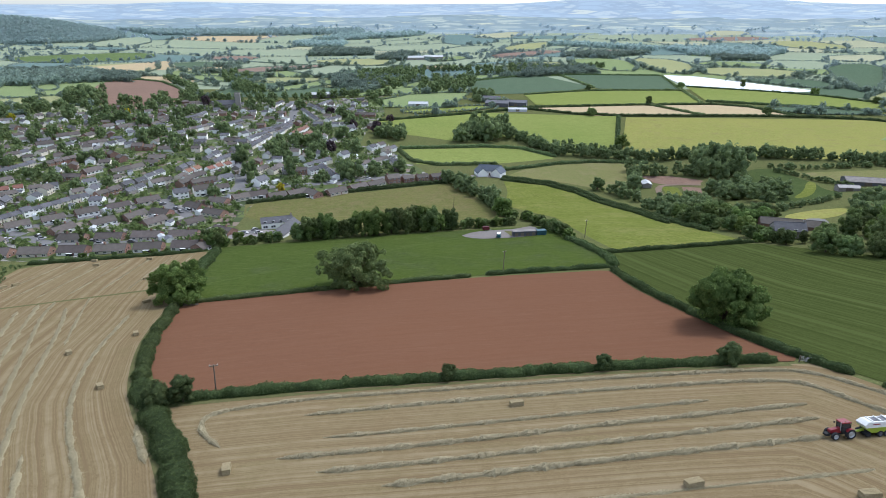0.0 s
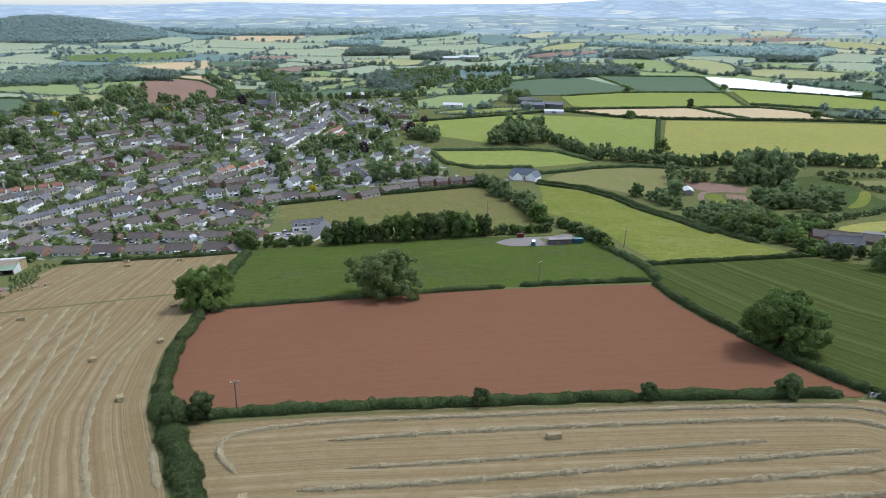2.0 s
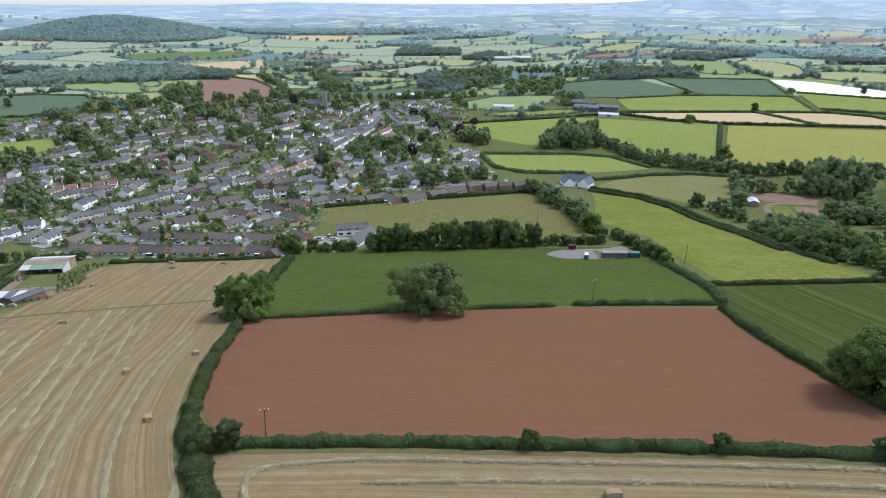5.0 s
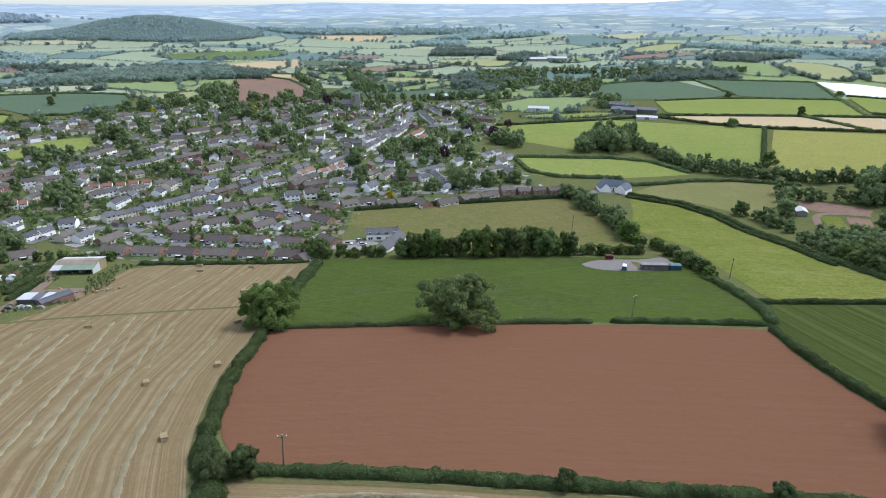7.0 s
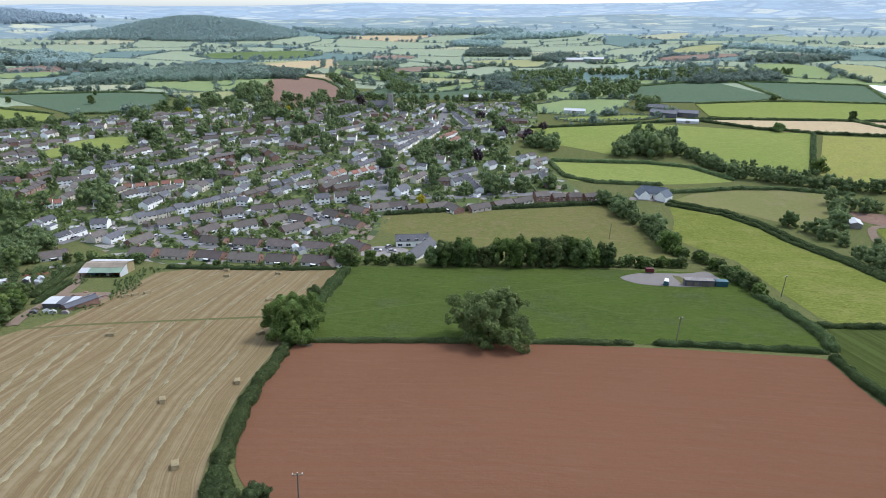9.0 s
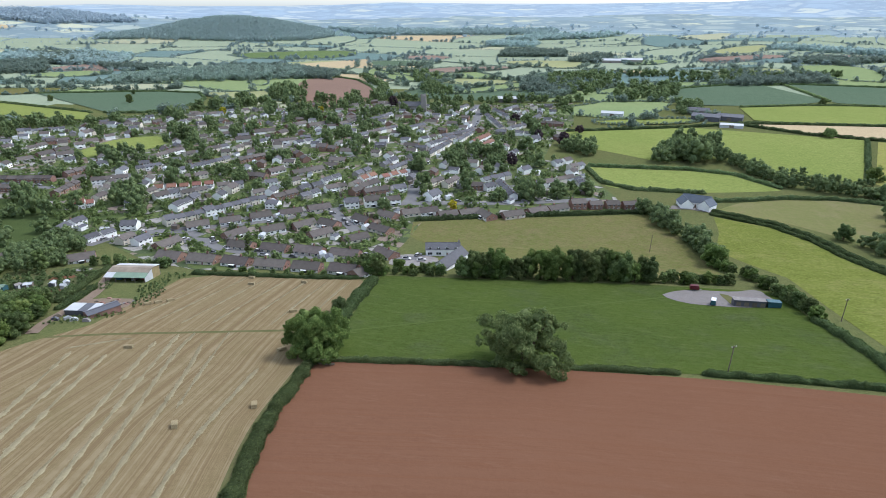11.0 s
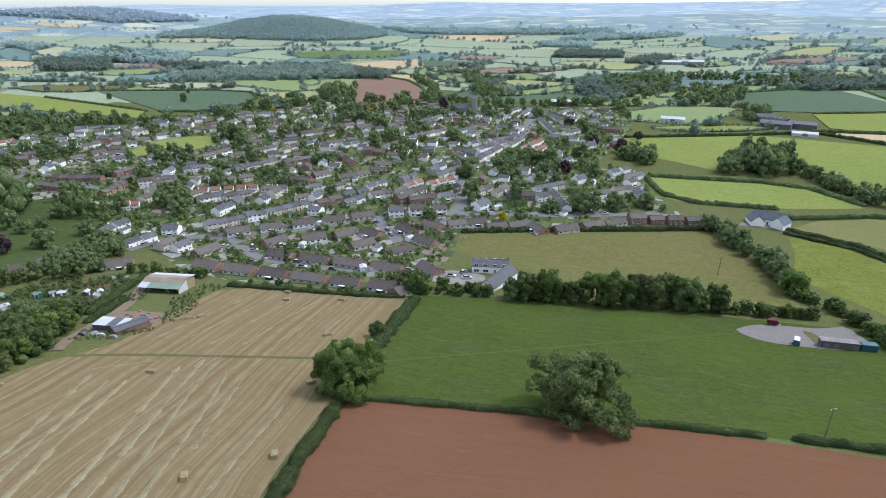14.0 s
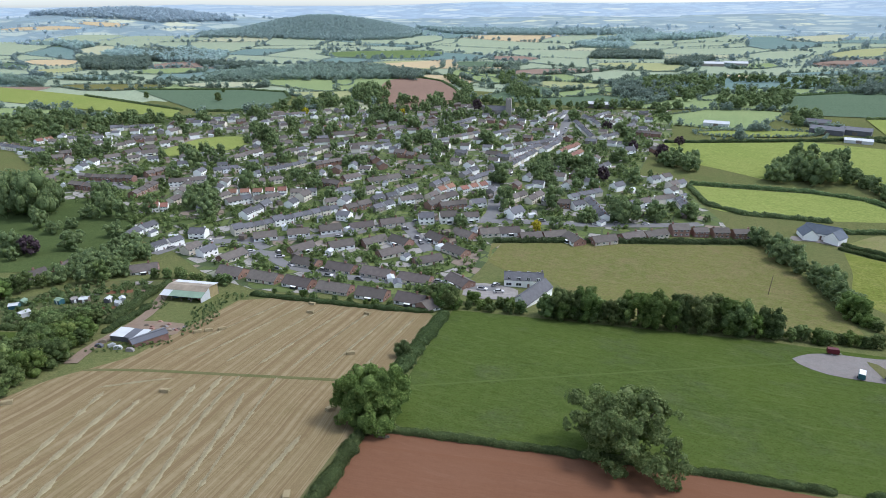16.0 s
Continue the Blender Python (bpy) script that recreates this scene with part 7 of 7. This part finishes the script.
for x, y, a, mat, what in ((25, 253.4, 80, BLUEBOX, "dark blue horse trailer with a white roof parked on gravel"), (20.5, 270.8, 5, DARKRED, "dark red farm trailer on gravel")):
    tr = tagged(new("trailer"), what, "trailer", "yard trailers")
    part("body", shaped("body", mat, ((-1.6, 0.5), (1.5, 0.5), (1.7, 1.3), (1.4, 2.1), (-1.6, 2.0)), 0.85, 0.95), tr)
    if mat == BLUEBOX:
        part("roof", boxes("roof", [WHITEPAINT], (-1.55, 1.3, -0.78, 0.78, 2.06, 2.16)), tr)
    part("drawbar", boxes("drawbar", [STEEL], (1.5, 2.6, -0.06, 0.06, 0.45, 0.57)), tr)
    for s in (-1, 1):
        wheel(tr, -0.3, s * 0.9, 0.34, 0.2)
    at(tr, x, y, ground_at(x, y) + 0.08, a)

# ---- barn, builder's yard and allotments at the stubble's edge ----
barn = tagged(new("barn"), "open-fronted barn with a patchy rusty and green sheet roof", "barn")
for k in range(5):
    part("post", boxes("post", [WOOD], (-8.4 + k * 4.1, -8.15 + k * 4.1, -6.2, -5.95, -1.5, 3.2)), barn)
part("back_wall", boxes("back_wall", [DARKSHEET], (-8.5, 8.5, 6.0, 6.15, -1.5, 3.6)), barn)
part("end_wall", mesh_of("end_wall", [(8.3, -6, -1.5), (8.3, 0.2, -1.5), (8.3, 0.2, 4.6), (8.3, -6, 3.2), (8.45, -6, -1.5), (8.45, 0.2, -1.5), (8.45, 0.2, 4.6), (8.45, -6, 3.2)], [(0, 1, 2, 3), (7, 6, 5, 4), (0, 4, 5, 1), (2, 6, 7, 3), (1, 5, 6, 2), (3, 7, 4, 0)], [WHITESHEET]), barn)
part("end_wall", mesh_of("end_wall", [(8.3, 0.2, -1.5), (8.3, 6.1, -1.5), (8.3, 6.1, 3.6), (8.3, 0.2, 4.6), (8.45, 0.2, -1.5), (8.45, 6.1, -1.5), (8.45, 6.1, 3.6), (8.45, 0.2, 4.6)], [(0, 1, 2, 3), (7, 6, 5, 4), (0, 4, 5, 1), (2, 6, 7, 3), (1, 5, 6, 2), (3, 7, 4, 0)], [YELLOWWALL]), barn)
part("end_wall", boxes("end_wall", [DARKSHEET], (-8.5, -8.35, -1.0, 6.1, -1.5, 3.7)), barn)
SHEETS = (GREENSHEET, RUSTY, RUSTY, WHITESHEET)
for k in range(9):
    x0, x1 = -8.9 + k * 1.98, -8.9 + (k + 1) * 1.98 - 0.03
    for i, (y0, z0, y1, z1) in enumerate(((-6.6, 3.05, -3.2, 3.95), (-3.2, 3.99, 0.2, 4.78), (0.2, 4.78, 3.4, 4.25), (3.4, 4.23, 6.5, 3.7))):
        mat = SHEETS[i] if (k > 1 or i > 0) else WHITESHEET
        part("roof_sheet", mesh_of("roof_sheet", [(x0, y0, z0), (x1, y0, z0), (x1, y1, z1), (x0, y1, z1), (x0, y0, z0 + 0.06), (x1, y0, z0 + 0.06), (x1, y1, z1 + 0.06), (x0, y1, z1 + 0.06)], [(3, 2, 1, 0), (4, 5, 6, 7), (0, 1, 5, 4), (1, 2, 6, 5), (2, 3, 7, 6), (3, 0, 4, 7)], [mat]), barn)
at(barn, -189.5, 217.5, ground_at(-189.5, 217.5), 14)
barn.matrix_basis = barn.matrix_basis @ Matrix.Diagonal((0.93, 0.93, 0.93, 1))
for k, (x, y) in enumerate(((-5, -2), (-2, -1), (2, -2.5), (5, -1.5))):
    m = barn.matrix_basis @ Vector((x, y, 0))
    heap = tagged(new("machinery", shaped("machinery", (BLUEBOX, DARKSHEET, STEEL, REDPAINT)[k], ((-1.3, -0.3), (1.3, -0.3), (1.4, 0.9), (0.4, 1.5), (-1.2, 1.2)), 0.8, 0.8)), "old farm machine stored in the barn", "machine", "barn machines")
    at(heap, m.x, m.y, ground_at(m.x, m.y), k * 50)

yard_shed = tagged(new("brick_shed"), "long brick shed with a dark roof", "shed")
part("wall", gable_walls("wall", 10, 4.2, 1.9, 2.5, BRICK), yard_shed)
part("roof", gable_roof("roof", 10, 4.2, 1.9, 2.5, DARKSHEET, 0.2, 0.1), yard_shed)
at(yard_shed, -165.6, 180.0, ground_at(-165.6, 180.0), 67)
low_shed = tagged(new("flat_roofed_shed"), "dark flat-roofed shed with white roof sheets", "shed")
part("wall", boxes("wall", [DARKSHEET], (-5, 5, -2.6, 2.6, -1.2, 2.1)), low_shed)
part("roof_sheet", boxes("roof_sheet", [WHITESHEET], (-5.1, -0.6, -2.7, 2.7, 2.1, 2.2)), low_shed)
part("roof_sheet", boxes("roof_sheet", [WHITESHEET], (2.6, 5.1, -2.7, 2.7, 2.1, 2.2)), low_shed)
part("roof_sheet", boxes("roof_sheet", [DARKSHEET], (-0.55, 2.55, -2.7, 2.7, 2.05, 2.12)), low_shed)
at(low_shed, -171.8, 179.0, ground_at(-171.8, 179.0), 14)
sheet("yard", [(-179, 182), (-173, 184), (-163, 187), (-168, 196), (-177, 194), (-183, 191)], DIRT, 0.06, 3, None, "pinkish bare yard with rubble", "yard", soft=0)
YR = random.Random(12)
for k in range(16):
    x, y = YR.uniform(-178, -166), YR.uniform(186, 194)
    rub = tagged(new("rubble_heap", shaped("rubble_heap", YR.choice((CONCRETE, BRICK, WOOD, DIRT)), ((-0.8, -0.1), (0.9, -0.1), (0.5, 0.35), (-0.2, 0.55), (-0.6, 0.3)), 0.5, 0.5)), "heap of broken rubble and timber", "rubble", "rubble heaps")
    at(rub, x, y, ground_at(x, y) + 0.06, YR.uniform(0, 360))
for k, (x, y, a) in enumerate(((-174.5, 170.5, 20), (-176.5, 173, 50), (-168.6, 172, 30), (-171.5, 172.3, 70), (-164.2, 172.5, 20))):
    van = tagged(new("scrap_trailer", shaped("scrap_trailer", (DARKSHEET, WOOD, WHITESHEET, STEEL, CONCRETE)[k], ((-1.2, -0.2), (1.1, -0.2), (1.1, 0.5), (0.4, 1.1), (-1.0, 0.9)), 0.6, 0.7)), "scrapped trailer and junk beside the sheds", "junk", "yard junk")
    at(van, x, y, ground_at(x, y), a)

sheet("allotments", [(-241, 180), (-238, 193), (-239, 208), (-226, 222), (-211, 226), (-198, 206), (-191, 184), (-208, 181), (-214, 167)], VERGE, 0.05, 4, None, "weedy allotment gardens with beds and paths", "allotments", soft=0)
sheet("lawn", [(-211, 164), (-203, 168), (-192, 160), (-195, 154)], MEADOW, 0.06, 3, None, "small green paddock beside the track", "paddock", soft=0)
for x, y, w, d, a, mat in ((-218.5, 220.5, 7, 4, 35, CONCRETE), (-209.5, 213.5, 6, 3.5, 60, DIRT), (-222.5, 199.5, 9, 3, 55, GRAVEL), (-216, 209, 9, 4, 40, SOIL), (-222, 212, 7, 4, 30, ROUGH), (-230, 213, 10, 6, 30, HEADLAND), (-204, 194, 6, 3, 40, SOIL), (-212, 204, 7, 2.5, 55, MEADOW), (-229, 190, 9, 4, 55, MEADOW), (-222, 182, 8, 4, 20, HEADLAND), (-208, 188, 7, 3.5, 40, MEADOW), (-233, 202, 8, 4, 60, ROUGH)):
    c, s = math.cos(radians(a)), math.sin(radians(a))
    sheet("garden_bed", [(x + i * w / 2 * c - j * d / 2 * s, y + i * w / 2 * s + j * d / 2 * c) for i, j in ((-1, -1), (1, -1), (1, 1), (-1, 1))], mat, 0.12, 2, None, "rectangular allotment bed", "garden bed", soft=0)
for k, (x, y, w, mat, rf, what) in enumerate(((-222, 190, 2.6, BLUEBOX, GREENSHEET, "blue-green"), (-216, 195, 3.0, WOOD, WHITESHEET, "pale-roofed"), (-218.6, 193, 2.2, DARKSHEET, CONCRETE, "dull grey"), (-209, 199, 2.4, DARKSHEET, WHITESHEET, "dark"), (-205, 201.5, 2.4, STEEL, WHITESHEET, "metal"), (-202.5, 198, 2.0, WHITESHEET, WHITESHEET, "white"), (-229.5, 179.5, 3.0, BLUEBOX, WHITESHEET, "blue"), (-219, 176.5, 3.2, WHITESHEET, WHITESHEET, "white"), (-231.5, 183.5, 2.4, GREENSHEET, GREENSHEET, "green"))):
    sh = tagged(new("garden_shed"), "small " + what + " allotment shed among weeds", "shed", "allotment sheds")
    part("wall", gable_walls("wall", w, w * 0.8, 1.7, 2.1, mat), sh)
    part("roof", gable_roof("roof", w, w * 0.8, 1.7, 2.1, rf, 0.12, 0.05), sh)
    part("door", boxes("door", [FRAME], (-0.35, 0.35, -w * 0.4 - 0.04, -w * 0.4, 0, 1.6)), sh)
    at(sh, x, y, ground_at(x, y), k * 37)
tufts = [t for q in ([(-176, 164), (-165, 171), (-158, 181), (-163, 187), (-172, 176)], [(-162, 187), (-158, 190), (-164, 205), (-172, 218), (-170, 228), (-181, 227), (-178, 208), (-170, 198)], [(-197, 206), (-190, 200), (-186, 203), (-192, 211)]) for t in scatter(q, 1.5, 0.3, 0.75) if FR.random() < 0.75]
far_trees("rough_grass", tufts, LEAF_HEDGE, "tall rough grass and nettles round the sheds", False, "grass")
far_trees("allotment_weeds", [(x, y, r * 0.8) for x, y, r in scatter([(-240, 181), (-238, 206), (-212, 224), (-193, 190), (-208, 182), (-214, 168)], 2.1, 0.6, 1.8) if FR.random() < 0.62], LEAF_HEDGE, "tall weeds, bushes and vegetables on the allotments", False, "weeds")

# ---- larger houses that stand apart ----
white = house("white_farmhouse", 15.5, 6.2, 3.5, 5.5, RENDER, SLATE, "long white house with a grey slate roof and yard", 2, STONE, "", 4)
at(white, -84.5, 290.0, ground_at(-84.5, 290.0), 17)
WING = white.matrix_basis.inverted() @ pose(-76.3, 275.0, ground_at(-76.3, 275.0), 0, 0, 77)
part("wing_wall", gable_walls("wing_wall", 19, 6.6, 2.6, 5.2, RENDER), white).matrix_basis = WING
part("wing_roof", gable_roof("wing_roof", 19, 6.6, 2.6, 5.2, SLATE), white).matrix_basis = WING
for z, dy in ((0.9, -1.6), (0.9, 1.6), (2.9, 0)):
    part("window", WIN_SMALL, white).matrix_basis = WING @ pose(-9.52, dy, z, 0, 0, 90)
for k in range(4):
    part("window", WIN, white).matrix_basis = WING @ pose(-6 + k * 4, 3.31, 1.0, 0, 0, 0)
blue = house("blue_roofed_house", 16, 8, 3.2, 6.6, RENDER, BLUESLATE, "white chalet house with blue-grey roofs and rooflights", 1, None, "", 5)
at(blue, 34, 424, ground_at(34, 424), -12)
part("wing_wall", gable_walls("wing_wall", 10, 7, 3.0, 6.0, RENDER), blue).matrix_basis = pose(-6, -5.5, 0, 0, 0, 115)
part("wing_roof", gable_roof("wing_roof", 10, 7, 3.0, 6.0, BLUESLATE), blue).matrix_basis = pose(-6, -5.5, 0, 0, 0, 115)
part("wing_wall", gable_walls("wing_wall", 9, 7, 3.0, 6.0, RENDER), blue).matrix_basis = pose(6.5, -4.0, 0, 0, 0, 70)
part("wing_roof", gable_roof("wing_roof", 9, 7, 3.0, 6.0, BLUESLATE), blue).matrix_basis = pose(6.5, -4.0, 0, 0, 0, 70)
sheet("drive", [(18, 410), (30, 414), (46, 412), (50, 418), (38, 420), (20, 418)], GRAVEL, 0.1, 4, None, "pale paved terrace beside the house", "yard", soft=0)
stonehouse = house("stone_house", 12, 6.5, 3.8, 6.4, STONE, SLATE, "grey stone house with a slate roof among trees", 2, STONE, "", 4)
at(stonehouse, 140, 230, ground_at(140, 230), -8)
for x, y, L, W, h, p, a, wall_, roof_, what in (
    (136, 391, 9, 5.5, 2.6, 3.6, 82, STONE, WHITESHEET, "grey farm shed with a pale roof beside a dirt track"), (264, 366, 24, 11, 3.0, 4.8, -14, DARKSHEET, CONCRETE, "long grey farm barn with rooflights"), (243, 350, 12, 6, 2.4, 3.4, -10, STONE, DARKSHEET, "low stable beside the farm barn"), (151, 247, 25, 6.5, 2.8, 4.6, -16, BRICK, TILE, "long brown-roofed farm range behind the house"),
    (62, 700, 26, 14, 4.0, 6.2, -14, DARKSHEET, DARKSHEET, "large dark farm barn"), (84, 704, 24, 13, 4.0, 6.0, -14, DARKSHEET, DARKSHEET, "large dark farm barn"), (58, 735, 20, 11, 4.0, 6.4, -10, STONE, SLATE, "stone farm barn with a slate roof"),
    (81, 666, 20, 9, 2.2, 3.4, -4, WHITESHEET, WHITESHEET, "low white polytunnel beside the farm"), (-28, 700, 22, 10, 3.0, 4.6, -4, WHITESHEET, WHITESHEET, "low white shed behind the village"), (-150, 770, 30, 12, 4.0, 6.0, 10, STONE, WHITESHEET, "pale-roofed workshop behind the village"), (-60, 1330, 40, 16, 5, 8, 5, STONE, WHITESHEET, "pale-roofed far farm shed"), (-20, 1350, 40, 16, 5, 8, 5, STONE, WHITESHEET, "pale-roofed far farm shed"),
):
    b = tagged(new("farm_barn"), what, "barn", "farm barns")
    part("wall", gable_walls("wall", L, W, h, p, wall_), b)
    part("roof", gable_roof("roof", L, W, h, p, roof_, 0.4, 0.15), b)
    part("door", boxes("door", [WOOD], (-2, 2, -W / 2 - 0.08, -W / 2, 0, 2.6)), b)
    at(b, x, y, ground_at(x, y), a)
church = tagged(new("church"), "grey stone parish church with a square tower", "church")
part("nave", gable_walls("nave", 20, 8.5, 6, 10, STONE), church)
part("roof", gable_roof("roof", 20, 8.5, 6, 10, SLATE), church)
tower = part("tower", boxes("tower", [STONE], (-15.5, -10, -2.8, 2.8, -1, 17)), church)
for x in (-15.5, -13.9, -12.3, -10.7):
    for y in (-2.9, 2.2):
        part("merlon", boxes("merlon", [STONE], (x, x + 0.8, y, y + 0.7, 17, 18)), tower)
for k in range(4):
    for s in (-1, 1):
        part("window", WIN, church).matrix_basis = pose(-7 + k * 4.5, s * 4.26, 2.5, 0, 0, 0 if s > 0 else 180)
at(church, -238, 674, ground_at(-238, 674), 192)


# ---- cars about the village ----
def car():
    top = tagged(new("car"), "small parked car on the asphalt", "car", "parked cars")
    part("body", shaped("body", CARPAINT, ((-2.05, 0.3), (2.0, 0.3), (2.08, 0.65), (1.3, 0.85), (-1.95, 0.92)), 0.85, 0.95), top)
    part("cabin", shaped("cabin", GLASS, ((-1.7, 0.86), (1.0, 0.84), (0.35, 1.38), (-1.3, 1.4)), 0.76, 0.82), top)
    part("roof", shaped("roof", CARPAINT, ((-1.35, 1.37), (0.4, 1.36), (0.3, 1.47), (-1.2, 1.48)), 0.62), top)
    for x in (-1.3, 1.3):
        for s in (-1, 1):
            t = part("wheel", turned("wheel", 0.31, ((-0.1, 0.0, 1), (-0.1, 0.6, 0), (-0.1, 1.0, 0), (0.1, 1.0, 0), (0.1, 0.6, 1), (0.1, 0.0, 1)), [BLACK, STEEL], 14), top)
            at(t, x, s * 0.78, 0.31)
    return top


CAR = car()
CR = random.Random(6)
spots = [(-212, 274, 60), (-200, 279, 150), (-146, 264, 2), (-160, 262, 8), (-116, 276, 15), (-104, 278, 12), (-240, 277, 160), (-250, 262, 90), (-161, 331, 35), (-150, 323, 130), (-205, 270, 100), (-195, 274, 40), (-183, 267, -30), (-166, 267, 5), (-184, 259, 10), (-129, 270, 15), (-221, 277, 20), (-229, 275, 20), (-125, 274, 10), (-175, 273, 60), (-176, 283, 60), (-152, 275, 10), (-136, 278, 70), (-186, 308, 20), (-145, 317, -40), (-94, 283, 70), (-90, 276, 30), (-97, 276, 10)]
for line in ([(-196, 303), (-168, 334), (-153, 349), (-117, 366), (-75, 379), (-40, 399)], [(-130, 383), (-164, 464), (-148, 586), (-162, 669)], [(-296, 332), (-332, 358), (-329, 392), (-287, 428)], [(-426, 310), (-441, 344), (-394, 331), (-356, 326)]):
    q, way = stations(line, 13)
    for (x, y), (u, w) in zip(q, way):
        if CR.random() < 0.75:
            spots.append((x - w * 2.2 * CR.choice((-1, 1)), y + u * 2.2, math.degrees(math.atan2(w, u))))
for k, (x, y, a) in enumerate(spots):
    c = CAR if k == 0 else copy_thing(CAR, Matrix())
    at(c, x, y, ground_at(x, y) + 0.13, a)
